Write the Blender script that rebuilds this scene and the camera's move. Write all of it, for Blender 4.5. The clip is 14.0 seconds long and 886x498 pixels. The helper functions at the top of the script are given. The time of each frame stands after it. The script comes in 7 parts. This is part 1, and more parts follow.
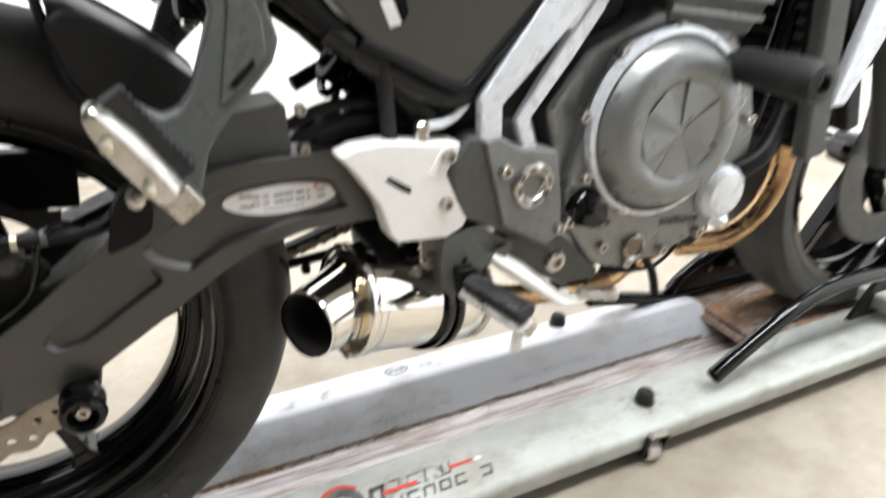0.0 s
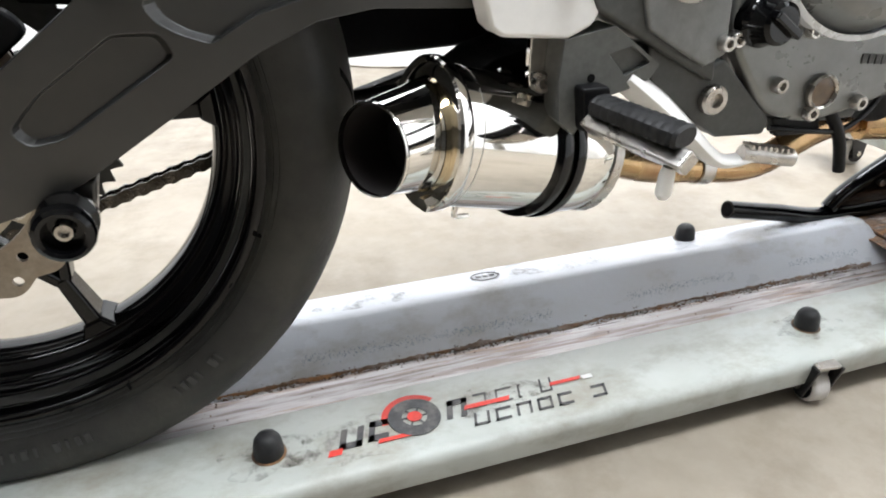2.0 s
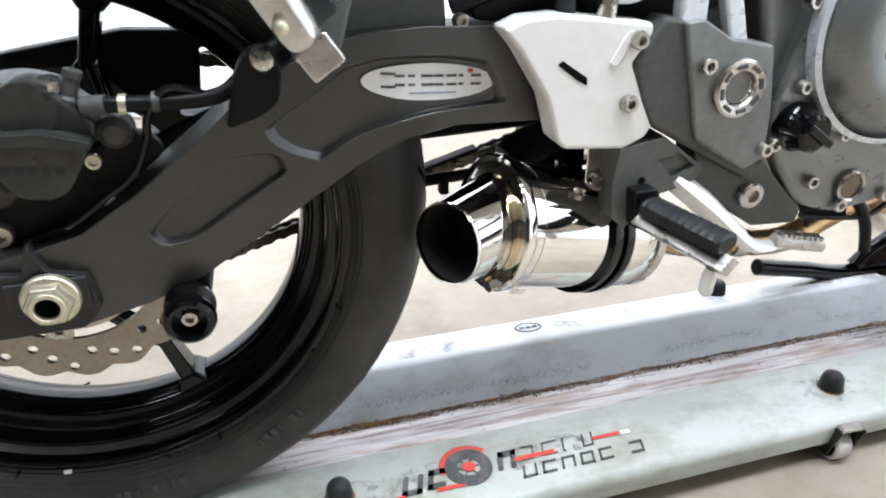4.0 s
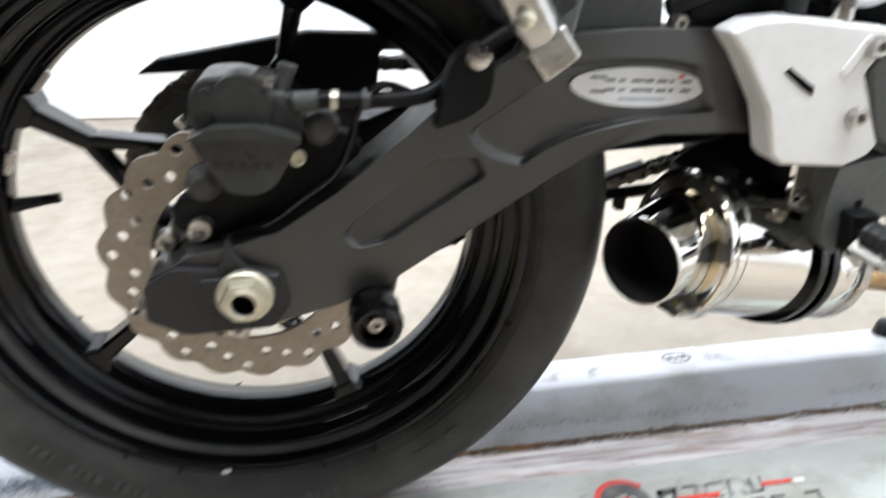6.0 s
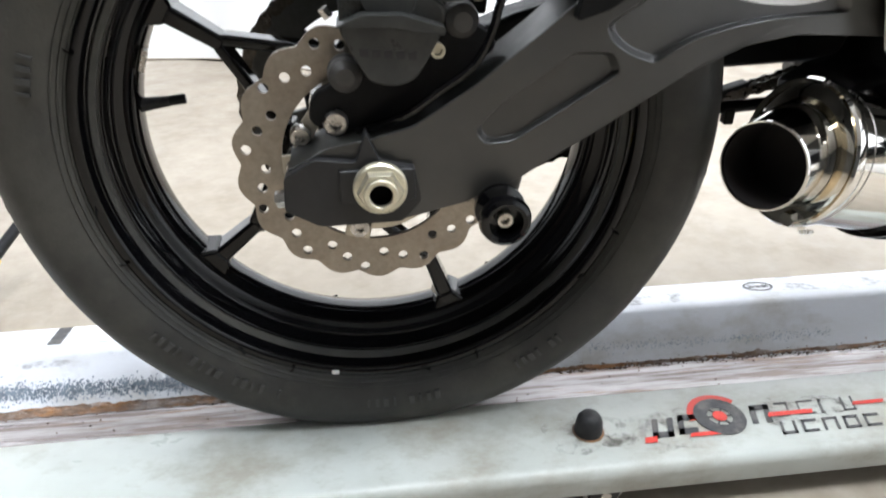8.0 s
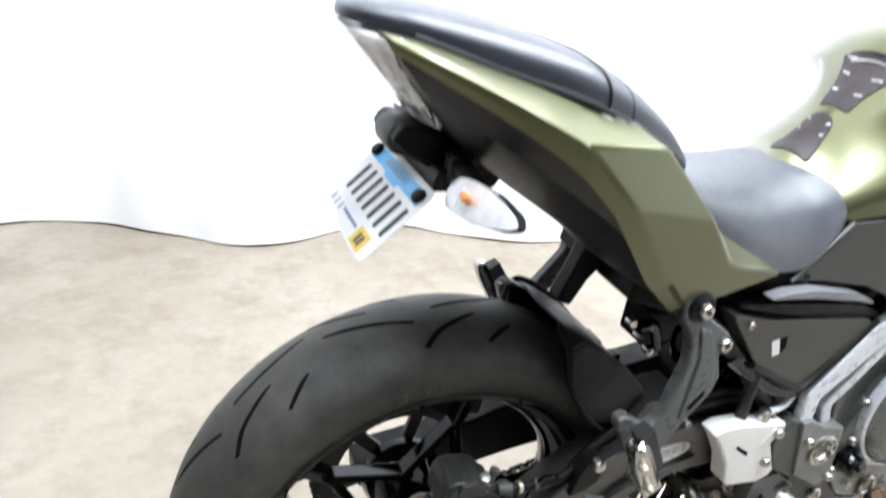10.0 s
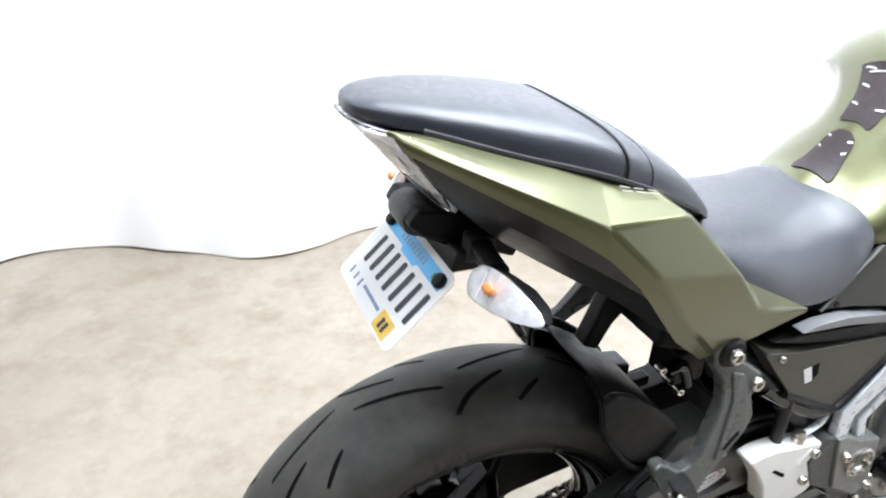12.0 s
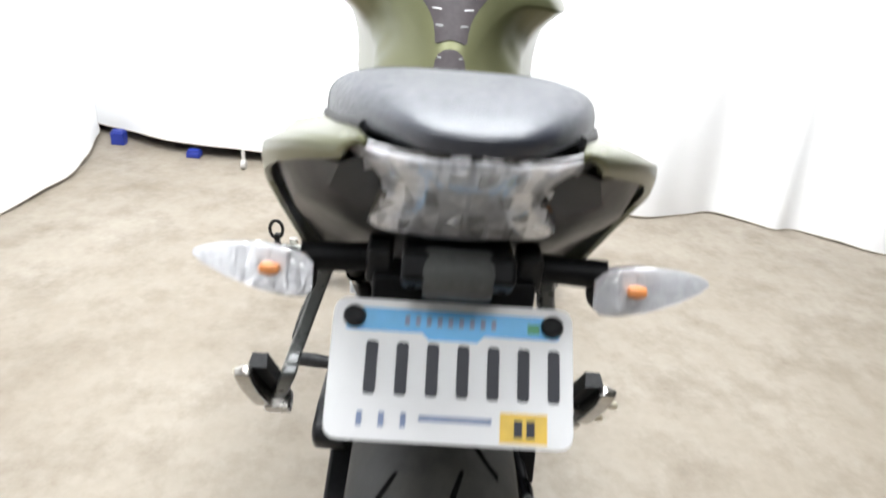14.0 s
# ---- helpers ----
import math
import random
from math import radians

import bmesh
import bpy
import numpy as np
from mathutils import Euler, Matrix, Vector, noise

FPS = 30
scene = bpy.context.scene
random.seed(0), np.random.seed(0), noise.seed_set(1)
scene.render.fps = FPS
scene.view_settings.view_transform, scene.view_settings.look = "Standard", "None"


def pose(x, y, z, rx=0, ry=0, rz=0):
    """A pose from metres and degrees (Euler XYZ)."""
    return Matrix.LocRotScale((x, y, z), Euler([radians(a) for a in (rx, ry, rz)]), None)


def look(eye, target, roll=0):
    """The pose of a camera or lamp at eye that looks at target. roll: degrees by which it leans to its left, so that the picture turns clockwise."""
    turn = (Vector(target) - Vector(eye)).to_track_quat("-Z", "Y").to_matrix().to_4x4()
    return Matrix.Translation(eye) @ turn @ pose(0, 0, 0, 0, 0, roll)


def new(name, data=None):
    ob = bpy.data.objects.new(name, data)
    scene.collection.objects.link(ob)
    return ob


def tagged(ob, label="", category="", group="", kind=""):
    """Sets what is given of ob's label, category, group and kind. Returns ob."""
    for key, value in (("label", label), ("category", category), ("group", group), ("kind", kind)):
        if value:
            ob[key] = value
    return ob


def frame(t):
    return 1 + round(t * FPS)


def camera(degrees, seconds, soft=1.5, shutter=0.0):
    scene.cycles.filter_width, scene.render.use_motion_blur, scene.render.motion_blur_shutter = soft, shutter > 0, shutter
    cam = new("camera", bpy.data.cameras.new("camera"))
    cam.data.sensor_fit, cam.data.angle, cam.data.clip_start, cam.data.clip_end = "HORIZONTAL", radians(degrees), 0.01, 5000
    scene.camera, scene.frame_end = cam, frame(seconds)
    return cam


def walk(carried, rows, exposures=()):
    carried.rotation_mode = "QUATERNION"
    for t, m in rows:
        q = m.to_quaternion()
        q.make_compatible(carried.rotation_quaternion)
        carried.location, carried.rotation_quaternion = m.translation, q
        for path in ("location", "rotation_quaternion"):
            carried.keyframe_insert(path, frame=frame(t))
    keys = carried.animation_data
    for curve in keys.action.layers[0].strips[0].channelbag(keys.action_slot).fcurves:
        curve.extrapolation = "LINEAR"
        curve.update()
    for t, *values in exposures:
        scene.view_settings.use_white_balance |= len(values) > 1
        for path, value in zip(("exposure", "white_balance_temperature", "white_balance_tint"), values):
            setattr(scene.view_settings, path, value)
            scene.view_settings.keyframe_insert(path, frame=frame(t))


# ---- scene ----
cam = camera(65.5, 14.0, 1.9, 0.5)
PATH = [
    (0, (0.171, -0.748, 0.761), (0.967, 0.856, -0.129), 1.0),
    (0.5, (0.193, -0.695, 0.621), (0.83, 0.93, -0.356), -2.4),
    (1, (0.204, -0.639, 0.564), (0.759, 1.018, -0.408), -0.1),
    (1.5, (0.208, -0.631, 0.552), (0.782, 1.036, -0.393), -0.2),
    (2, (0.208, -0.631, 0.544), (0.769, 1.045, -0.393), -0.4),
    (2.2, (0.208, -0.631, 0.545), (0.767, 1.044, -0.395), -0.5),
    (4.3, (0.148, -0.651, 0.643), (0.655, 1.055, -0.272), 0.2),
    (4.4, (0.146, -0.64, 0.643), (0.672, 1.09, -0.204), 0.4),
    (4.5, (0.148, -0.62, 0.65), (0.683, 1.138, -0.139), 0.4),
    (5, (0.201, -0.548, 0.652), (0.614, 1.269, -0.075), -0.7),
    (5.5, (0.175, -0.566, 0.643), (0.53, 1.249, -0.119), -1.1),
    (5.8, (0.111, -0.59, 0.632), (0.443, 1.208, -0.18), 0.2),
    (6, (0.076, -0.606, 0.617), (0.367, 1.173, -0.249), -0.2),
    (6.2, (0.051, -0.614, 0.607), (0.283, 1.146, -0.315), -1.9),
    (6.5, (0.026, -0.615, 0.585), (0.228, 1.146, -0.34), -2.1),
    (7, (0.008, -0.622, 0.555), (0.167, 1.126, -0.405), -2.2),
    (7.2, (0.006, -0.623, 0.547), (0.16, 1.117, -0.427), -1.6),
    (9.3, (-0.201, -0.661, 0.89), (0.294, 1.037, -0.043), 1.3),
    (9.5, (-0.261, -0.676, 0.974), (0.385, 0.981, 0.059), -0.5),
    (10, (-0.311, -0.665, 1.112), (0.433, 0.988, 0.269), 8.1),
    (10.5, (-0.3, -0.692, 1.209), (0.349, 1.0, 0.364), 5.6),
    (11, (-0.305, -0.697, 1.21), (0.336, 0.979, 0.326), 5.9),
    (11.5, (-0.303, -0.678, 1.212), (0.348, 0.984, 0.31), 4.9),
    (12, (-0.305, -0.604, 1.212), (0.393, 1.018, 0.272), 3.1),
    (12.5, (-0.41, -0.39, 1.208), (0.702, 0.969, 0.25), 2.2),
    (12.7, (-0.404, -0.298, 1.211), (0.95, 0.845, 0.277), 1.5),
    (13, (-0.354, -0.17, 1.208), (1.214, 0.673, 0.298), 0.8),
    (13.3, (-0.33, -0.113, 1.212), (1.366, 0.394, 0.281), 1.9),
    (13.5, (-0.37, -0.062, 1.196), (1.386, 0.22, 0.279), 2.8),
    (13.8, (-0.455, 0.007, 1.173), (1.321, 0.0, 0.258), 4.3),
    (14, (-0.507, 0.03, 1.147), (1.275, -0.046, 0.241), 4.9),
]
walk(cam, [(t, look(eye, target, roll)) for t, eye, target, roll in PATH],
     [(0, 0.48, 6450, 10), (0.5, 0.41, 6600, 10), (1.0, 0.33, 6600, 10), (1.5, 0.32, 6250, 10), (2.2, 0.3, 6250, 10), (4.4, 0.52, 5950, 10), (5.0, 0.55, 5950, 10), (5.8, 0.43, 6050, 10), (6.5, 0.43, 6050, 10), (7.2, 0.33, 6150, 10),
      (9.3, 0.4, 6000, 10), (10.0, 0.35, 6000, 10), (11.5, 0.28, 6100, 10), (12.5, 0.36, 6000, 10), (13.0, 0.11, 6100, 10), (13.5, -0.15, 6200, 10), (14, 0.0, 6350, 10)])

# ---- world and light ----
world = bpy.data.worlds.new("world")
scene.world = world
world.use_nodes = True
world.node_tree.nodes["Background"].inputs[0].default_value = (0.9, 0.95, 1.0, 1)
world.node_tree.nodes["Background"].inputs[1].default_value = 0.05


def area_lamp(name, loc, size_x, size_y, watts, color, aim=None):
    data = bpy.data.lights.new(name, "AREA")
    data.shape, data.size, data.size_y, data.energy, data.color = "RECTANGLE", size_x, size_y, watts, color
    ob = new(name, data)
    ob.matrix_world = look(loc, aim or (loc[0], loc[1] + 0.001, loc[2] - 1))
    return ob


CEIL = 3.3
LAMPS = [(x, y) for x in (-1.7, 0.25, 1.6) for y in (-0.6, 0.5)]
for lx, ly in LAMPS:
    area_lamp("troffer_light", (lx, ly, CEIL - 0.09), 1.15, 0.55, 12 if lx < -1 else 45, (0.965, 0.985, 1.0))


# ---- materials ----
def mat(name, color, rough=0.5, metal=0.0, grain=0.0, scale=60.0, color2=None, patch=0.0, patch_scale=4.0, bump=0.0,
        bump_scale=200.0, coat=0.0, coat_rough=0.08, spec=0.5, rough_var=0.0, patch_lo=0.45, patch_hi=0.6, stretch=None, stain=None):
    m = bpy.data.materials.new(name)
    m.use_nodes = True
    nt = m.node_tree
    n, l = nt.nodes, nt.links
    b = n["Principled BSDF"]
    b.inputs["Roughness"].default_value = rough
    b.inputs["Metallic"].default_value = metal
    b.inputs["Coat Weight"].default_value = coat
    b.inputs["Coat Roughness"].default_value = coat_rough
    b.inputs["Specular IOR Level"].default_value = spec
    tc = n.new("ShaderNodeTexCoord")
    rgb = n.new("ShaderNodeRGB")
    rgb.outputs[0].default_value = (*color, 1)
    out = rgb.outputs[0]

    def noise_node(s, detail=5.0, rough_n=0.6):
        t = n.new("ShaderNodeTexNoise")
        t.inputs["Scale"].default_value, t.inputs["Detail"].default_value, t.inputs["Roughness"].default_value = s, detail, rough_n
        l.new(coords, t.inputs["Vector"])
        return t

    coords = tc.outputs["Object"]
    if stretch:
        mp = n.new("ShaderNodeMapping")
        mp.inputs["Scale"].default_value = stretch
        l.new(coords, mp.inputs["Vector"])
        coords = mp.outputs[0]
    if color2 and patch > 0:
        t = noise_node(patch_scale, 7.0, 0.65)
        ramp = n.new("ShaderNodeMapRange")
        ramp.inputs[1].default_value, ramp.inputs[2].default_value = patch_lo, patch_hi
        ramp.inputs[3].default_value, ramp.inputs[4].default_value = 0.0, patch
        l.new(t.outputs[0], ramp.inputs[0])
        mx = n.new("ShaderNodeMix")
        mx.data_type = "RGBA"
        l.new(ramp.outputs[0], mx.inputs[0])
        l.new(out, mx.inputs[6])
        mx.inputs[7].default_value = (*color2, 1)
        out = mx.outputs[2]
    if stain:
        tint, amount, s_scale, lo, hi = stain
        t = noise_node(s_scale, 9.0, 0.7)
        ramp = n.new("ShaderNodeMapRange")
        ramp.inputs[1].default_value, ramp.inputs[2].default_value = lo, hi
        ramp.inputs[3].default_value, ramp.inputs[4].default_value = 0.0, amount
        l.new(t.outputs[0], ramp.inputs[0])
        mx = n.new("ShaderNodeMix")
        mx.data_type = "RGBA"
        l.new(ramp.outputs[0], mx.inputs[0])
        l.new(out, mx.inputs[6])
        mx.inputs[7].default_value = (*tint, 1)
        out = mx.outputs[2]
    if grain > 0:
        t = noise_node(scale, 4.0)
        mr = n.new("ShaderNodeMapRange")
        mr.inputs[1].default_value, mr.inputs[2].default_value = 0.3, 0.7
        mr.inputs[3].default_value, mr.inputs[4].default_value = 1 - grain, 1 + grain
        l.new(t.outputs[0], mr.inputs[0])
        mx = n.new("ShaderNodeMix")
        mx.data_type, mx.blend_type = "RGBA", "MULTIPLY"
        mx.inputs[0].default_value = 1.0
        l.new(out, mx.inputs[6])
        l.new(mr.outputs[0], mx.inputs[7])
        out = mx.outputs[2]
    l.new(out, b.inputs["Base Color"])
    if rough_var > 0:
        t = noise_node(scale * 0.35, 5.0)
        mr = n.new("ShaderNodeMapRange")
        mr.inputs[1].default_value, mr.inputs[2].default_value = 0.3, 0.7
        mr.inputs[3].default_value, mr.inputs[4].default_value = max(0.02, rough - rough_var), min(1, rough + rough_var)
        l.new(t.outputs[0], mr.inputs[0])
        l.new(mr.outputs[0], b.inputs["Roughness"])
    if bump > 0:
        t = noise_node(bump_scale, 3.0)
        bp = n.new("ShaderNodeBump")
        bp.inputs["Strength"].default_value = bump
        bp.inputs["Distance"].default_value = 0.002
        l.new(t.outputs[0], bp.inputs["Height"])
        l.new(bp.outputs[0], b.inputs["Normal"])
    return m


def clear_mat(name, color, rough=0.03, ior=1.45):
    m = mat(name, color, rough)
    b = m.node_tree.nodes["Principled BSDF"]
    b.inputs["Transmission Weight"].default_value = 1.0
    b.inputs["IOR"].default_value = ior
    return m


M_TYRE = mat("tyre_rubber", (0.029, 0.029, 0.027), 0.56, grain=0.2, scale=40, color2=(0.058, 0.056, 0.047), patch=0.75, patch_scale=7, bump=0.2, bump_scale=300, rough_var=0.1, spec=0.42)
# paler than the tyre: light caught by raised marks put into the colour
M_LETTER = mat("lit_sidewall_rubber", (0.05, 0.05, 0.048), 0.6, grain=0.2, scale=90, spec=0.4)
# near-black that paints the shade of grooves, slots, holes and bores
M_RECESS_SHADE = mat("recess_shade_black", (0.004, 0.004, 0.004), 0.9, grain=0.3, spec=0.12)
M_GLOSS = mat("gloss_black_paint", (0.0022, 0.0022, 0.0026), 0.08, grain=0.2, scale=120, rough_var=0.02, spec=0.36)
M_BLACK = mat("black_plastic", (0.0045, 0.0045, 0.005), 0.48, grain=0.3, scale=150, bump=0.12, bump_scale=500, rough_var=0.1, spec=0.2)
M_HUG = mat("hugger_plastic", (0.013, 0.0135, 0.015), 0.46, grain=0.2, scale=150, bump=0.1, bump_scale=500, rough_var=0.08, spec=0.35)
M_SATIN = mat("satin_black_metal", (0.0095, 0.0097, 0.0085), 0.37, grain=0.12, scale=90, color2=(0.018, 0.0175, 0.015), patch=0.5, patch_scale=14, bump=0.05, bump_scale=700, rough_var=0.08, spec=1.0)
M_GREY = mat("grey_cast_metal", (0.105, 0.108, 0.102), 0.42, metal=0.2, grain=0.12, scale=160, color2=(0.12, 0.12, 0.115), patch=0.4, patch_scale=20, bump=0.08, bump_scale=800, rough_var=0.1, spec=0.35)
M_GREYD = mat("dark_grey_metal", (0.076, 0.078, 0.074), 0.45, metal=0.1, grain=0.12, scale=160, bump=0.08, bump_scale=700, rough_var=0.1, spec=0.3)
M_ENGINE = mat("engine_case_paint", (0.215, 0.222, 0.217), 0.33, metal=0.5, grain=0.06, scale=120, color2=(0.18, 0.18, 0.176), patch=0.5, patch_scale=18, bump=0.06, bump_scale=600, rough_var=0.1)
M_SILVER = mat("silver_paint", (0.72, 0.755, 0.8), 0.3, metal=0.25, grain=0.06, scale=150, rough_var=0.08)
M_CHROME = mat("polished_steel", (0.82, 0.8, 0.76), 0.07, metal=1.0, grain=0.04, scale=60, rough_var=0.03)
M_CALIPER = mat("caliper_grey", (0.025, 0.026, 0.024), 0.36, grain=0.15, scale=120, color2=(0.05, 0.049, 0.045), patch=0.5, patch_scale=40, bump=0.1, bump_scale=400, rough_var=0.1, spec=0.45)
M_CHROMED = mat("scuffed_chrome", (0.5, 0.49, 0.47), 0.18, metal=1.0, grain=0.15, scale=80, color2=(0.42, 0.39, 0.35), patch=0.7, patch_scale=35, rough_var=0.1)
M_STEEL = mat("brushed_steel", (0.55, 0.53, 0.5), 0.28, metal=1.0, grain=0.12, scale=110, color2=(0.4, 0.37, 0.33), patch=0.6, patch_scale=40, rough_var=0.1)
M_DISC = mat("disc_steel", (0.32, 0.28, 0.23), 0.4, metal=0.75, grain=0.12, scale=180, color2=(0.27, 0.225, 0.18), patch=0.6, patch_scale=30, rough_var=0.1)
M_CARRIER = mat("disc_carrier_steel", (0.52, 0.47, 0.38), 0.38, metal=0.7, grain=0.12, scale=150, rough_var=0.1)
M_ADJ = mat("dark_pressed_steel", (0.016, 0.016, 0.0165), 0.4, grain=0.15, scale=120, bump=0.06, bump_scale=500, rough_var=0.1, spec=0.42)
M_BOOT = mat("grey_rubber_boot", (0.05, 0.047, 0.044), 0.5, grain=0.2, scale=90, bump=0.1, bump_scale=300)
M_GOLD = mat("heat_tinted_steel", (0.46, 0.31, 0.16), 0.25, metal=1.0, grain=0.15, scale=60, color2=(0.36, 0.2, 0.12), patch=0.7, patch_scale=16, rough_var=0.1)
M_TINT = mat("straw_tinted_steel", (0.72, 0.6, 0.4), 0.1, metal=1.0, grain=0.1, scale=60, rough_var=0.04)
M_NUT = mat("zinc_nut", (0.62, 0.58, 0.45), 0.35, metal=0.8, grain=0.1, scale=200, rough_var=0.1)
M_WHITE = mat("white_painted_cover", (0.86, 0.85, 0.82), 0.35, grain=0.03, scale=80, coat=0.2, rough_var=0.06)
M_OLIVE = mat("olive_metallic_paint", (0.113, 0.116, 0.052), 0.4, metal=0.72, grain=0.07, scale=900, coat=0.7, color2=(0.126, 0.13, 0.062), patch=0.4, patch_scale=6, coat_rough=0.24)
M_SIDE = mat("olive_grey_plastic", (0.052, 0.05, 0.041), 0.4, grain=0.06, scale=300, rough_var=0.06, spec=0.4)
M_SEAT = mat("seat_vinyl", (0.028, 0.032, 0.044), 0.36, grain=0.15, scale=400, bump=0.25, bump_scale=650, rough_var=0.08, spec=0.9)
M_SEAM = mat("seat_strap_vinyl", (0.012, 0.012, 0.013), 0.5, grain=0.2, bump=0.1)
M_LENS = clear_mat("clear_lens", (0.97, 0.98, 1.0))
M_REFL = mat("lamp_reflector", (0.86, 0.86, 0.88), 0.3, metal=0.3, grain=0.25, scale=90, bump=0.4, bump_scale=120)
M_REFL2 = mat("faceted_reflector", (0.93, 0.93, 0.94), 0.1, metal=0.6, grain=0.12, scale=90, bump=0.9, bump_scale=75)
M_REFLD = mat("grey_lamp_plastic", (0.42, 0.42, 0.43), 0.25, grain=0.1, scale=60, rough_var=0.06, coat=0.4)
M_REFLB = mat("lamp_chip_blue", (0.35, 0.55, 0.75), 0.3, grain=0.2, scale=90)
M_AMBER = mat("amber_bulb", (0.75, 0.28, 0.08), 0.3, grain=0.1)
M_PLATE = mat("plate_white", (0.78, 0.78, 0.78), 0.4, grain=0.03, scale=60, color2=(0.7, 0.7, 0.7), patch=0.5, patch_scale=30)
M_BLUE = mat("plate_blue", (0.12, 0.45, 0.8), 0.4, grain=0.08, scale=50)
M_INK = mat("plate_ink", (0.015, 0.016, 0.025), 0.5, grain=0.1)
M_INKB = mat("plate_faint_ink", (0.2, 0.25, 0.4), 0.5, grain=0.1)
M_STICK = mat("plate_sticker", (0.72, 0.48, 0.07), 0.45, grain=0.1)
M_GREEN = mat("plate_green_print", (0.06, 0.3, 0.15), 0.45, grain=0.1)
M_RED = mat("decal_red", (0.6, 0.035, 0.02), 0.45, grain=0.12, scale=200)
M_DECAL = mat("decal_dark", (0.04, 0.04, 0.042), 0.5, grain=0.3, scale=150, color2=(0.14, 0.13, 0.12), patch=0.7, patch_scale=40)
M_DECALW = mat("decal_white", (0.75, 0.75, 0.74), 0.35, grain=0.04)
M_PADDARK = mat("tank_pad_vinyl", (0.04, 0.031, 0.033), 0.5, grain=0.15, scale=120, spec=0.3)
M_PADLINE = mat("tank_pad_silver", (0.6, 0.6, 0.6), 0.2, metal=0.7, grain=0.05)
M_DOLLY = mat("dolly_grey_paint", (0.46, 0.49, 0.46), 0.36, grain=0.06, scale=18, color2=(0.39, 0.4, 0.36), patch=0.7, patch_scale=7, bump=0.06, bump_scale=120, rough_var=0.12, patch_lo=0.42, patch_hi=0.64, stretch=(0.7, 1, 1), stain=((0.22, 0.185, 0.125), 0.55, 13, 0.48, 0.66))
M_RIDGE = mat("dolly_blue_white_paint", (0.62, 0.64, 0.685), 0.32, grain=0.06, scale=14, color2=(0.49, 0.49, 0.5), patch=0.7, patch_scale=7, bump=0.05, bump_scale=120, rough_var=0.14, patch_lo=0.45, patch_hi=0.66, stretch=(0.6, 1, 1), stain=((0.27, 0.24, 0.18), 0.5, 11, 0.5, 0.66))
M_RUST = mat("worn_channel_steel", (0.5, 0.475, 0.475), 0.36, metal=0.45, grain=0.2, scale=60, color2=(0.17, 0.125, 0.105), patch=0.85, patch_scale=120, bump=0.3, bump_scale=150, rough_var=0.2, patch_lo=0.45, patch_hi=0.6, stretch=(0.06, 1, 1), stain=((0.3, 0.17, 0.08), 0.7, 150, 0.55, 0.66))
M_DIRT = mat("oily_dirt", (0.075, 0.045, 0.028), 0.6, grain=0.4, scale=90, bump=0.5, bump_scale=140, color2=(0.26, 0.13, 0.05), patch=0.8, patch_scale=28)
M_RUBBER = mat("black_rubber", (0.014, 0.014, 0.015), 0.5, grain=0.25, scale=90, color2=(0.03, 0.03, 0.03), patch=0.6, patch_scale=50, bump=0.2, bump_scale=300, spec=0.3)
M_CHAIN = mat("chain_steel", (0.1, 0.092, 0.08), 0.32, metal=0.9, grain=0.3, scale=200, color2=(0.05, 0.04, 0.03), patch=0.7, patch_scale=120, rough_var=0.15)
M_YELLOW = mat("yellow_grip", (0.75, 0.5, 0.03), 0.5, grain=0.12, scale=90, bump=0.2)
M_CONC = mat("concrete", (0.262, 0.222, 0.172), 0.5, grain=0.055, scale=34, color2=(0.35, 0.31, 0.255), patch=0.9, patch_scale=1.3, bump=0.05, bump_scale=60, rough_var=0.15, patch_lo=0.35, patch_hi=0.7, stain=((0.19, 0.155, 0.115), 0.8, 5.5, 0.47, 0.7))
M_CLOTH = mat("white_cloth", (0.95, 0.95, 0.95), 0.85, grain=0.01, scale=3, bump=0.1, bump_scale=900)
M_UNDER = mat("undertail_plastic", (0.009, 0.009, 0.01), 0.42, grain=0.15, scale=150, rough_var=0.05, spec=0.5)
M_HEM = mat("brown_hem", (0.5, 0.45, 0.38), 0.8, grain=0.2)
M_WALL = mat("painted_wall", (0.7, 0.7, 0.69), 0.7, grain=0.05, scale=2, bump=0.05)
M_BLUEFOOT = mat("blue_stand_paint", (0.02, 0.04, 0.3), 0.4, grain=0.1)
M_WHEEL = mat("caster_nylon", (0.62, 0.6, 0.57), 0.5, grain=0.15, scale=60, color2=(0.3, 0.28, 0.26), patch=0.6, patch_scale=30)
M_WALLD = mat("unseen_dark_wall", (0.06, 0.06, 0.06), 0.7, grain=0.1, scale=2)
M_SIGHT = mat("dark_oil_window", (0.12, 0.07, 0.035), 0.12, grain=0.3, scale=60, coat=0.5)
M_MARK = mat("pale_mark", (0.2, 0.2, 0.155), 0.45, metal=0.1, grain=0.05)
M_BORE = mat("sooty_bore", (0.012, 0.009, 0.008), 0.7, grain=0.3)
M_RUSTB = mat("brown_rust_crust", (0.19, 0.125, 0.085), 0.7, grain=0.4, scale=160, color2=(0.34, 0.3, 0.28), patch=0.85, patch_scale=70, bump=0.6, bump_scale=160, patch_lo=0.46, patch_hi=0.6, stretch=(0.5, 1, 1), stain=((0.4, 0.18, 0.05), 0.7, 24, 0.5, 0.62))
M_BRKT = mat("dark_cast_bracket", (0.075, 0.079, 0.075), 0.3, grain=0.12, scale=120, bump=0.06, bump_scale=600, rough_var=0.08, spec=0.55)
M_PIVOT = mat("pale_cast_metal", (0.2, 0.205, 0.2), 0.4, metal=0.2, grain=0.08, scale=120, color2=(0.13, 0.13, 0.127), patch=0.5, patch_scale=20, bump=0.06, bump_scale=600, rough_var=0.1)
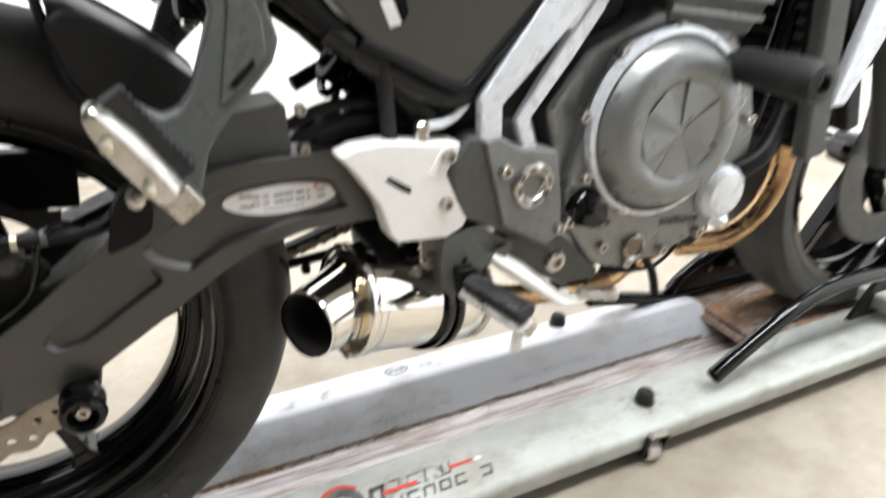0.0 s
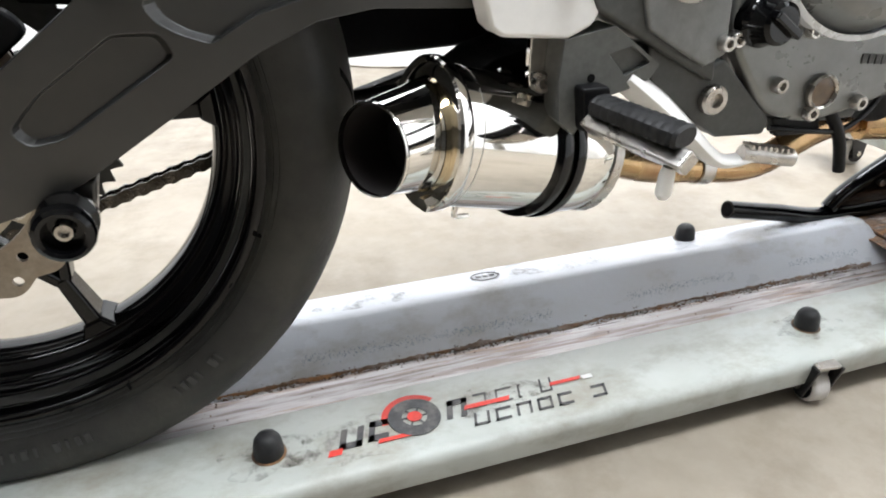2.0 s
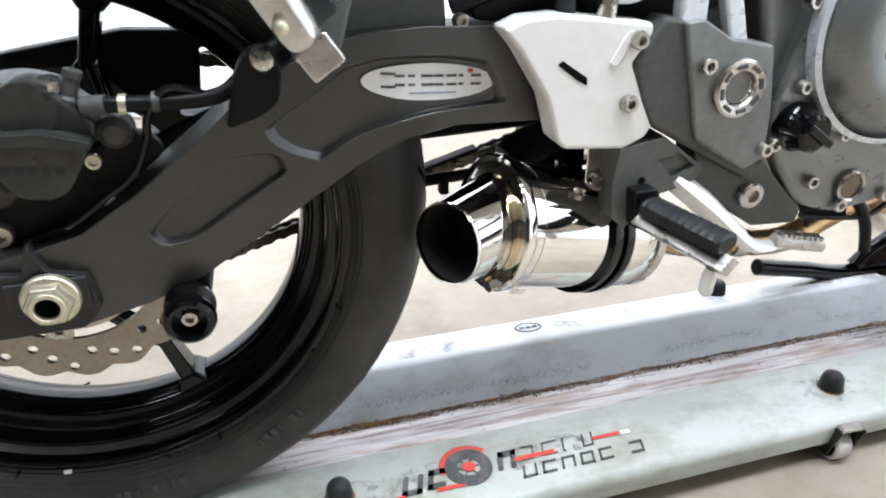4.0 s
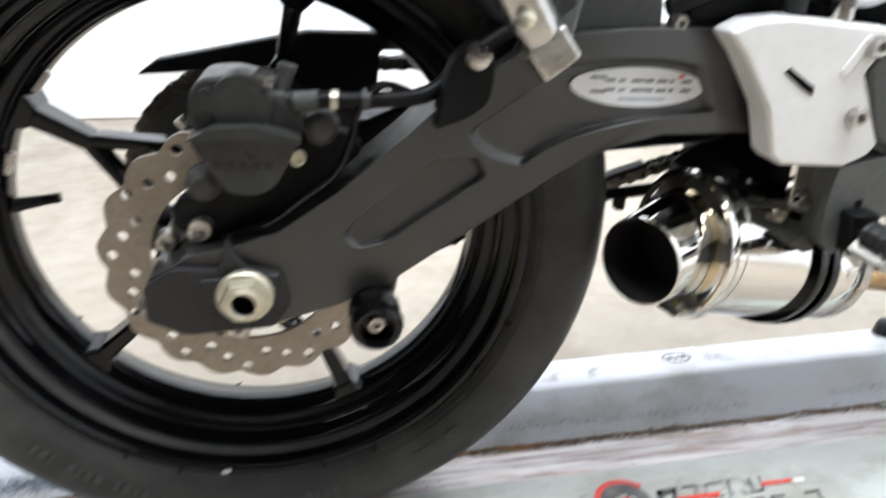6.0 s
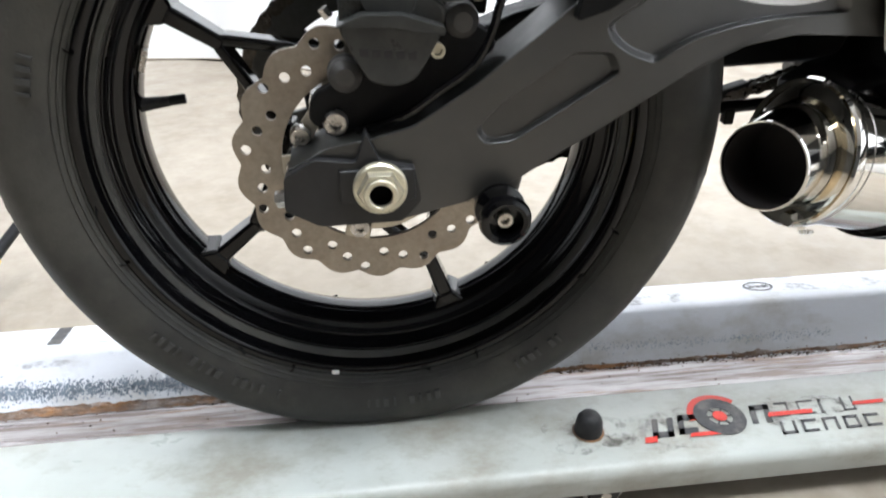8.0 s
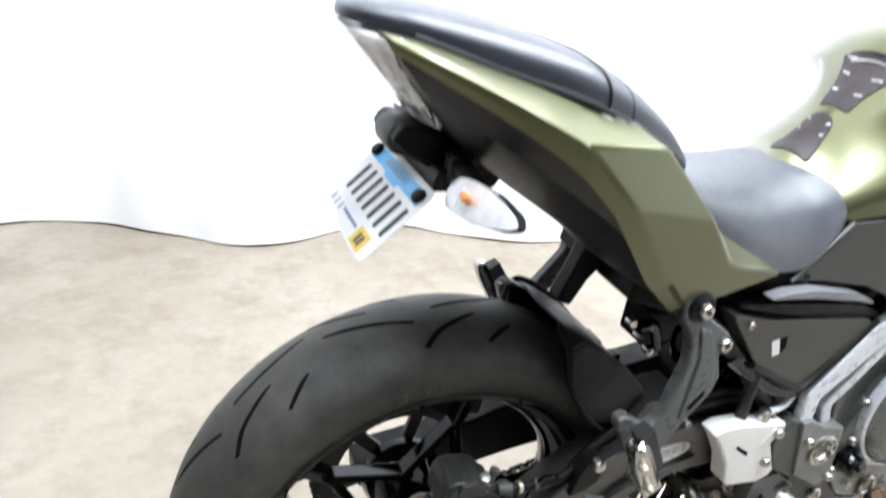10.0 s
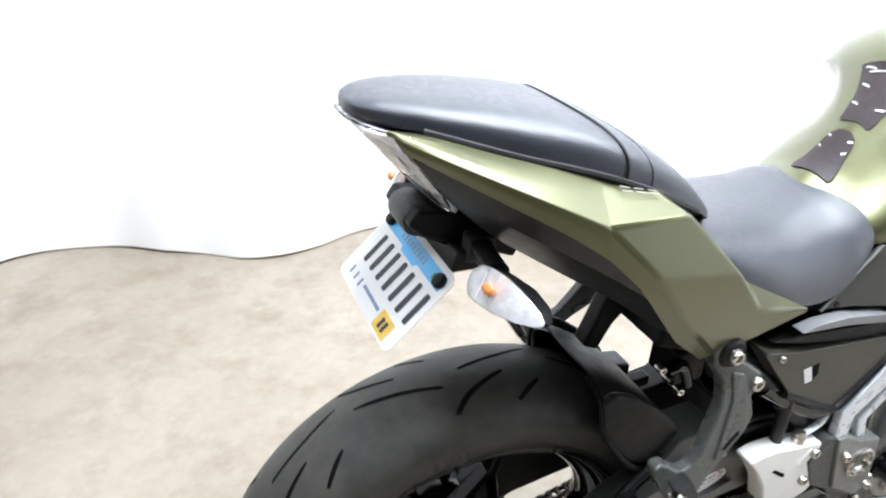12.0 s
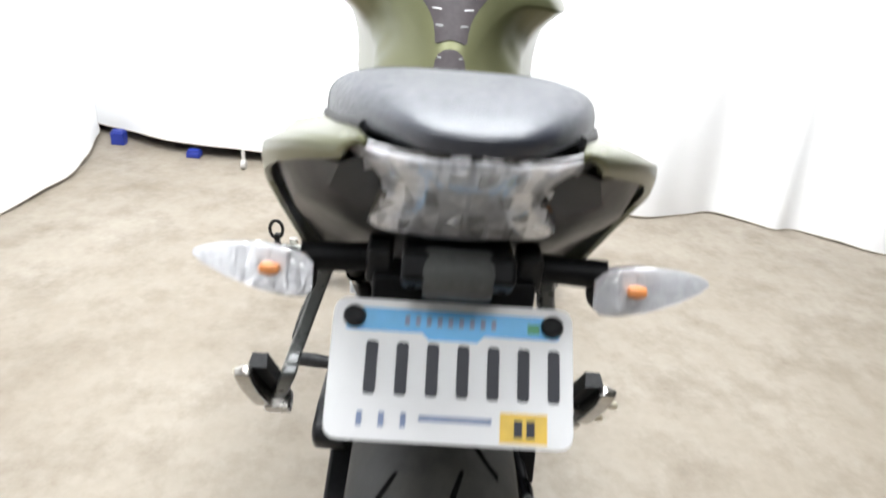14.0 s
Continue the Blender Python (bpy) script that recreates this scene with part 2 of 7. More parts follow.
M_TRIM = mat("grey_trim_plastic", (0.22, 0.225, 0.235), 0.35, grain=0.06, scale=100, rough_var=0.08, spec=0.5)
M_SCUFF = mat("grey_scuff", (0.27, 0.32, 0.38), 0.6, grain=0.3)
M_GRIME = mat("brown_grime", (0.13, 0.1, 0.075), 0.6, grain=0.4, scale=120, color2=(0.24, 0.2, 0.15), patch=0.8, patch_scale=60)
gn, gl = M_GRIME.node_tree.nodes, M_GRIME.node_tree.links
g_tex, g_map = gn.new("ShaderNodeTexNoise"), gn.new("ShaderNodeMapRange")
g_tex.inputs["Scale"].default_value, g_tex.inputs["Detail"].default_value, g_tex.inputs["Roughness"].default_value = 48, 9, 0.72
g_map.inputs[1].default_value, g_map.inputs[2].default_value, g_map.inputs[3].default_value, g_map.inputs[4].default_value = 0.49, 0.74, 0.0, 0.7
g_co = gn.new("ShaderNodeTexCoord")
gl.new(g_co.outputs["Object"], g_tex.inputs["Vector"])
gl.new(g_tex.outputs[0], g_map.inputs[0])
gl.new(g_map.outputs[0], gn["Principled BSDF"].inputs["Alpha"])
M_GLOW = bpy.data.materials.new("lamp_diffuser")
M_GLOW.use_nodes = True
gb = M_GLOW.node_tree.nodes["Principled BSDF"]
gb.inputs["Base Color"].default_value = (0.9, 0.9, 0.9, 1)
gb.inputs["Emission Color"].default_value = (0.97, 0.985, 1, 1)
gb.inputs["Emission Strength"].default_value = 4.0


# ---- mesh helpers ----
def sharpen(bm, degrees=34):
    bm.normal_update()
    lim = radians(degrees)
    for f in bm.faces:
        f.smooth = True
    for e in bm.edges:
        if len(e.link_faces) == 2:
            e.smooth = e.calc_face_angle(0) < lim
        else:
            e.smooth = False


def part(name, bm, material, parent=None, label="", bevel=0.0, seg=2, solid=0.0, sub=0, flip=True, early=0.0):
    """One mesh object under a thing or a part; coordinates are the world's."""
    if flip:
        bmesh.ops.recalc_face_normals(bm, faces=bm.faces[:])
    sharpen(bm)
    me = bpy.data.meshes.new(name)
    bm.to_mesh(me)
    bm.free()
    me.materials.append(material)
    ob = new(name, me)
    if parent is not None:
        ob.parent = parent
        if parent.type == "EMPTY":
            ob.matrix_parent_inverse = Matrix.Translation(-Vector(parent.location))
    if early:
        md = ob.modifiers.new("fold", "BEVEL")
        md.width, md.segments, md.limit_method, md.angle_limit = early, 5, "ANGLE", radians(14)
        md.harden_normals = True
    if solid:
        md = ob.modifiers.new("thickness", "SOLIDIFY")
        md.thickness, md.offset = solid, -1
    if sub:
        md = ob.modifiers.new("round", "SUBSURF")
        md.levels = md.render_levels = sub
    if bevel:
        md = ob.modifiers.new("edge", "BEVEL")
        md.width, md.segments, md.limit_method, md.angle_limit = bevel, seg, "ANGLE", radians(32)
        md.harden_normals = True
    if label:
        ob["label"] = label
    return ob


def thing(name, loc, label, category, group=""):
    ob = new(name)
    ob.location = loc
    ob.empty_display_size = 0.05
    return tagged(ob, label, category, group)


def prism(pts, y0, y1, bm=None):
    """A polygon in x and z, carried from y0 to y1."""
    bm = bm or bmesh.new()
    a = [bm.verts.new((x, y0, z)) for x, z in pts]
    b = [bm.verts.new((x, y1, z)) for x, z in pts]
    bm.faces.new(a)
    bm.faces.new(b[::-1])
    for i in range(len(pts)):
        j = (i + 1) % len(pts)
        bm.faces.new((a[j], a[i], b[i], b[j]))
    return bm


def prism_xy(pts, z0, z1, bm=None):
    bm = bm or bmesh.new()
    a = [bm.verts.new((x, y, z0)) for x, y in pts]
    b = [bm.verts.new((x, y, z1)) for x, y in pts]
    bm.faces.new(a)
    bm.faces.new(b[::-1])
    for i in range(len(pts)):
        j = (i + 1) % len(pts)
        bm.faces.new((a[j], a[i], b[i], b[j]))
    return bm


def box(c, s, rot=None, bm=None):
    bm = bm or bmesh.new()
    m = Matrix.Translation(c) @ (rot or Matrix.Identity(4)) @ Matrix.Diagonal((*s, 1))
    bmesh.ops.create_cube(bm, size=1, matrix=m)
    return bm


def frame_of(axis):
    a = Vector(axis).normalized()
    ref = Vector((0, 0, 1)) if abs(a.z) < 0.9 else Vector((1, 0, 0))
    u = a.cross(ref).normalized()
    return a, u, a.cross(u).normalized()


def lathe(profile, centre, axis=(0, -1, 0), seg=48, closed=False, bm=None):
    """Profile of (radius, distance along the axis), turned about the axis."""
    bm = bm or bmesh.new()
    a, u, v = frame_of(axis)
    c = Vector(centre)
    rings = []
    for r, d in profile:
        if r < 1e-5:
            rings.append([bm.verts.new(c + a * d)])
        else:
            rings.append([bm.verts.new(c + a * d + (u * math.cos(t) + v * math.sin(t)) * r) for t in (2 * math.pi * i / seg for i in range(seg))])
    pairs = list(zip(rings[:-1], rings[1:])) + ([(rings[-1], rings[0])] if closed else [])
    for p, q in pairs:
        for i in range(seg):
            j = (i + 1) % seg
            if len(p) == 1 and len(q) == 1:
                continue
            if len(p) == 1:
                bm.faces.new((p[0], q[i], q[j]))
            elif len(q) == 1:
                bm.faces.new((p[i], p[j], q[0]))
            else:
                bm.faces.new((p[i], p[j], q[j], q[i]))
    return bm


def spline(pts, res=6):
    pts = [Vector(p) for p in pts]
    if len(pts) < 3:
        return pts
    out = []
    for i in range(len(pts) - 1):
        p0, p1, p2, p3 = pts[max(i - 1, 0)], pts[i], pts[i + 1], pts[min(i + 2, len(pts) - 1)]
        for k in range(res):
            t = k / res
            out.append(0.5 * (2 * p1 + (p2 - p0) * t + (2 * p0 - 5 * p1 + 4 * p2 - p3) * t * t + (3 * p1 - p0 - 3 * p2 + p3) * t ** 3))
    return out + [pts[-1]]


def tube(pts, r, n=10, res=6, bm=None, flat=1.0, hollow=0.0):
    """A round bar through the points; r a number or a list from end to end."""
    bm = bm or bmesh.new()
    path = spline(pts, res)
    rings = []
    up = None
    for i, p in enumerate(path):
        d = (path[min(i + 1, len(path) - 1)] - path[max(i - 1, 0)]).normalized()
        if up is None:
            up = frame_of(d)[1]
        up = (up - d * up.dot(d)).normalized()
        w = d.cross(up)
        rr = r if not isinstance(r, (list, tuple)) else float(np.interp(i / (len(path) - 1), np.linspace(0, 1, len(r)), r))
        rings.append([bm.verts.new(p + (up * math.cos(t) + w * math.sin(t) * flat) * rr) for t in (2 * math.pi * k / n for k in range(n))])
    for p, q in zip(rings[:-1], rings[1:]):
        for k in range(n):
            bm.faces.new((p[k], p[(k + 1) % n], q[(k + 1) % n], q[k]))
    bm.faces.new(rings[0][::-1])
    bm.faces.new(rings[-1])
    return bm


def loft(rings, bm=None, caps=True):
    """Closed rings of the same count, skinned in turn."""
    bm = bm or bmesh.new()
    vs = [[bm.verts.new(p) for p in r] for r in rings]
    n = len(vs[0])
    for p, q in zip(vs[:-1], vs[1:]):
        for k in range(n):
            bm.faces.new((p[k], p[(k + 1) % n], q[(k + 1) % n], q[k]))
    if caps:
        bm.faces.new(vs[0][::-1])
        bm.faces.new(vs[-1])
    return bm


def smooth_rows(rows, count):
    """Rows of numbers, carried over to count rows along a smooth line."""
    cols = len(rows[0])
    out = []
    for k in range(count):
        f = k / (count - 1) * (len(rows) - 1)
        i = min(int(f), len(rows) - 2)
        t = f - i
        p0, p1, p2, p3 = rows[max(i - 1, 0)], rows[i], rows[i + 1], rows[min(i + 2, len(rows) - 1)]
        out.append([0.5 * (2 * p1[c] + (p2[c] - p0[c]) * t + (2 * p0[c] - 5 * p1[c] + 4 * p2[c] - p3[c]) * t * t + (3 * p1[c] - p0[c] - 3 * p2[c] + p3[c]) * t ** 3) for c in range(cols)])
    return out


def cushion(stations, power=2.6, n=24, count=40):
    """A seat: stations of x, half width, top, bottom."""
    rings = []
    for x, w, zt, zb in smooth_rows(stations, count):
        ring = []
        for k in range(n + 1):
            u = math.cos(math.pi * k / n)
            ring.append((x, w * u, zb + (zt - zb) * max(0.0, 1 - abs(u) ** power) ** (1 / power)))
        ring += [(x, -w * 0.9, zb - 0.004), (x, w * 0.9, zb - 0.004)]
        rings.append(ring)
    return loft(rings)


def sheet(grid, bm=None):
    bm = bm or bmesh.new()
    vs = [[bm.verts.new(p) for p in row] for row in grid]
    for a, b in zip(vs[:-1], vs[1:]):
        for i in range(len(a) - 1):
            bm.faces.new((a[i], a[i + 1], b[i + 1], b[i]))
    return bm


def faces(verts, polys, bm=None):
    bm = bm or bmesh.new()
    vs = [bm.verts.new(p) for p in verts]
    for p in polys:
        bm.faces.new([vs[i] for i in p])
    return bm


def bolt(name, c, r, parent, material=None, axis=(0, -1, 0), h=0.008, socket=True):
    m = material or M_STEEL
    prof = [(0, -0.004), (r, -0.004), (r, h * 0.7), (r * 0.85, h)]
    prof += [(r * 0.5, h), (r * 0.45, h * 0.35), (0, h * 0.35)] if socket else [(r * 0.5, h * 1.15), (0, h * 1.2)]
    return part(name, lathe(prof, c, axis, 16), m, parent)

# ---- the room ----
def slab(name, c, s, material, label):
    ob = part(name, box(c, s), material)
    return tagged(ob, label, "room", kind="structure")


slab("floor", (0, 0, -0.05), (9, 9, 0.1), M_CONC, "smooth beige-grey concrete workshop floor with faint stains")
slab("ceiling", (0, 0, CEIL + 0.05), (9, 9, 0.1), M_WALL, "plain white painted ceiling above the lamps")
# south and west walls are unseen, added dark to keep reflections and fill low
for nm, c, s in (("wall_north", (0, 2.85, 1.65), (9, 0.1, 3.3)), ("wall_south", (0, -4.45, 1.65), (9, 0.1, 3.3)),
                 ("wall_east", (3.3, 0, 1.65), (0.1, 9, 3.3)), ("wall_west", (-4.45, 0, 1.65), (0.1, 9, 3.3))):
    slab(nm, c, s, M_WALLD if nm in ("wall_south", "wall_west") else M_WALL, "unseen dark grey wall added to darken reflections" if nm in ("wall_south", "wall_west") else "plain off-white painted workshop wall")


def curtain(name, ctrl, ztop, label, seed, back_off, gap, lift):
    """A hanging white sheet along a wavy line on the floor, its hem just above the ground."""
    raw = np.array([tuple(q) for q in spline([(x, y, 0) for x, y in ctrl], 10)])
    for end, nxt in ((0, 5), (-1, -6)):
        out_ = raw[end] - raw[nxt]
        tail_ = raw[end] + out_ / np.linalg.norm(out_) * 1.2
        raw = np.vstack([[tail_], raw]) if end == 0 else np.vstack([raw, [tail_]])
    run = np.concatenate([[0], np.cumsum(np.linalg.norm(np.diff(raw, axis=0), axis=1))])
    at = lambda q: Vector([float(np.interp(q, run, raw[:, k])) for k in range(3)])
    stops = np.linspace(1.2, run[-1] - 1.2, 300)
    line = [at(q) for q in stops]
    wide = [sum((at(q + d) for d in np.linspace(-1.0, 1.0, 21)), Vector((0, 0, 0))) / 21 for q in stops]
    ph = random.Random(seed).random() * 6
    grid = []
    for j in range(19):
        f = (j / 18) ** 2.0
        row = []
        b = min(1.0, f / 0.4)
        b = b * b * (3 - 2 * b)
        for i, p in enumerate(line):
            wob = 0.004 * math.sin(i * 0.55 + ph + f * 2) * (1 - b)
            mid = p.lerp(wide[i] + Vector(back_off), b)
            up = gap + lift * min(1.0, max(0.0, 1 - abs(p.x - 2.55) / 0.75)) * min(1.0, max(0.0, (p.y - 0.1) / 0.6))
            z = up + gap * 0.5 * math.sin(i * 0.33 + ph) * (1 - f) + f * (ztop - up)
            row.append((mid.x + wob * 0.6, mid.y + wob, z))
        grid.append(row)
    ob = part(name, sheet(grid), M_CLOTH, solid=0.002, flip=False)
    tagged(ob, label, "curtain", kind="structure")
    hem = [(p[0] + 0.001, p[1] + 0.001, p[2] + 0.001) for p in grid[0]]
    part("hem", tube(hem, 0.0024, 6, 1), M_HEM, ob)
    return ob


curtain("backdrop_north", [(-4.3, 1.8), (-2.6, 1.78), (-1.6, 1.72), (-1.2, 1.71), (-0.99, 1.77), (-0.83, 1.845), (-0.66, 1.87), (-0.5, 1.82), (-0.36, 1.75), (-0.2, 1.67), (-0.08, 1.61), (0.03, 1.595), (0.14, 1.63), (0.3, 1.7), (0.46, 1.73), (0.62, 1.71), (0.74, 1.645), (0.88, 1.575), (1.06, 1.53), (1.25, 1.53), (1.5, 1.55), (1.74, 1.55), (2.0, 1.5), (2.25, 1.48), (2.5, 1.53), (2.7, 1.59), (2.84, 1.64), (3.2, 1.68)], 3.2,
        "white cloth backdrop hanging beside the motorcycle to the floor", 3, (0.0, 0.16, 0.0), 0.006, 0.02)
curtain("backdrop_east", [(3.15, 2.7), (3.05, 2.2), (2.9, 1.85), (2.74, 1.55), (2.58, 1.25), (2.52, 1.0), (2.5, 0.75), (2.46, 0.4), (2.4, -0.05), (2.31, -0.4), (2.21, -0.7), (2.16, -0.92), (2.22, -1.1), (2.27, -1.24), (2.2, -1.37), (2.13, -1.48), (2.14, -1.57), (2.05, -1.7), (1.95, -1.9), (2.05, -2.4), (2.0, -4.3)], 3.2,
        "white cloth backdrop hanging in front of the motorcycle", 8, (0.16, 0.0, 0.0), 0.005, 0.05)

# blue feet of the stands behind the cloth, and a clear bottle foot
for k, (fx, fy) in enumerate(((2.62, 1.46), (2.52, 1.08))):
    st = thing("backdrop_stand", (fx, fy, 0), "dark blue painted steel foot of a backdrop stand", "stand", "feet under the cloth")
    ht = (0.06, 0.026)[k]
    part("foot", box((fx, fy, ht / 2), (0.05, 0.06, ht)), M_BLUEFOOT, st, bevel=0.004)
    part("foot_cap", box((fx, fy, ht + 0.004), (0.04, 0.05, 0.008)), M_BLUEFOOT, st, bevel=0.002)
fo = thing("floor_caster", (2.41, 0.826, 0), "small white caster foot under the cloth hem", "caster")
part("wheel", lathe([(0, -0.01), (0.022, -0.01), (0.022, 0.01), (0, 0.01)], (2.41, 0.826, 0.022), (0, 1, 0), 20), M_WHEEL, fo, bevel=0.002)
part("stem", tube([(2.41, 0.826, 0.03), (2.41, 0.826, 0.09)], 0.008), M_WHEEL, fo)

for lx, ly in LAMPS:
    lt = thing("ceiling_light", (lx, ly, CEIL), "flat white fluorescent ceiling light with a diffuser", "lamp", "ceiling lights")
    fr = bmesh.new()
    for dx, dy, sx, sy in ((0, 0.3, 1.24, 0.03), (0, -0.3, 1.24, 0.03), (0.605, 0, 0.03, 0.57), (-0.605, 0, 0.03, 0.57)):
        box((lx + dx, ly + dy, CEIL - 0.035), (sx, sy, 0.07), None, fr)
    part("frame", fr, M_WALL, lt)
    part("diffuser", box((lx, ly, CEIL - 0.03), (1.17, 0.56, 0.02)), M_GLOW, lt)

# ---- the wheeled dolly under the motorcycle ----
X0, X1 = -0.75, 1.62
PT = 0.066   # top of the near deck
dolly = thing("motorcycle_dolly", (0.4, 0, 0), "grey painted steel motorcycle dolly on casters, rust-stained and scuffed", "dolly")


def deck_profile(name, pts, material, x0, x1, label=""):
    """A bent steel sheet: its section (y, z) carried along x."""
    n = 24
    g = [[(x0 + (x1 - x0) * i / n, y, z) for y, z in pts] for i in range(n + 1)]
    return part(name, sheet(g), material, dolly, label, solid=0.003, bevel=0.0015)


deck_profile("deck", [(-0.158, 0.026), (-0.166, 0.03), (-0.1695, 0.054), (-0.1687, 0.059), (-0.1662, 0.063), (-0.162, 0.0653), (-0.157, PT), (-0.11, PT), (-0.064, PT), (-0.059, PT - 0.003), (-0.057, 0.034)], M_DOLLY, X0, X1)
deck_profile("channel", [(-0.058, 0.036), (-0.05, 0.0315), (-0.03, 0.0305), (0.0, 0.0305), (0.026, 0.031)], M_RUST, X0, 1.16, "rusty worn steel channel floor")
deck_profile("ridge", [(0.022, 0.0305), (0.028, 0.033), (0.076, 0.073), (0.08, 0.0755), (0.086, 0.076), (0.148, 0.0655), (0.153, 0.062), (0.155, 0.028)], M_RIDGE, X0, 1.14, "blue-white painted sloped ridge, scuffed black")
deck_profile("front_deck", [(-0.06, 0.056), (0.0, 0.056), (0.15, 0.056), (0.152, 0.03)], M_RUSTB, 1.13, X1, "steel front deck brown with rust and dirt")
# rounded nose that closes the ridge, weld beads along the channel
part("ridge_end", loft([[(1.138 + e, 0.024 + (0.15 - 0.024) * t + 0.0 * e, 0.031 + (min(t / 0.44, 1) * 0.045 - max(0, t - 0.44) * 0.019) * f) for t in [j / 10 for j in range(11)]] for e, f in ((0.0, 1.0), (0.012, 0.85), (0.022, 0.5), (0.027, 0.12))], None, False), M_RIDGE, dolly)
band = []
for i in range(700):
    x = -0.74 + 1.85 * i / 699
    thin = min(1.0, max(0.0, (x + 0.1) / 0.3))
    lo = 0.0185 + 0.0055 * thin + 0.006 * noise.noise((x * 16, 1, 0)) + 0.002 * noise.noise((x * 90, 5, 0)) + 0.0015 * noise.noise((x * 240, 5, 0))
    hi = 0.0295 - 0.0025 * thin + 0.003 * noise.noise((x * 22, 9, 0)) + 0.002 * noise.noise((x * 110, 2, 0))
    band.append([(x, lo, 0.0316), (x, lo + 0.0008, 0.0322), (x, max(0.0268, lo + 0.0012), 0.0345), (x, max(hi, lo + 0.002), 0.0342 + max(0.0, hi - 0.0268) * 0.83)])
part("rust_band", sheet(band), M_RUSTB, dolly, "brown rust and grit along the ridge's foot", solid=0.0004)
rnd = random.Random(5)
crumbs = bmesh.new()
for k in range(2600):
    x = rnd.uniform(-0.7, 1.1)
    y = rnd.gauss(0.0235, 0.0026) if rnd.random() < 0.93 else rnd.uniform(-0.054, 0.02)
    r = rnd.uniform(0.0002, 0.0007)
    z = 0.0318 + max(0, y - 0.024) * 0.83
    m = Matrix.Translation((x, y, z)) @ Euler((rnd.random() * 3, rnd.random() * 3, rnd.random() * 3)).to_matrix().to_4x4() @ Matrix.Diagonal((r * 1.6, r, r * 0.7, 1))
    bmesh.ops.create_cube(crumbs, size=2, matrix=m)
cr = part("rust_grit", crumbs, M_DIRT, dolly, "brown rust flakes and grit")
cr["kind"] = "stuff"

# cross beams and casters
part("front_beam", box((1.455, 0.03, 0.098), (0.075, 0.93, 0.03)), M_DOLLY, dolly, bevel=0.004)
for s in (-1, 1):
    ring_pts = [(1.455, 0.037 + s * 0.438 + 0.02 * math.cos(a), 0.18 + 0.03 * math.sin(a)) for a in [2 * math.pi * k / 24 for k in range(25)]]
    part("tie_ring", tube(ring_pts, 0.0055, 10, 1), M_BLACK, dolly, "black steel tie-down ring")
    part("ring_lug", box((1.455, 0.037 + s * 0.436, 0.135), (0.02, 0.016, 0.06)), M_BLACK, dolly, bevel=0.002)
part("rear_beam", box((-0.68, 0, 0.04), (0.06, 0.3, 0.03)), M_DOLLY, dolly, bevel=0.003)


def caster(x, y, top, r=0.024, turn=0.0):
    """A swivel caster; at turn 0 its axle lies along y."""
    rot = Matrix.Translation((x, y, 0)) @ Matrix.Rotation(radians(turn), 4, "Z")

    def turned(bm):
        bmesh.ops.transform(bm, matrix=rot, verts=bm.verts[:])
        return bm

    w = part("caster_wheel", turned(lathe([(0, -0.011), (r * 0.9, -0.011), (r, -0.008), (r, 0.008), (r * 0.9, 0.011), (0, 0.011)], (0, 0, r), (0, 1, 0), 28)), M_WHEEL, dolly, "scuffed white nylon caster wheel")
    part("axle", turned(lathe([(0, -0.019), (0.006, -0.019), (0.006, 0.019), (0, 0.019)], (0, 0, r), (0, 1, 0), 10)), M_STEEL, w)
    for s in (-1, 1):
        part("caster_fork", turned(prism([(-0.012, r - 0.01), (0.012, r - 0.01), (0.02, top - 0.004), (-0.026, top - 0.004)], s * 0.014, s * 0.017)), M_ADJ, dolly, bevel=0.0008)
        part("wheel_cheek", turned(lathe([(0, 0), (r * 0.8, 0), (r * 0.8, 0.0012), (0, 0.0012)], (0, s * 0.0112, r), (0, s, 0), 24)), M_BLACK, w)
    part("caster_plate", turned(box((0, 0, top - 0.004), (0.045, 0.03, 0.004))), M_STEEL, dolly, bevel=0.0008)


for cx, cy, turn in ((0.213, -0.145, 0), (0.822, -0.158, 82), (0.83, 0.12, 20), (0.213, 0.12, 0), (-0.5, -0.142, 10), (-0.5, 0.12, 0)):
    caster(cx, cy, 0.062, 0.022, turn)
for cy in (-0.43, 0.43):
    caster(1.5, cy, 0.064, 0.026)
    part("caster_post", tube([(1.5, cy, 0.06), (1.5, cy, 0.13)], 0.014, 14), M_STEEL, dolly)

# deck stop bumpers
for bx, by, bz in ((0.205, -0.115, PT), (0.846, -0.112, PT), (0.847, 0.13, 0.0685), (0.205, 0.13, 0.0685), (-0.43, -0.112, PT)):
    b = part("rubber_bumper", lathe([(0, 0), (0.014, 0), (0.0145, 0.004), (0.0138, 0.012), (0.0126, 0.018), (0.0095, 0.0225), (0.005, 0.0243), (0, 0.0247)], (bx, by, bz), (0, 0, 1), 24), M_RUBBER, dolly, "black domed rubber bumper")
    part("bumper_seat", lathe([(0, 0), (0.0165, 0), (0.0165, 0.0006), (0, 0.0012)], (bx, by, bz + 0.0002), (0, 0, 1), 24), M_DIRT, b)

# decals on the deck, as plain shapes: slanted bars, a wheel emblem and red strokes
dz = PT + 0.0006


def slanted(name, x0, y0, w, h, lean, material=None, z=dz, label=""):
    return part(name, prism_xy([(x0, y0), (x0 + w, y0), (x0 + w + lean, y0 + h), (x0 + lean, y0 + h)], z, z + 0.0003), material or M_DECAL, dolly, label)


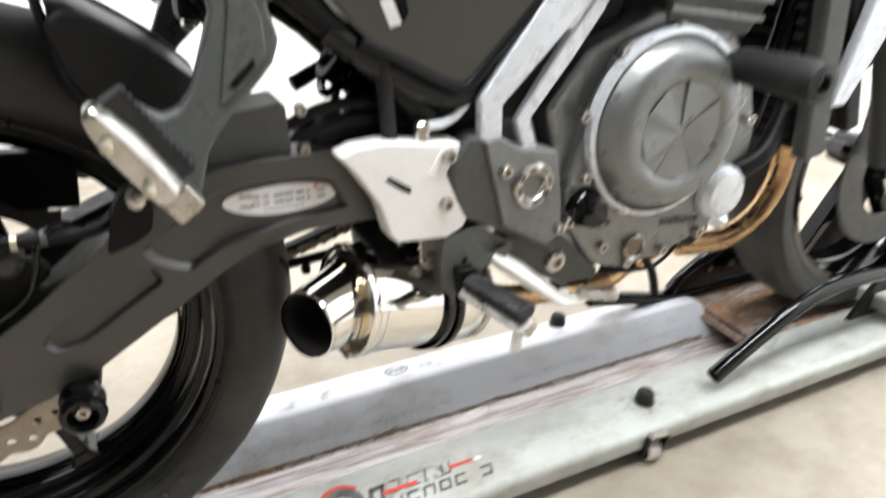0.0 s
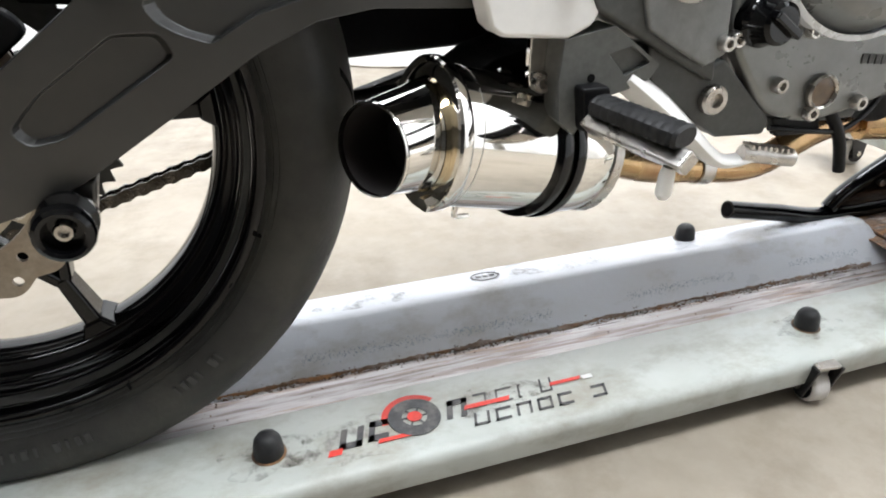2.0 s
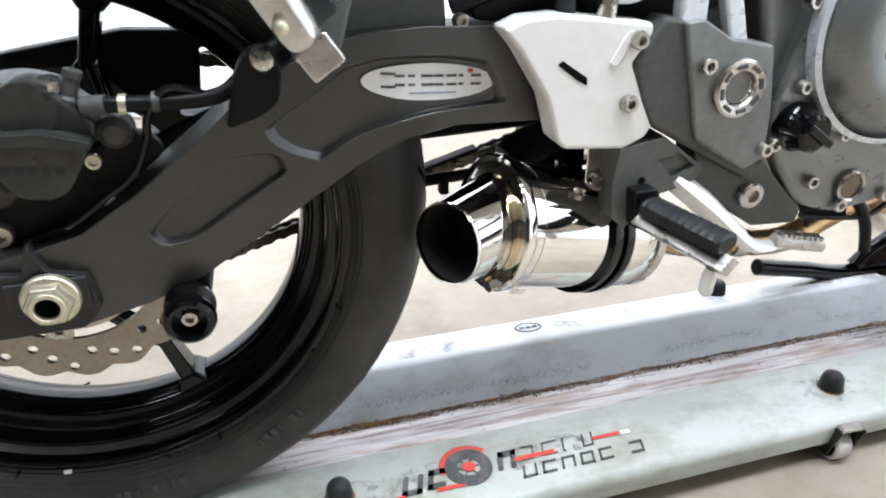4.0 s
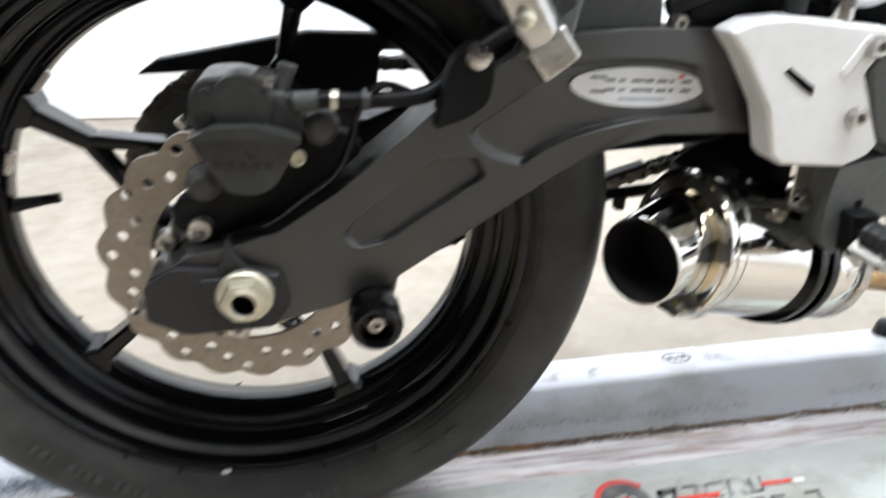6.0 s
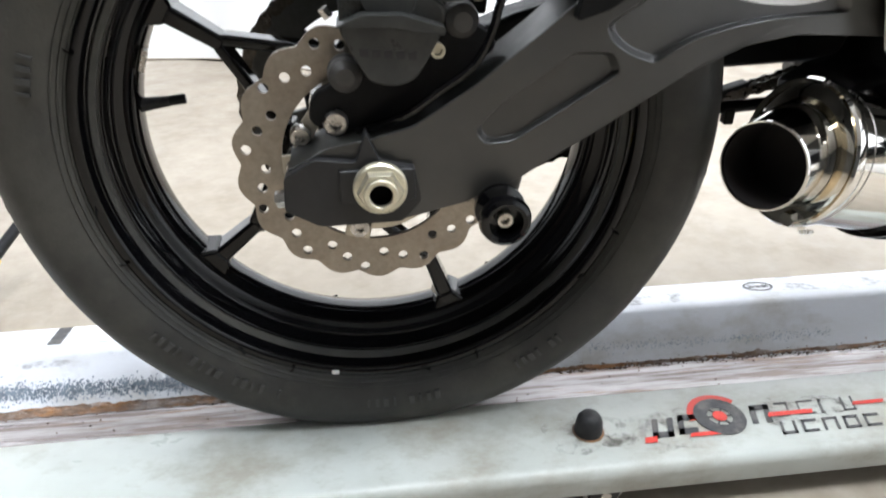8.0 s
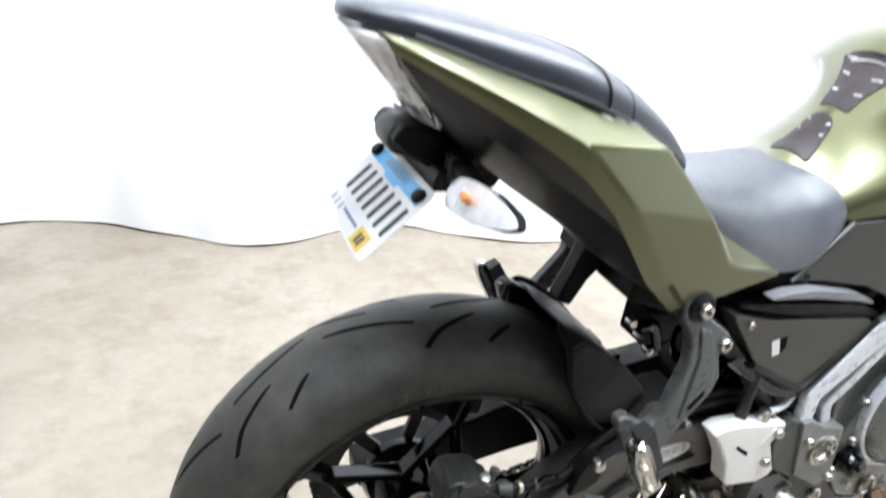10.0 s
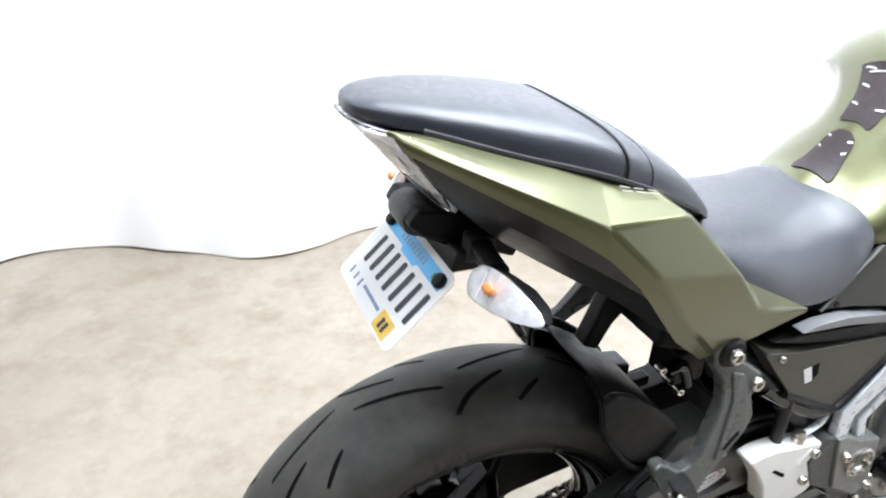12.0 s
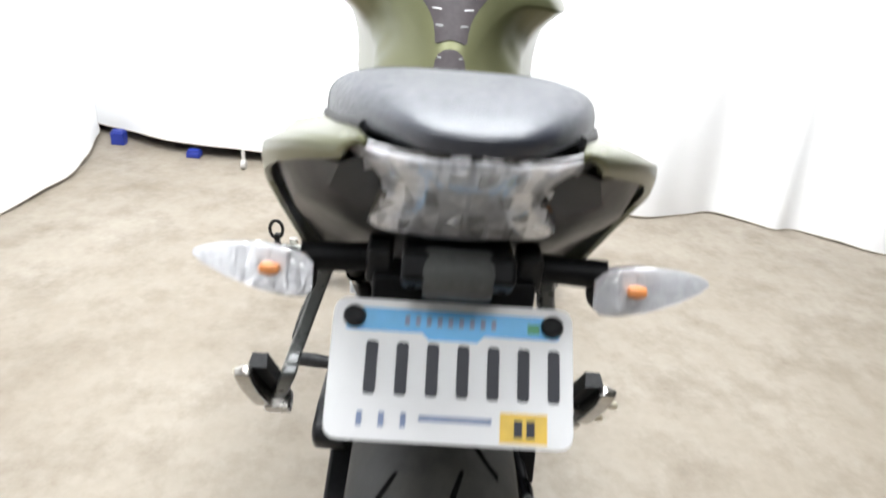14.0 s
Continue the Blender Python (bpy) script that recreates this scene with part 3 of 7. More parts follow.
for dx, dy, w, h, st in ([(0.262, -0.145, 0.023, 0.027, 0.008), (0.291, -0.143, 0.021, 0.027, 0.008), (0.374, -0.138, 0.022, 0.027, 0.008)]
                         + [(0.405 + i * 0.0255, -0.131, (0.015, 0.019, 0.004, 0.014)[i], 0.021, 0.0028) for i in range(4)]
                         + [(0.397 + i * 0.0235 + (0.016 if i == 5 else 0), -0.156, 0.017, 0.018, 0.0036) for i in range(6)]):
    dx, dy, lean = dx + 0.006, dy + 0.011, h * 0.3
    skip = round(dx * 1000) % 5
    for k, (bx_, by_, bw_, bh_, bl_) in enumerate(((dx, dy, w, st, lean * st / h), (dx, dy, st * 0.8, h, lean), (dx + w - st * 0.8, dy, st * 0.8, h, lean), (dx + lean * (h - st) / h, dy + h - st, w, st, lean * st / h))):
        if k != skip:
            slanted("decal_bar", bx_, by_, bw_, bh_, bl_, label="dark grey bar of a worn deck decal")
for rx, ry, w, h in ((0.251, -0.151, 0.013, 0.008), (0.3, -0.148, 0.04, 0.005), (0.395, -0.13, 0.05, 0.006), (0.495, -0.124, 0.036, 0.005)):
    slanted("decal_stroke", rx + 0.006, ry + 0.011, w, h, 0.003, M_RED, dz + 0.0005, "faded red stroke of the deck decal")
arc = bmesh.new()
for i in range(9):
    a0, a1 = radians(40 + i * 16), radians(40 + (i + 1) * 16)
    c, r0, r1 = (0.35, -0.112), 0.027, 0.034
    prism_xy([(c[0] + r0 * math.cos(a0), c[1] + r0 * math.sin(a0)), (c[0] + r1 * math.cos(a0), c[1] + r1 * math.sin(a0)), (c[0] + r1 * math.cos(a1), c[1] + r1 * math.sin(a1)), (c[0] + r0 * math.cos(a1), c[1] + r0 * math.sin(a1))], dz, dz + 0.0003, arc)
bmesh.ops.remove_doubles(arc, verts=arc.verts[:], dist=0.00002)
part("decal_arc", arc, M_RED, dolly, "faded red arc of the deck decal")
part("decal_ring", lathe([(0.013, 0), (0.027, 0), (0.027, 0.0005), (0.013, 0.0005)], (0.35, -0.112, dz + 0.0004), (0, 0, 1), 32, True), M_DECAL, dolly, "dark ring of the deck decal")
for k in range(6):
    a = radians(60 * k)
    part("decal_spoke", box((0.35 + 0.01 * math.cos(a), -0.112 + 0.01 * math.sin(a), dz + 0.0006), (0.008, 0.002, 0.0005), Matrix.Rotation(a, 4, "Z")), M_DECAL, dolly)
part("decal_hub", lathe([(0, 0), (0.0075, 0), (0.0075, 0.0004), (0, 0.0004)], (0.35, -0.112, dz + 0.001), (0, 0, 1), 20), M_RED, dolly)
part("decal_tip", box((0.547, -0.111, dz + 0.0002), (0.012, 0.006, 0.0004)), M_DECALW, dolly)
ov = bmesh.new()
lathe([(0.0155, 0), (0.018, 0), (0.018, 0.0004), (0.0155, 0.0004)], (0, 0, 0), (0, 0, 1), 32, True, ov)
for i in range(3):
    box((-0.0085 + i * 0.0085, 0, 0.0002), (0.006, 0.008, 0.0004), None, ov)
for v in ov.verts:
    v.co = Vector((0.52 + v.co.x * 1.15, 0.122 + v.co.y * 0.8, 0.0766 - 0.169 * (0.036 + v.co.y * 0.8) + v.co.z))
part("decal_oval", ov, M_DECAL, dolly, "small dark oval mark")
part("white_label", faces([(-0.385, 0.1, 0.0742), (-0.27, 0.1, 0.0742), (-0.27, 0.147, 0.0663), (-0.389, 0.147, 0.0663)], [(0, 1, 2, 3)]), M_DECALW, dolly, "blank white label on the ridge")
part("label_edge", faces([(-0.404, 0.1, 0.0742), (-0.388, 0.1, 0.0742), (-0.39, 0.147, 0.0663), (-0.406, 0.147, 0.0663)], [(0, 1, 2, 3)]), M_DECAL, dolly)

# brown grime round the bumpers, under the decal and on the ridge's top
rnd = random.Random(23)
for gx, gy, ga, gb_, sloped in ((0.205, -0.118, 0.05, 0.028, 0), (0.846, -0.112, 0.045, 0.026, 0), (0.29, -0.125, 0.07, 0.03, 0), (0.44, -0.112, 0.06, 0.022, 0), (0.847, 0.126, 0.05, 0.02, 1), (0.62, 0.118, 0.09, 0.022, 1), (1.03, 0.115, 0.06, 0.028, 1), (0.36, 0.11, 0.07, 0.02, 1)):
    ring = []
    for k in range(28):
        a = 2 * math.pi * k / 28
        r = 1 + 0.45 * noise.noise((gx * 20 + math.cos(a) * 1.6, gy * 30 + math.sin(a) * 1.6, 2))
        x, y = gx + ga * r * math.cos(a), gy + gb_ * r * math.sin(a)
        y = min(max(y, 0.09), 0.146) if sloped else min(max(y, -0.155), -0.066)
        ring.append((x, y, 0.0766 - 0.169 * (y - 0.086) + 0.0004 if sloped else PT + 0.0003))
    part("grime_patch", faces(ring, [tuple(range(28))]), M_GRIME, dolly, "speckled brown grime stain on the paint")

streak = [(-0.4 + 0.038 * math.cos(a) * (1 + 0.2 * math.sin(3 * a)), 0.0695 + 0.0034 * math.sin(a), 0.0676 + 0.0028 * math.sin(a) + 0.0005) for a in [2 * math.pi * k / 24 for k in range(24)]]
part("grime_streak", faces(streak, [tuple(range(24))]), M_GRIME, dolly, "brown rust streak near the ridge's top")

# tyre scuffs on the ridge face
sc = bmesh.new()
rnd = random.Random(11)
n, s = Vector((0, -0.64, 0.768)), Vector((0, 0.768, 0.64))
for k in range(7000):
    x = rnd.uniform(0.18, 1.1) if rnd.random() < 0.2 else rnd.uniform(-0.72, -0.08)
    if noise.noise((x * 7, 3, 1)) < -0.12 and x > 0:
        continue
    f = min(0.7, max(0.12, rnd.gauss(0.34 + 0.03 * math.sin(x * 9), 0.05 if x > 0 else 0.085)))
    p = Vector((x, 0.028 + f * 0.048, 0.033 + f * 0.04)) + n * 0.0004
    ln, w, sk = rnd.uniform(0.0004, 0.0018 if x < 0 else 0.0011), rnd.uniform(0.0002, 0.0009 if x < 0 else 0.0006), rnd.uniform(-0.0006, 0.0006)
    sc.faces.new([sc.verts.new(p + Vector((a * w + sk * b, 0, 0)) + s * b * ln) for a, b in ((-1, -1), (1, -1), (1, 1), (-1, 1))])
so = part("scuff", sc, M_SCUFF, dolly, "grey-blue rubber scuffs on the sloped ridge", flip=False)
so["kind"] = "stuff"

# ---- the front wheel chock on the dolly ----
chock = thing("wheel_chock", (1.25, 0, 0.06), "black tubular steel wheel chock standing on the dolly", "chock")
TUBE_L = [(0.907, 0.12, 0.112), (1.0, 0.12, 0.093), (1.094, 0.12, 0.0735), (1.25, 0.12, 0.072), (1.42, 0.12, 0.072)]
TUBE_R = [(0.962, -0.136, 0.095), (1.05, -0.13, 0.135), (1.15, -0.125, 0.176), (1.26, -0.12, 0.19), (1.42, -0.12, 0.182)]
for path in (TUBE_L, TUBE_R):
    ft = part("foot_tube", tube(path, 0.0135, 16), M_GLOSS, chock)
    p, q = Vector(path[0]), Vector(path[1])
    part("tube_bore", lathe([(0, 0), (0.0105, 0), (0.0105, 0.0006), (0, 0.0006)], p, p - q, 16), M_RECESS_SHADE, ft)
for s in (-1, 1):
    part("cradle", prism([(1.36, 0.065), (1.58, 0.065), (1.6, 0.3), (1.54, 0.36), (1.46, 0.2)], s * 0.09, s * 0.08), M_BLACK, chock, bevel=0.003)
part("chock_strut", tube([(1.105, 0.12, 0.084), (1.13, 0.12, 0.108), (1.185, 0.12, 0.14), (1.3, 0.12, 0.195), (1.42, 0.12, 0.235)], 0.0125, 16), M_GLOSS, chock)
part("gusset", prism([(1.125, 0.086), (1.19, 0.138), (1.3, 0.19), (1.42, 0.228), (1.42, 0.078), (1.25, 0.076)], 0.116, 0.123), M_GLOSS, chock, bevel=0.0015)
for gx in (1.2, 1.26, 1.33):
    part("gusset_bolt", lathe([(0, 0), (0.007, 0), (0.007, 0.004), (0, 0.005)], (gx, 0.116, 0.118), (0, -1, 0), 8), M_STEEL, chock)
part("base_plate", box((1.33, 0, 0.0605), (0.36, 0.26, 0.006)), M_RUSTB, chock, "rusty brown base plate", bevel=0.002)

# ---- a tie-down lever lying on the floor ----
rod = thing("pull_handle", (-0.57, 0.25, 0), "black steel rod with a bent yellow rubber grip", "handle")
part("rod", tube([(-0.55, 0.405, 0.092), (-0.563, 0.325, 0.072)], 0.0085, 14), M_BLACK, rod)
part("grip", tube([(-0.562, 0.33, 0.0735), (-0.569, 0.27, 0.06), (-0.592, 0.22, 0.045), (-0.63, 0.17, 0.022), (-0.67, 0.14, 0.012)], 0.0115, 14), M_YELLOW, rod)

# ---- the motorcycle ----
ZA = 0.366
bike = thing("motorcycle", (0.6, 0, 0.047), "olive green naked motorcycle with black wheels and a polished short exhaust", "motorcycle")

# rear wheel
TYRE = [(0.238, 0.060), (0.245, 0.068), (0.258, 0.0765), (0.275, 0.081), (0.29, 0.0805), (0.302, 0.0725), (0.3125, 0.0595), (0.322, 0.041), (0.3283, 0.021), (0.3305, 0.0)]


def wheel(cx, cz, tyre_rows, name, wide=1.0):
    prof = [(r, a * wide) for r, a in tyre_rows] + [(r, -a * wide) for r, a in tyre_rows[-2::-1]]
    prof = [(p[0], p[1]) for p in smooth_rows([list(p) for p in prof], 60)]
    prof += [(0.226, -0.05 * wide), (0.226, 0.05 * wide)]
    return part(name, lathe(prof, (cx, 0, cz), (0, 1, 0), 120, True), M_TYRE, bike, "black rubber tyre with curved tread grooves")


tyre = wheel(0, ZA, TYRE, "rear_tyre")


def tread(y):
    rs = [r for r, a in TYRE][::-1]
    ys = [a for r, a in TYRE][::-1]
    return float(np.interp(abs(y), ys, rs))


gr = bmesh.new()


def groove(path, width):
    """A raised near-black strip that paints a groove's shade: path of (degrees, y)."""
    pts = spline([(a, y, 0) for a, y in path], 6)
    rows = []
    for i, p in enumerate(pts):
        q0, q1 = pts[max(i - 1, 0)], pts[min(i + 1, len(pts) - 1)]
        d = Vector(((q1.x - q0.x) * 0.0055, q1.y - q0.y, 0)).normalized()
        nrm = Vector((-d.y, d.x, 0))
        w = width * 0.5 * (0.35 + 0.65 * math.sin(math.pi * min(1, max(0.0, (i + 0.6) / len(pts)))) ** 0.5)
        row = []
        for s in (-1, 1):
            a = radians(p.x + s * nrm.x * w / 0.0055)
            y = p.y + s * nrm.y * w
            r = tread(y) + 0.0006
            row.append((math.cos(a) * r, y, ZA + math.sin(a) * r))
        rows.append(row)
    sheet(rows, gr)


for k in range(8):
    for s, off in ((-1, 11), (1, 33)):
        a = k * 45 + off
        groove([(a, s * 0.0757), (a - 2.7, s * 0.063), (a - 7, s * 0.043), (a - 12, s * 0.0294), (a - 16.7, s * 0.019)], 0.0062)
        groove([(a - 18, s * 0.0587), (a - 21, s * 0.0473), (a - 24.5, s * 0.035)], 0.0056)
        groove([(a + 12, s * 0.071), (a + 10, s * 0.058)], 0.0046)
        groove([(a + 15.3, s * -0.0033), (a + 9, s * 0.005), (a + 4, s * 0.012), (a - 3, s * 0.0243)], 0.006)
g = part("tread_groove_shade", gr, M_RECESS_SHADE, tyre, "near-black curved strips painted as shaded tread grooves", flip=False)
# raised ribs and blocks of moulded marking on the sidewall
rb = bmesh.new()
for rr, yy in ((0.2435, 0.0688), (0.2475, 0.0715), (0.252, 0.0743)):
    lathe([(rr - 0.0007, yy - 0.0006), (rr, yy + 0.0006), (rr + 0.0007, yy)], (0, 0, ZA), (0, -1, 0), 100, False, rb)
part("sidewall_rib", rb, M_TYRE, tyre)
rb = bmesh.new()
for a0, count, step in ((218, 16, 1.9), (266, 9, 1.9), (160, 5, 2.1), (300, 7, 1.8), (30, 14, 1.9), (95, 8, 1.9)):
    for i in range(count):
        a = radians(a0 + i * step)
        if i % 5 != 4:
            m = Matrix.Translation((math.cos(a) * 0.268, -0.0805, ZA + math.sin(a) * 0.268)) @ Matrix.Rotation(-a, 4, "Y") @ Matrix.Diagonal((0.0105, 0.0022, 0.0024 + 0.003 * ((i * 7) % 3) / 2, 1))
            bmesh.ops.create_cube(rb, size=1, matrix=m)
part("sidewall_bar", rb, M_LETTER, tyre, "faint raised bars on the sidewall")["kind"] = "stuff"

# rim: flanges, drop centre and five forked spokes
outer = [(0.2425, 0.0675), (0.2385, 0.0678), (0.2345, 0.0655), (0.2312, 0.058), (0.2296, 0.05), (0.2265, 0.0472), (0.2238, 0.0455), (0.2218, 0.039), (0.2195, 0.031), (0.2125, 0.0262), (0.2065, 0.02), (0.203, 0.01), (0.2022, 0.0)]
outer = [tuple(p) for p in smooth_rows([list(p) for p in outer], 40)]
prof = [(r, a) for r, a in outer] + [(r, -a) for r, a in outer[-2::-1]] + [(0.2415, -0.066), (0.234, -0.05), (0.232, 0.0), (0.234, 0.05)]
rim = part("rear_rim", lathe(prof, (0, 0, ZA), (0, 1, 0), 120, True), M_GLOSS, bike, "gloss black cast wheel rim")
part("hub", lathe([(0.0, -0.075), (0.036, -0.075), (0.04, -0.05), (0.046, -0.03), (0.052, 0.03), (0.06, 0.06), (0.06, 0.075), (0, 0.075)], (0, 0, ZA), (0, 1, 0), 40), M_GLOSS, rim)
for k in range(5):
    a = radians(2.5 + 72 * k)
    d, t = Vector((math.cos(a), 0, math.sin(a))), Vector((-math.sin(a), 0, math.cos(a)))
    c = Vector((0, 0, ZA))
    sp = bmesh.new()

    def beam(p, q, w0, w1, h0, h1):
        ax = (q - p).normalized()
        side = Vector((0, 1, 0)).cross(ax)
        loft([[p + side * w0 + Vector((0, -h0, 0)), p + side * w0 * 1.0 + Vector((0, h0, 0)), p - side * w0 + Vector((0, h0, 0)), p - side * w0 + Vector((0, -h0, 0))],
              [q + side * w1 + Vector((0, -h1, 0)), q + side * w1 + Vector((0, h1, 0)), q - side * w1 + Vector((0, h1, 0)), q - side * w1 + Vector((0, -h1, 0))]], sp)

    fork = c + d * 0.15
    beam(fork - d * 0.006, c + d * 0.206, 0.0066, 0.0084, 0.013, 0.018)
    beam(c + d * 0.048 + t * 0.05, fork + t * 0.002, 0.0048, 0.0055, 0.014, 0.0128)
    beam(c + d * 0.048 - t * 0.05, fork - t * 0.002, 0.0048, 0.0055, 0.014, 0.0128)
    beam(c + d * 0.192, c + d * 0.208, 0.0084, 0.019, 0.018, 0.022)
    part("spoke", sp, M_GLOSS, rim, bevel=0.004, seg=3)
part("valve", tube([(-0.206, 0.0, 0.394), (-0.192, 0.002, 0.395), (-0.178, 0.004, 0.396)], [0.0075, 0.0058, 0.0048], 12), M_RUBBER, rim)
part("valve_cap", tube([(-0.18, 0.004, 0.396), (-0.164, 0.006, 0.397)], 0.0046, 12), M_BLACK, rim)
for ang in (159, 137):
    a = radians(ang)
    part("balance_weight", box((math.cos(a) * 0.2, -0.018, ZA + math.sin(a) * 0.2), (0.005, 0.006, 0.02), Matrix.Rotation(-a, 4, "Y")), M_STEEL, rim, bevel=0.001)
part("balance_mark", box((-0.05, -0.0685, ZA - 0.2335), (0.007, 0.0015, 0.004)), M_DECALW, rim)

# petal brake disc with drilled holes
DY = -0.082


def petal_disc(cx, cz, y, r_out, r_in, petals, amp, holes):
    bm = bmesh.new()
    n = petals * 12
    front, back = [], []
    for yy, lst in ((y - 0.0022, front), (y + 0.0022, back)):
        for rr, wav in ((r_in, 0), (r_out, 1)):
            lst.append([bm.verts.new((cx + math.cos(t) * (rr + (amp * (abs(math.sin(petals * t / 2)) ** 1.3 - 0.6) if wav else 0)), yy, cz + math.sin(t) * (rr + (amp * (abs(math.sin(petals * t / 2)) ** 1.3 - 0.6) if wav else 0)))) for t in (2 * math.pi * i / n for i in range(n))])
    for i in range(n):
        j = (i + 1) % n
        bm.faces.new((front[0][i], front[0][j], front[1][j], front[1][i]))
        bm.faces.new((back[0][j], back[0][i], back[1][i], back[1][j]))
        bm.faces.new((front[1][i], front[1][j], back[1][j], back[1][i]))
        bm.faces.new((front[0][j], front[0][i], back[0][i], back[0][j]))
    return bm


disc = part("brake_disc", petal_disc(0, ZA, DY, 0.1118, 0.075, 18, 0.0062, None), M_DISC, bike, "bronze-grey petal brake disc with drilled holes")
cut = bmesh.new()
for k in range(36):
    a = radians(k * 10 + 3)
    rr = (0.089, 0.096, 0.1035)[k % 3]
    lathe([(0, -0.01), (0.0043, -0.01), (0.0043, 0.01), (0, 0.01)], (math.cos(a) * rr, DY, ZA + math.sin(a) * rr), (0, 1, 0), 12, False, cut)
bmesh.ops.recalc_face_normals(cut, faces=cut.faces[:])
cm = bpy.data.meshes.new("drill")
cut.to_mesh(cm)
cut.free()
drill = bpy.data.objects.new("drill", cm)
scene.collection.objects.link(drill)
md = disc.modifiers.new("holes", "BOOLEAN")
md.object, md.operation, md.solver = drill, "DIFFERENCE", "EXACT"
bpy.context.view_layer.update()
done = bpy.data.meshes.new_from_object(disc.evaluated_get(bpy.context.evaluated_depsgraph_get()))
disc.modifiers.clear()
disc.data = done
bpy.data.objects.remove(drill)
car = bmesh.new()
lathe([(0.052, -0.002), (0.066, -0.002), (0.066, 0.002), (0.052, 0.002)], (0, DY, ZA), (0, -1, 0), 60, True, car)
for k in range(5):
    a = radians(40 + 72 * k)
    d = Vector((math.cos(a), 0, math.sin(a)))
    box(Vector((0, DY, ZA)) + d * 0.062, (0.036, 0.004, 0.022), Matrix.Rotation(-a, 4, "Y"), car)
part("disc_carrier", car, M_CARRIER, disc, bevel=0.001)
for k in range(5):
    a = radians(40 + 72 * k)
    part("disc_bolt", lathe([(0, 0), (0.0085, 0), (0.0085, 0.004), (0.006, 0.005), (0.004, 0.005), (0.004, 0.002), (0, 0.002)], (math.cos(a) * 0.064, DY - 0.002, ZA + math.sin(a) * 0.064), (0, -1, 0), 16), M_STEEL, disc)

# chain drive on the far side
CY = 0.088
sr, fr_, fc = 0.126, 0.036, Vector((0.565, CY, 0.44))
sprk = bmesh.new()
n = 46 * 4
fa = [sprk.verts.new((math.cos(t) * 0.094, CY - 0.003, ZA + math.sin(t) * 0.094)) for t in (2 * math.pi * i / n for i in range(n))]
fb = [sprk.verts.new((math.cos(t) * (0.125 + 0.006 * max(-0.6, math.cos(46 * t))), CY - 0.003, ZA + math.sin(t) * (0.125 + 0.006 * max(-0.6, math.cos(46 * t))))) for t in (2 * math.pi * i / n for i in range(n))]
for i in range(n):
    sprk.faces.new((fa[i], fa[(i + 1) % n], fb[(i + 1) % n], fb[i]))
part("sprocket", sprk, M_GREYD, bike, "dark steel rear sprocket", solid=0.005)
for k in range(6):
    a = radians(60 * k + 15)
    d = Vector((math.cos(a), 0, math.sin(a)))
    part("sprocket_arm", box(Vector((0, CY, ZA)) + d * 0.078, (0.06, 0.01, 0.02), Matrix.Rotation(-a, 4, "Y")), M_GREYD, bike, bevel=0.002)
# chain line: over the sprocket, along both runs
tang = math.atan2(fc.z - ZA, fc.x)
dist = math.hypot(fc.x, fc.z - ZA)
beta = math.asin((sr - fr_) / dist)
loop = []
up_a, lo_a = tang + math.pi / 2 - beta, tang - math.pi / 2 + beta
steps = 60
for i in range(steps + 1):
    a = up_a + (2 * math.pi - (up_a - lo_a)) * i / steps
    loop.append(Vector((math.cos(a) * sr, CY, ZA + math.sin(a) * sr)))
for i in range(13):
    a = lo_a + (up_a - lo_a) * i / 12
    loop.append(Vector((fc.x + math.cos(a) * fr_, CY, fc.z + math.sin(a) * fr_)))
loop.append(loop[0])
cum = [0.0]
for p, q in zip(loop[:-1], loop[1:]):
    cum.append(cum[-1] + (q - p).length)
nl = 2 * round(cum[-1] / 0.015875 / 2)
pins = bmesh.new()
centres = []
for k in range(nl):
    s = cum[-1] * k / nl
    centres.append(Vector([float(np.interp(s, cum, [p[c] for p in loop])) for c in range(3)]))
for p in centres:
    lathe([(0, -0.0095), (0.0027, -0.0095), (0.0027, -0.004), (0.005, -0.0035), (0.005, 0.0035), (0.0027, 0.004), (0.0027, 0.0095), (0, 0.0095)], p, (0, 1, 0), 8, False, pins)
chain = part("chain", pins, M_CHAIN, bike, "dark oiled roller chain")


def link_mesh(half):
    bm = bmesh.new()
    L = 0.0079
    prof = []
    for k in range(7):
        a = -math.pi / 2 + math.pi * k / 6
        prof.append((L + math.cos(a) * 0.0068, math.sin(a) * 0.0068))
    prof = prof + [(0, 0.0052)] + [(-x, z) for x, z in prof[::-1]] + [(0, -0.0052)]
    for s in (-1, 1):
        prism(prof, s * half - 0.0009, s * half + 0.0009, bm)
    bmesh.ops.recalc_face_normals(bm, faces=bm.faces[:])
    me = bpy.data.meshes.new("link")
    bm.to_mesh(me)
    bm.free()
    me.materials.append(M_CHAIN)
    return me


inner, outer_l = link_mesh(0.0055), link_mesh(0.0078)
for k in range(nl):
    p, q = centres[k], centres[(k + 1) % nl]
    ob = new("link", outer_l if k % 2 else inner)
    ob.parent = chain
    ang = math.atan2(q.z - p.z, q.x - p.x)
    ob.matrix_basis = Matrix.Translation((p + q) / 2) @ Matrix.Rotation(-ang, 4, "Y")
part("chain_guard", prism([(-0.1, 0.487), (-0.08, 0.5), (0.06, 0.522), (0.2, 0.515), (0.36, 0.53), (0.36, 0.512), (0.2, 0.5), (0.127, 0.502), (0.121, 0.45), (0.062, 0.455), (0.032, 0.482), (0.01, 0.49)], 0.075, 0.096), M_BLACK, bike, bevel=0.003)
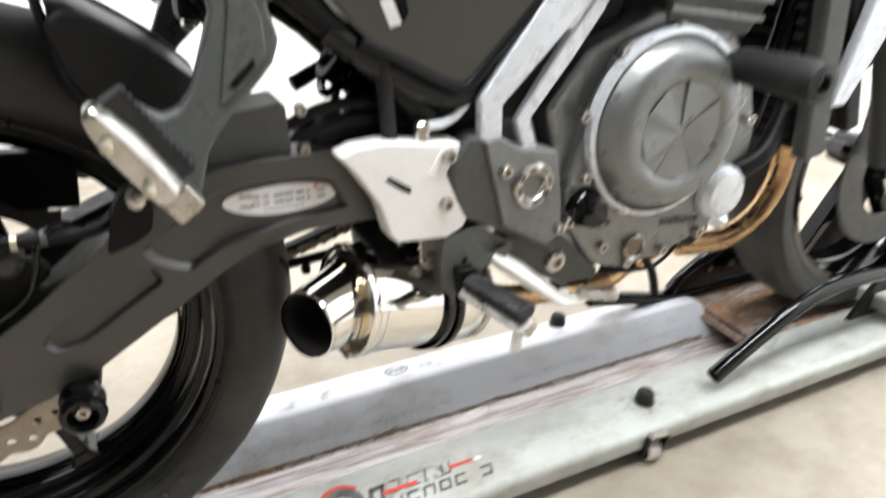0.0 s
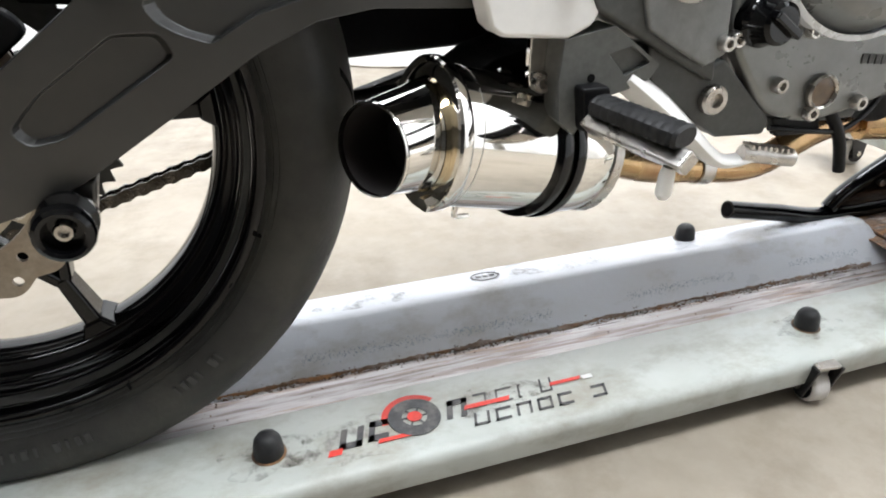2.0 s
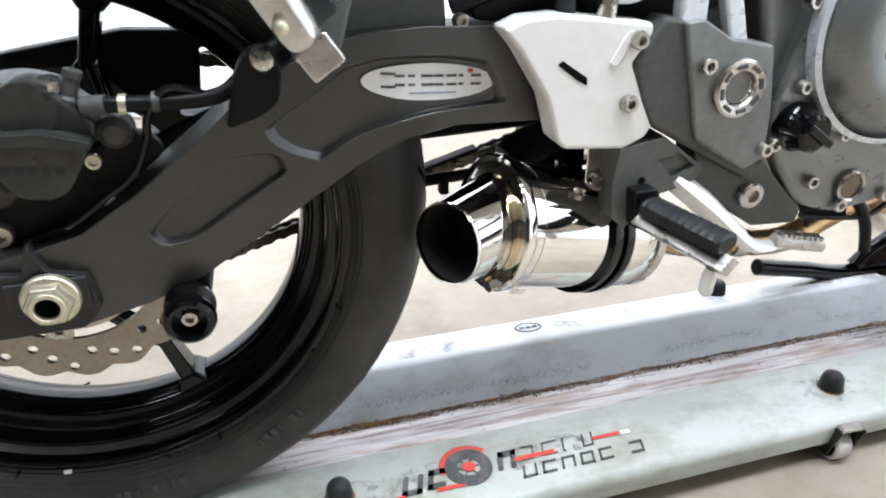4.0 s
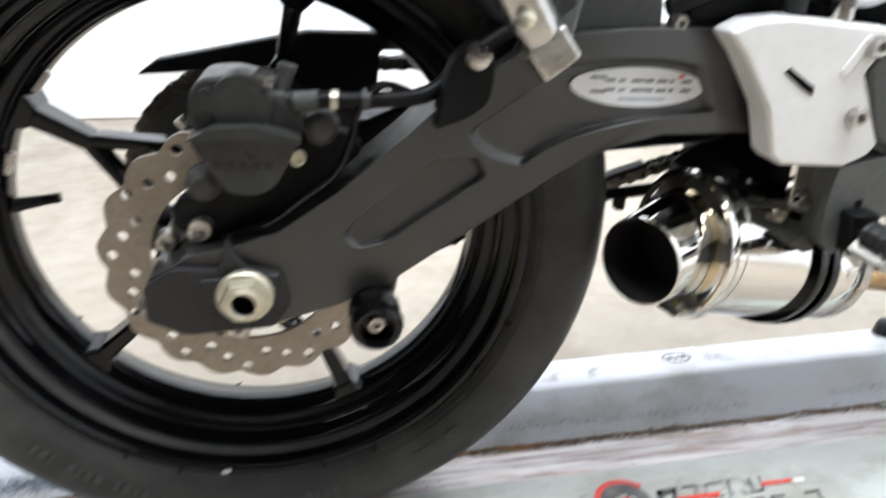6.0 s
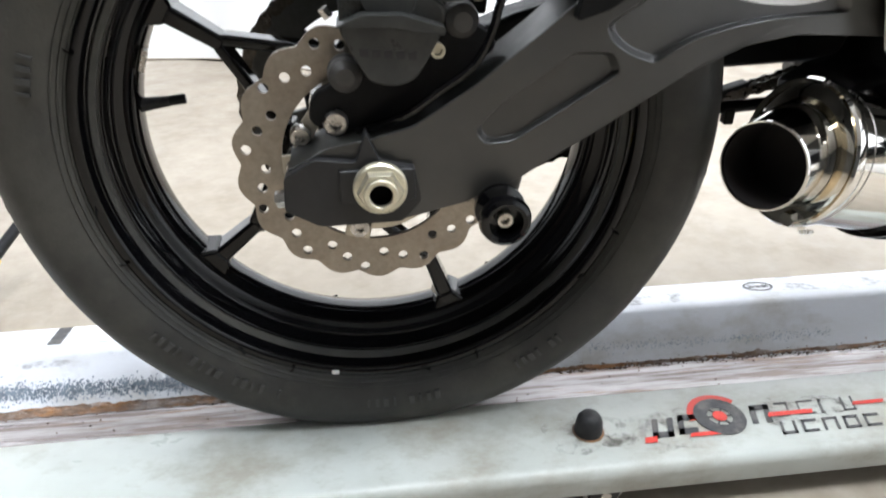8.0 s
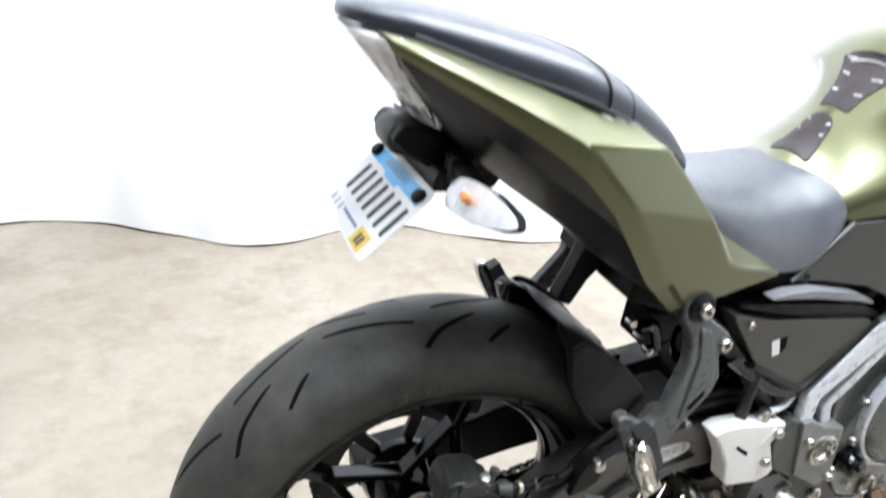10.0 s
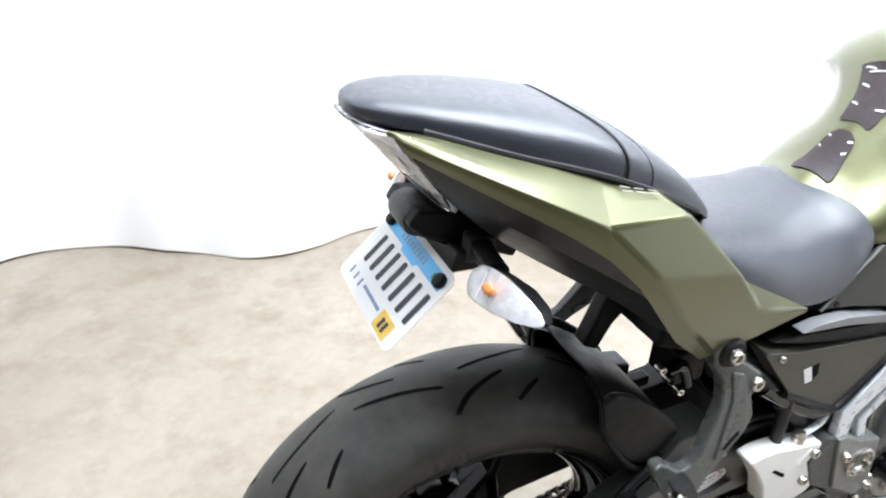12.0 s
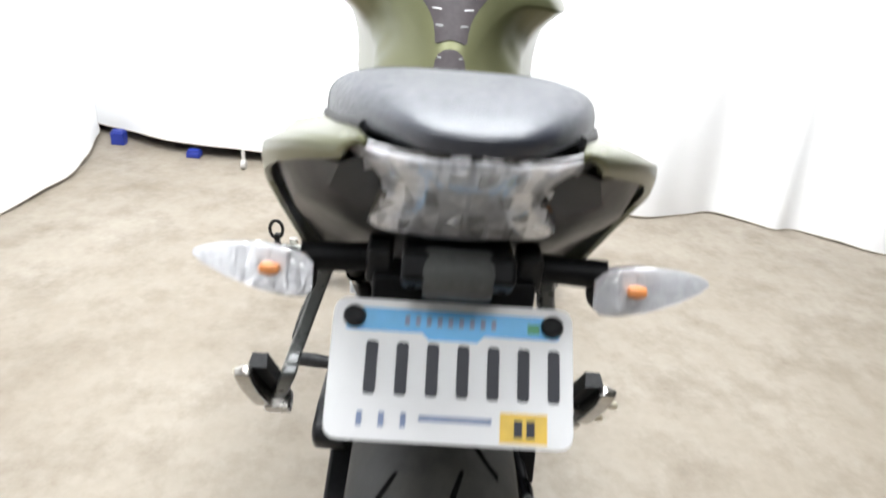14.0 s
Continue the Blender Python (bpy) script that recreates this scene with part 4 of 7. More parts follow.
part("lower_chain_guide", prism([(0.3, 0.325), (0.42, 0.36), (0.42, 0.37), (0.3, 0.335)], 0.08, 0.098), M_BLACK, bike, bevel=0.002)

# swingarm: a gull-shaped arm on each side
ARM = [(-0.066, 0.378), (-0.062, 0.342), (-0.035, 0.329), (0.02, 0.331), (0.07, 0.343), (0.113, 0.361), (0.18, 0.402), (0.243, 0.441), (0.285, 0.459), (0.33, 0.464), (0.44, 0.456), (0.56, 0.45), (0.56, 0.51), (0.44, 0.53), (0.37, 0.541), (0.3, 0.546), (0.25, 0.544), (0.21, 0.532), (0.165, 0.508), (0.125, 0.474), (0.076, 0.437), (0.03, 0.408), (0.0, 0.4), (-0.035, 0.394)]


def rounded(pts, r, n=4):
    """The outline with its corners rounded."""
    out = []
    k = len(pts)
    for i in range(k):
        p, q, s = Vector(pts[i - 1]), Vector(pts[i]), Vector(pts[(i + 1) % k])
        u, v = (p - q), (s - q)
        d = min(r, u.length * 0.45, v.length * 0.45)
        a, b = q + u.normalized() * d, q + v.normalized() * d
        for j in range(n + 1):
            t = j / n
            w = (1 - t) ** 2 * a + 2 * t * (1 - t) * q + t * t * b
            out.append((w.x, w.y))
    return out


ARM_PITS = ([(0.077, 0.402), (0.096, 0.422), (0.151, 0.4595), (0.181, 0.4585), (0.188, 0.443), (0.108, 0.3935), (0.086, 0.3905)],
            [(0.172, 0.478), (0.178, 0.466), (0.193, 0.456), (0.213, 0.449), (0.222, 0.455), (0.243, 0.466), (0.275, 0.4745), (0.31, 0.478), (0.379, 0.478), (0.371, 0.497), (0.36, 0.514), (0.32, 0.523), (0.266, 0.526), (0.237, 0.52), (0.207, 0.5)])


def arm_depth(x):
    """How far the arm's outer face stands from the middle; it turns inwards near the pivot."""
    return float(np.interp(x, (0.2, 0.28, 0.38, 0.56), (0.130, 0.128, 0.107, 0.092)))


def carve(ob, cutter_bm):
    """Takes the shapes of a bmesh out of an object's mesh for good."""
    bmesh.ops.recalc_face_normals(cutter_bm, faces=cutter_bm.faces[:])
    cm_ = bpy.data.meshes.new("cutter")
    cutter_bm.to_mesh(cm_)
    cutter_bm.free()
    tool = bpy.data.objects.new("cutter", cm_)
    scene.collection.objects.link(tool)
    md_ = ob.modifiers.new("cut", "BOOLEAN")
    md_.object, md_.operation, md_.solver = tool, "DIFFERENCE", "EXACT"
    others = [m for m in ob.modifiers if m != md_]
    for m in others:
        m.show_viewport = False
    bpy.context.view_layer.update()
    ob.data = bpy.data.meshes.new_from_object(ob.evaluated_get(bpy.context.evaluated_depsgraph_get()))
    ob.modifiers.remove(md_)
    for m in others:
        m.show_viewport = True
    bpy.data.objects.remove(tool)


ARM_FAR = [(-0.066, 0.378), (-0.062, 0.342), (-0.035, 0.329), (0.05, 0.335), (0.2, 0.365), (0.34, 0.386), (0.56, 0.394), (0.56, 0.51), (0.44, 0.515), (0.3, 0.49), (0.15, 0.45), (0.05, 0.41), (0.0, 0.4), (-0.035, 0.394)]


def arm(side):
    """A cast arm; the near one has two shallow pits pressed into its outer face."""
    bm = prism(ARM if side < 0 else ARM_FAR, side * 0.13, side * 0.075)
    ob = part("swingarm", bm, M_SATIN if side < 0 else M_BLACK, bike, "satin black gull-shaped swingarm", bevel=0.0062, seg=5)
    if side > 0:
        return ob
    cut_ = bmesh.new()
    for pts, depth in zip(ARM_PITS, (0.0068, 0.0075)):
        cx_, cz_ = sum(q[0] for q in pts) / len(pts), sum(q[1] for q in pts) / len(pts)
        rings_ = [[(cx_ + (x - cx_) * k, y, cz_ + (z - cz_) * k) for x, z in rounded(pts, 0.006, 3)] for k, y in ((1.03, side * 0.14), (1.0, side * 0.13), (0.92, side * (0.13 - depth)))]
        loft(rings_, cut_)
    carve(ob, cut_)
    for v in ob.data.vertices:
        if abs(v.co.y) > 0.1:
            v.co.y -= side * (0.13 - arm_depth(v.co.x))
    return ob


swing = arm(-1)
arm(1)

part("arm_tab", prism(rounded([(0.146, 0.482), (0.157, 0.523), (0.165, 0.536), (0.177, 0.541), (0.187, 0.536), (0.19, 0.522), (0.186, 0.5), (0.172, 0.49)], 0.006), -0.139, -0.118), M_BLACK, swing, bevel=0.003)
part("axle_adjuster", prism(rounded([(-0.069, 0.374), (-0.071, 0.347), (-0.045, 0.332), (0.02, 0.333), (0.035, 0.35), (0.03, 0.378), (0.004, 0.384), (-0.006, 0.408), (-0.014, 0.384), (-0.045, 0.388)], 0.004), -0.1375, -0.12), M_ADJ, swing, bevel=0.002)
part("adjuster_block", prism([(-0.028, 0.352), (0.03, 0.352), (0.03, 0.379), (-0.028, 0.379)], -0.1405, -0.13), M_ADJ, swing, bevel=0.002)
part("adjuster_bolt", lathe([(0, 0), (0.007, 0), (0.007, 0.014), (0, 0.016)], (-0.066, -0.11, 0.347), (-1, 0, -0.15), 6), M_STEEL, swing)
nut = part("axle_nut", lathe([(0.0115, -0.002), (0.0178, -0.002), (0.0178, 0.0125), (0.0165, 0.0145), (0.0125, 0.0145), (0.0115, 0.012)], (0.003, -0.1405, 0.365), (0, -1, 0), 6, True), M_NUT, swing, "pale zinc axle nut")
part("washer", lathe([(0, 0), (0.0208, 0), (0.0208, 0.0045), (0.0195, 0.006), (0.0175, 0.0065), (0, 0.0065)], (0.003, -0.1405, 0.365), (0, -1, 0), 40), M_NUT, nut)
part("nut_collar", lathe([(0.0088, 0.0), (0.0132, 0.0), (0.0132, 0.0178), (0.0122, 0.0188), (0.0096, 0.0188), (0.0088, 0.018)], (0.003, -0.1405, 0.365), (0, -1, 0), 32, True), M_NUT, nut)
part("axle_bore", lathe([(0.0089, 0.0165), (0.0085, 0.007), (0, 0.007)], (0.003, -0.1405, 0.365), (0, -1, 0), 24), M_RECESS_SHADE, nut)
# paddock-stand spools
for s in (-1, 1):
    c = (0.098, 0, 0.338)
    sp = part("spool_slider", lathe([(0, 0.118), (0.009, 0.118), (0.009, 0.126), (0.0185, 0.127), (0.0205, 0.131), (0.0205, 0.136), (0.0145, 0.1405), (0.0145, 0.147), (0.0195, 0.151), (0.021, 0.156), (0.0195, 0.161), (0.0165, 0.163), (0.0135, 0.162), (0.012, 0.155), (0.0115, 0.15), (0, 0.15)], c, (0, s, 0), 40), M_GLOSS, bike, "glossy black plastic stand spool")
    part("spool_bolt", lathe([(0, 0.149), (0.0068, 0.149), (0.0072, 0.155), (0.006, 0.157), (0.0036, 0.157), (0.0032, 0.153), (0, 0.153)], c, (0, s, 0), 18), M_STEEL, sp)
    part("spool_mount", prism([(0.075, 0.352), (0.085, 0.325), (0.112, 0.325), (0.12, 0.36)], s * 0.098, s * 0.12), M_SATIN, sp, bevel=0.003)
# oval sticker with plain bars
def on_arm(u, v, lift):
    """A place on the sticker: u along it, v up, on the arm's outer face that turns inwards."""
    x = 0.308 + u
    return Vector((x, -arm_depth(x) + 0.0068 - lift, 0.5015 - 0.1 * u + v))


st_grid = [[on_arm(0.0585 * math.sin(a) * 1.0, 0.0150 * math.cos(a) * k, 0.0008) for k in (-1, 0, 1)] for a in [-math.pi / 2 + math.pi * j / 24 for j in range(25)]]
st = part("oval_sticker", sheet(st_grid), M_DECALW, swing, "white oval sticker with dark marks", flip=False, solid=-0.0003)
marks = []
for i in range(8):
    w, u = (0.012, 0.0085, 0.006, 0.0105, 0.0085, 0.009, 0.004, 0.0095)[i], -0.043 + i * 0.0113
    h = 0.0062 if i == 0 else 0.0045
    part("sticker_bar", faces([on_arm(u, 0.0015 - h, 0.0014), on_arm(u + w, 0.0015 - h, 0.0014), on_arm(u + w, 0.0015 - h + 0.002, 0.0014), on_arm(u, 0.0015 - h + 0.002, 0.0014)], [(0, 1, 2, 3)]), M_DECAL, swing)
    part("sticker_bar", faces([on_arm(u, 0.0015 + h - 0.002, 0.0014), on_arm(u + w, 0.0015 + h - 0.002, 0.0014), on_arm(u + w, 0.0015 + h, 0.0014), on_arm(u, 0.0015 + h, 0.0014)], [(0, 1, 2, 3)]), M_DECAL, swing)
part("sticker_dot", faces([on_arm(0.033, 0.0075, 0.0014), on_arm(0.038, 0.0075, 0.0014), on_arm(0.038, 0.0105, 0.0014), on_arm(0.033, 0.0105, 0.0014)], [(0, 1, 2, 3)]), M_RED, swing)
part("sticker_line", faces([on_arm(-0.02, -0.0095, 0.0014), on_arm(0.022, -0.0095, 0.0014), on_arm(0.022, -0.008, 0.0014), on_arm(-0.02, -0.008, 0.0014)], [(0, 1, 2, 3)]), M_SCUFF, swing)

# brake caliper
cal = part("brake_caliper", prism(rounded([(-0.02, 0.478), (-0.019, 0.51), (-0.01, 0.521), (0.011, 0.522), (0.034, 0.515), (0.045, 0.502), (0.058, 0.491), (0.056, 0.478)], 0.006), -0.122, -0.068), M_CALIPER, bike, "dark grey sliding brake caliper", bevel=0.004, seg=3)
part("caliper_face", prism(rounded([(-0.021, 0.4835), (0.015, 0.4845), (0.052, 0.477), (0.043, 0.461), (0.033, 0.445), (0.019, 0.44), (0.0, 0.4435), (-0.011, 0.462)], 0.006), -0.136, -0.09), M_CALIPER, cal, bevel=0.004, seg=3)
part("caliper_ridge", prism(rounded([(-0.023, 0.483), (-0.004, 0.491), (0.024, 0.4905), (0.055, 0.481), (0.053, 0.4755), (0.015, 0.4825)], 0.003), -0.139, -0.1), M_CALIPER, cal, bevel=0.0018)
part("piston_boss", lathe([(0, 0), (0.02, 0), (0.021, -0.004), (0.021, -0.03), (0, -0.03)], (0.016, -0.1265, 0.503), (0, -1, 0), 32), M_CALIPER, cal)
part("caliper_rib", prism(rounded([(-0.014, 0.5), (-0.012, 0.513), (-0.004, 0.516), (-0.002, 0.496)], 0.003), -0.1255, -0.11), M_CALIPER, cal, bevel=0.002)
for i in range(5):
    part("caliper_bar", box((-0.0035 + i * 0.0085, -0.1361, 0.4655 - i * 0.0008), (0.006, 0.0008, 0.006)), M_ADJ, cal)
for c in ((-0.018, 0.445), (0.068, 0.482)):
    part("pin_boot", lathe([(0, 0), (0.0125, 0), (0.0135, 0.006), (0.0115, 0.01), (0.0132, 0.014), (0.012, 0.021), (0.007, 0.026), (0, 0.027)], (c[0], -0.1, c[1]), (0, -1, 0), 24), M_BOOT, cal)
part("pad_pin", lathe([(0, 0), (0.0055, 0), (0.0055, 0.006), (0.0032, 0.006), (0.003, 0.003), (0, 0.003)], (0.05, -0.118, 0.462), (0, -1, 0), 16), M_NUT, cal)
part("caliper_bracket", prism(rounded([(-0.05, 0.404), (-0.045, 0.428), (0.0, 0.448), (0.05, 0.47), (0.085, 0.478), (0.1, 0.46), (0.06, 0.43), (0.02, 0.405), (-0.01, 0.39)], 0.01), -0.104, -0.09), M_BLACK, cal, bevel=0.003)
bolt("slide_bolt", (-0.028, -0.104, 0.406), 0.0098, cal)
bolt("sensor_bolt", (-0.057, -0.09, 0.392), 0.0085, cal)
part("bleed_nipple", lathe([(0, 0), (0.0088, 0), (0.0088, 0.006), (0.006, 0.008), (0.0055, 0.02), (0.0065, 0.021), (0.0065, 0.026), (0, 0.027)], (0.04, -0.112, 0.502), (0.35, 0, 0.94), 12), M_GREYD, cal)
part("nipple_bolt", lathe([(0, 0), (0.0072, 0), (0.0072, 0.006), (0, 0.007)], (0.033, -0.116, 0.517), (0.1, -0.3, 0.95), 6), M_STEEL, cal)
part("caliper_bolt", lathe([(0, 0), (0.0042, 0), (0.0042, 0.008), (0, 0.008)], (-0.027, -0.1, 0.483), (-0.5, 0, 0.8), 6), M_STEEL, cal)
part("brake_hose", tube([(0.05, -0.122, 0.503), (0.071, -0.126, 0.504), (0.1, -0.126, 0.503), (0.146, -0.122, 0.505), (0.18, -0.112, 0.53), (0.25, -0.1, 0.56), (0.35, -0.09, 0.57)], 0.0062, 12), M_BLACK, cal)
for k in range(2):
    part("hose_collar", tube([(0.076 + 0.022 * k, -0.1262, 0.5038), (0.081 + 0.022 * k, -0.1262, 0.5034)], 0.0074, 14, 1), M_GREYD if k % 2 else M_NUT, cal)
part("hose_ferrule", tube([(0.052, -0.123, 0.503), (0.068, -0.126, 0.504)], 0.0074, 12), M_GREYD, cal)
part("sensor_wire", tube([(-0.012, -0.11, 0.4), (0.024, -0.124, 0.415), (0.05, -0.127, 0.433), (0.076, -0.128, 0.452), (0.089, -0.129, 0.477), (0.094, -0.129, 0.496), (0.106, -0.128, 0.511), (0.12, -0.126, 0.512), (0.145, -0.122, 0.5)], 0.0032, 8), M_GLOSS, cal)

# exhaust
ax0, axd = Vector((0.3765, -0.089, 0.3545)), Vector((0.95, 0.17, -0.265)).normalized()
can = part("silencer", lathe([(0, 0.0), (0.0615, 0.0), (0.0615, 0.135), (0.0605, 0.15), (0.056, 0.172), (0.046, 0.19), (0.026, 0.2), (0, 0.2)], ax0, axd, 64), M_CHROME, bike, "polished stainless short silencer")
fl = Vector((0.98, 0.16, -0.16)).normalized()
part("end_ring", lathe([(0.0605, -0.003), (0.0645, -0.005), (0.0665, -0.003), (0.0668, 0.003), (0.0645, 0.007), (0.0615, 0.0075), (0.06, 0.007)], ax0, fl, 64, True), M_CHROME, can)
part("end_cap", lathe([(0, -0.0045), (0.055, -0.004), (0.0605, -0.002), (0.0605, 0.004), (0, 0.004)], ax0, fl, 56), M_CHROME, can, "polished end cap")
part("body_seam", lathe([(0.0614, 0.016), (0.0621, 0.0165), (0.0614, 0.017)], ax0, axd, 64), M_STEEL, can)
od = Vector((-0.845, -0.52, 0.116)).normalized()
o_end = Vector((0.317, -0.133, 0.362))
o_in = o_end - od * 0.084


def cone_rings(t0, t1, count, grow):
    """Rings from the end plate to the slanted mouth of the tail cone."""
    base, out_ = ax0 - fl * 0.003, []
    for k in range(count):
        t = t0 + (t1 - t0) * k / (count - 1)
        c, n_ = base.lerp(o_end, t), (-fl).lerp(od, t ** 0.8).normalized()
        _, u_, v_ = frame_of(n_)
        r_ = 0.0488 - 0.0116 * t ** 0.85 + grow
        out_.append([c + (u_ * math.cos(q) + v_ * math.sin(q)) * r_ for q in [2 * math.pi * j / 72 for j in range(72)]])
    return out_


part("tail_cone", loft(cone_rings(0.0, 1.0, 14, 0.0), None, False), M_CHROME, can, "polished tapering tail cone", solid=0.0012)
part("cone_weld", loft(cone_rings(0.0, 0.2, 5, 0.0005), None, False), M_TINT, can, "straw-tinted weld band")
part("cone_lip", lathe([(0.0372, -0.003), (0.0378, -0.001), (0.0372, 0.0008), (0.0358, 0.0008), (0.0354, -0.003)], o_end, od, 72), M_CHROME, can)
part("bore", lathe([(0.0357, 0.083), (0.035, 0.03), (0, 0.03)], o_in, od, 48), M_BORE, can)
for k0 in (0.098, 0.114):
    part("strap", lathe([(0.0612, -0.005), (0.0665, -0.005), (0.067, -0.003), (0.067, 0.003), (0.0665, 0.005), (0.0612, 0.005)], ax0 + axd * k0, Vector((0.94, 0.26, -0.2)).normalized(), 64, True), M_GLOSS, can, "black band clamp")
part("end_clamp", lathe([(0.052, 0.168), (0.058, 0.168), (0.058, 0.178), (0.052, 0.178)], ax0, axd, 48, True), M_STEEL, can)
part("flange_nut", lathe([(0, 0), (0.007, 0), (0.007, 0.012), (0, 0.012)], ax0 + Vector((-0.004, -0.026, -0.05)), (-0.9, -0.3, -0.1), 6), M_CHROME, can)
part("strap_bracket", prism([(0.49, 0.34), (0.53, 0.335), (0.52, 0.4), (0.49, 0.4)], -0.105, -0.095), M_BLACK, can, bevel=0.002)
part("spring_hook", tube([(0.42, -0.085, 0.295), (0.405, -0.09, 0.29), (0.4, -0.09, 0.275), (0.415, -0.085, 0.27)], 0.0028, 8), M_CHROME, can)
part("hanger_tab", prism(rounded([(0.458, 0.44), (0.458, 0.395), (0.468, 0.386), (0.48, 0.39), (0.482, 0.44)], 0.004), -0.112, -0.104), M_CHROME, bike, bevel=0.001)
bolt("hanger_bolt", (0.468, -0.112, 0.397), 0.0085, bike)
stay = part("stand_linkage", prism(rounded([(0.43, 0.352), (0.425, 0.385), (0.452, 0.402), (0.485, 0.41), (0.5, 0.45), (0.525, 0.45), (0.545, 0.36), (0.53, 0.315), (0.498, 0.312), (0.475, 0.33)], 0.006), -0.05, 0.045), M_BLACK, bike, "black suspension linkage above the silencer", bevel=0.006)
part("tie_rod", tube([(0.27, 0.0, 0.366), (0.36, 0.0, 0.37), (0.45, 0.0, 0.376)], 0.0062, 12), M_BLACK, stay)
part("rod_clip", box((0.352, -0.004, 0.362), (0.01, 0.012, 0.016)), M_BLACK, stay, bevel=0.002)
part("link_plate", prism(rounded([(0.44, 0.36), (0.448, 0.378), (0.468, 0.368), (0.5, 0.372), (0.52, 0.35), (0.485, 0.345)], 0.003), -0.075, -0.067), M_BLACK, stay, bevel=0.0015)
for lc in ((0.505, -0.05, 0.43), (0.46, -0.05, 0.39)):
    bolt("link_bolt", lc, 0.0075, stay)
header = part("header_pipe", tube([(0.55, -0.058, 0.302), (0.59, -0.05, 0.289), (0.64, -0.045, 0.274), (0.7, -0.04, 0.264), (0.755, -0.04, 0.257), (0.795, -0.04, 0.262), (0.835, -0.036, 0.277), (0.88, -0.03, 0.288), (0.95, -0.01, 0.285)], 0.0165, 20), M_GOLD, bike, "heat-tinted golden header pipe")
part("pipe_clamp", lathe([(0.0167, 0), (0.0186, 0), (0.0186, 0.016), (0.0167, 0.016)], (0.7, -0.04, 0.264), (1, 0.02, -0.13), 24, True), M_STEEL, header)
for s in (-1, 1):
    part("front_pipe", tube([(0.95, 0.02 * s, 0.28), (1.03, 0.04 * s, 0.285), (1.09, 0.05 * s, 0.33), (1.11, 0.055 * s, 0.41), (1.07, 0.055 * s, 0.49), (1.0, 0.05 * s, 0.53)], 0.018, 16), M_GOLD, header)

# white heel cover
COV = [(0.359, 0.543), (0.377, 0.551), (0.406, 0.553), (0.45, 0.548), (0.491, 0.543), (0.492, 0.535), (0.476, 0.51), (0.504, 0.456), (0.497, 0.445), (0.477, 0.436), (0.42, 0.441), (0.411, 0.449), (0.4, 0.486), (0.374, 0.526)]
cov = part("heel_cover", prism(COV, -0.1405, -0.11), M_WHITE, bike, "white painted heel guard", bevel=0.006, seg=4)
part("cover_slot", prism([(0.407, 0.514), (0.411, 0.517), (0.434, 0.502), (0.4345, 0.4955), (0.425, 0.5005)], -0.1411, -0.139), M_RECESS_SHADE, cov)
part("cover_rib", prism(rounded([(0.452, 0.512), (0.468, 0.538), (0.474, 0.538), (0.461, 0.51)], 0.003), -0.1425, -0.138), M_WHITE, cov, bevel=0.002)
bolt("cover_bolt", (0.477, -0.14, 0.5305), 0.0078, cov)
bolt("cover_bolt", (0.475, -0.14, 0.478), 0.0078, cov)

# pivot plates and footrest hanger
part("pivot_plate", prism([(0.503, 0.548), (0.474, 0.513), (0.486, 0.48), (0.498, 0.456), (0.56, 0.422), (0.622, 0.389), (0.618, 0.44), (0.565, 0.47), (0.54, 0.54)], -0.142, -0.11), M_GREYD, bike, "dark grey swingarm pivot plate", bevel=0.005, seg=3)
inner_p = part("pivot_panel", prism([(0.517, 0.543), (0.535, 0.545), (0.565, 0.528), (0.61, 0.52), (0.622, 0.46), (0.625, 0.415), (0.605, 0.405), (0.545, 0.44)], -0.1465, -0.115), M_PIVOT, bike, "pale grey cast pivot panel", bevel=0.003)
pc = (0.579, -0.1465, 0.485)
part("pivot_collar", lathe([(0.0135, 0.001), (0.016, 0.005), (0.0235, 0.0065), (0.026, 0.0045), (0.026, -0.002), (0.0135, -0.002)], pc, (0, -1, 0), 40, True), M_STEEL, inner_p, "silver slotted pivot collar")
for k in range(8):
    a = radians(45 * k + 10)
    part("collar_slot", box((pc[0] + math.cos(a) * 0.0198, pc[1] - 0.006, pc[2] + math.sin(a) * 0.0198), (0.0035, 0.0015, 0.0095), Matrix.Rotation(-a, 4, "Y")), M_GREYD, inner_p)
part("pivot_bore", lathe([(0.0136, 0.002), (0.011, -0.003), (0.007, -0.004), (0.006, -0.001), (0, -0.001)], pc, (0, -1, 0), 30), M_CHROME, inner_p)
bolt("panel_bolt", (0.542, -0.1465, 0.507), 0.0078, inner_p)
bolt("panel_bolt", (0.62, -0.1465, 0.425), 0.007, inner_p)
hang = part("footrest_hanger", prism([(0.474, 0.436), (0.503, 0.441), (0.518, 0.444), (0.564, 0.41), (0.556, 0.398), (0.535, 0.391), (0.511, 0.386), (0.499, 0.371), (0.488, 0.357), (0.474, 0.37), (0.471, 0.402)], -0.14, -0.112), M_GREY, bike, "grey cast footrest hanger", bevel=0.004)
carve(hang, loft([[(x, y, z) for x, z in rounded([(0.514, 0.4225), (0.536, 0.4265), (0.555, 0.4125), (0.532, 0.403)], 0.002)] for y in (-0.15, -0.1345)]))
part("hanger_hole", lathe([(0, 0), (0.0035, 0), (0.0035, 0.0006), (0, 0.0006)], (0.5, -0.14, 0.404), (0, -1, 0), 14), M_RECESS_SHADE, hang)
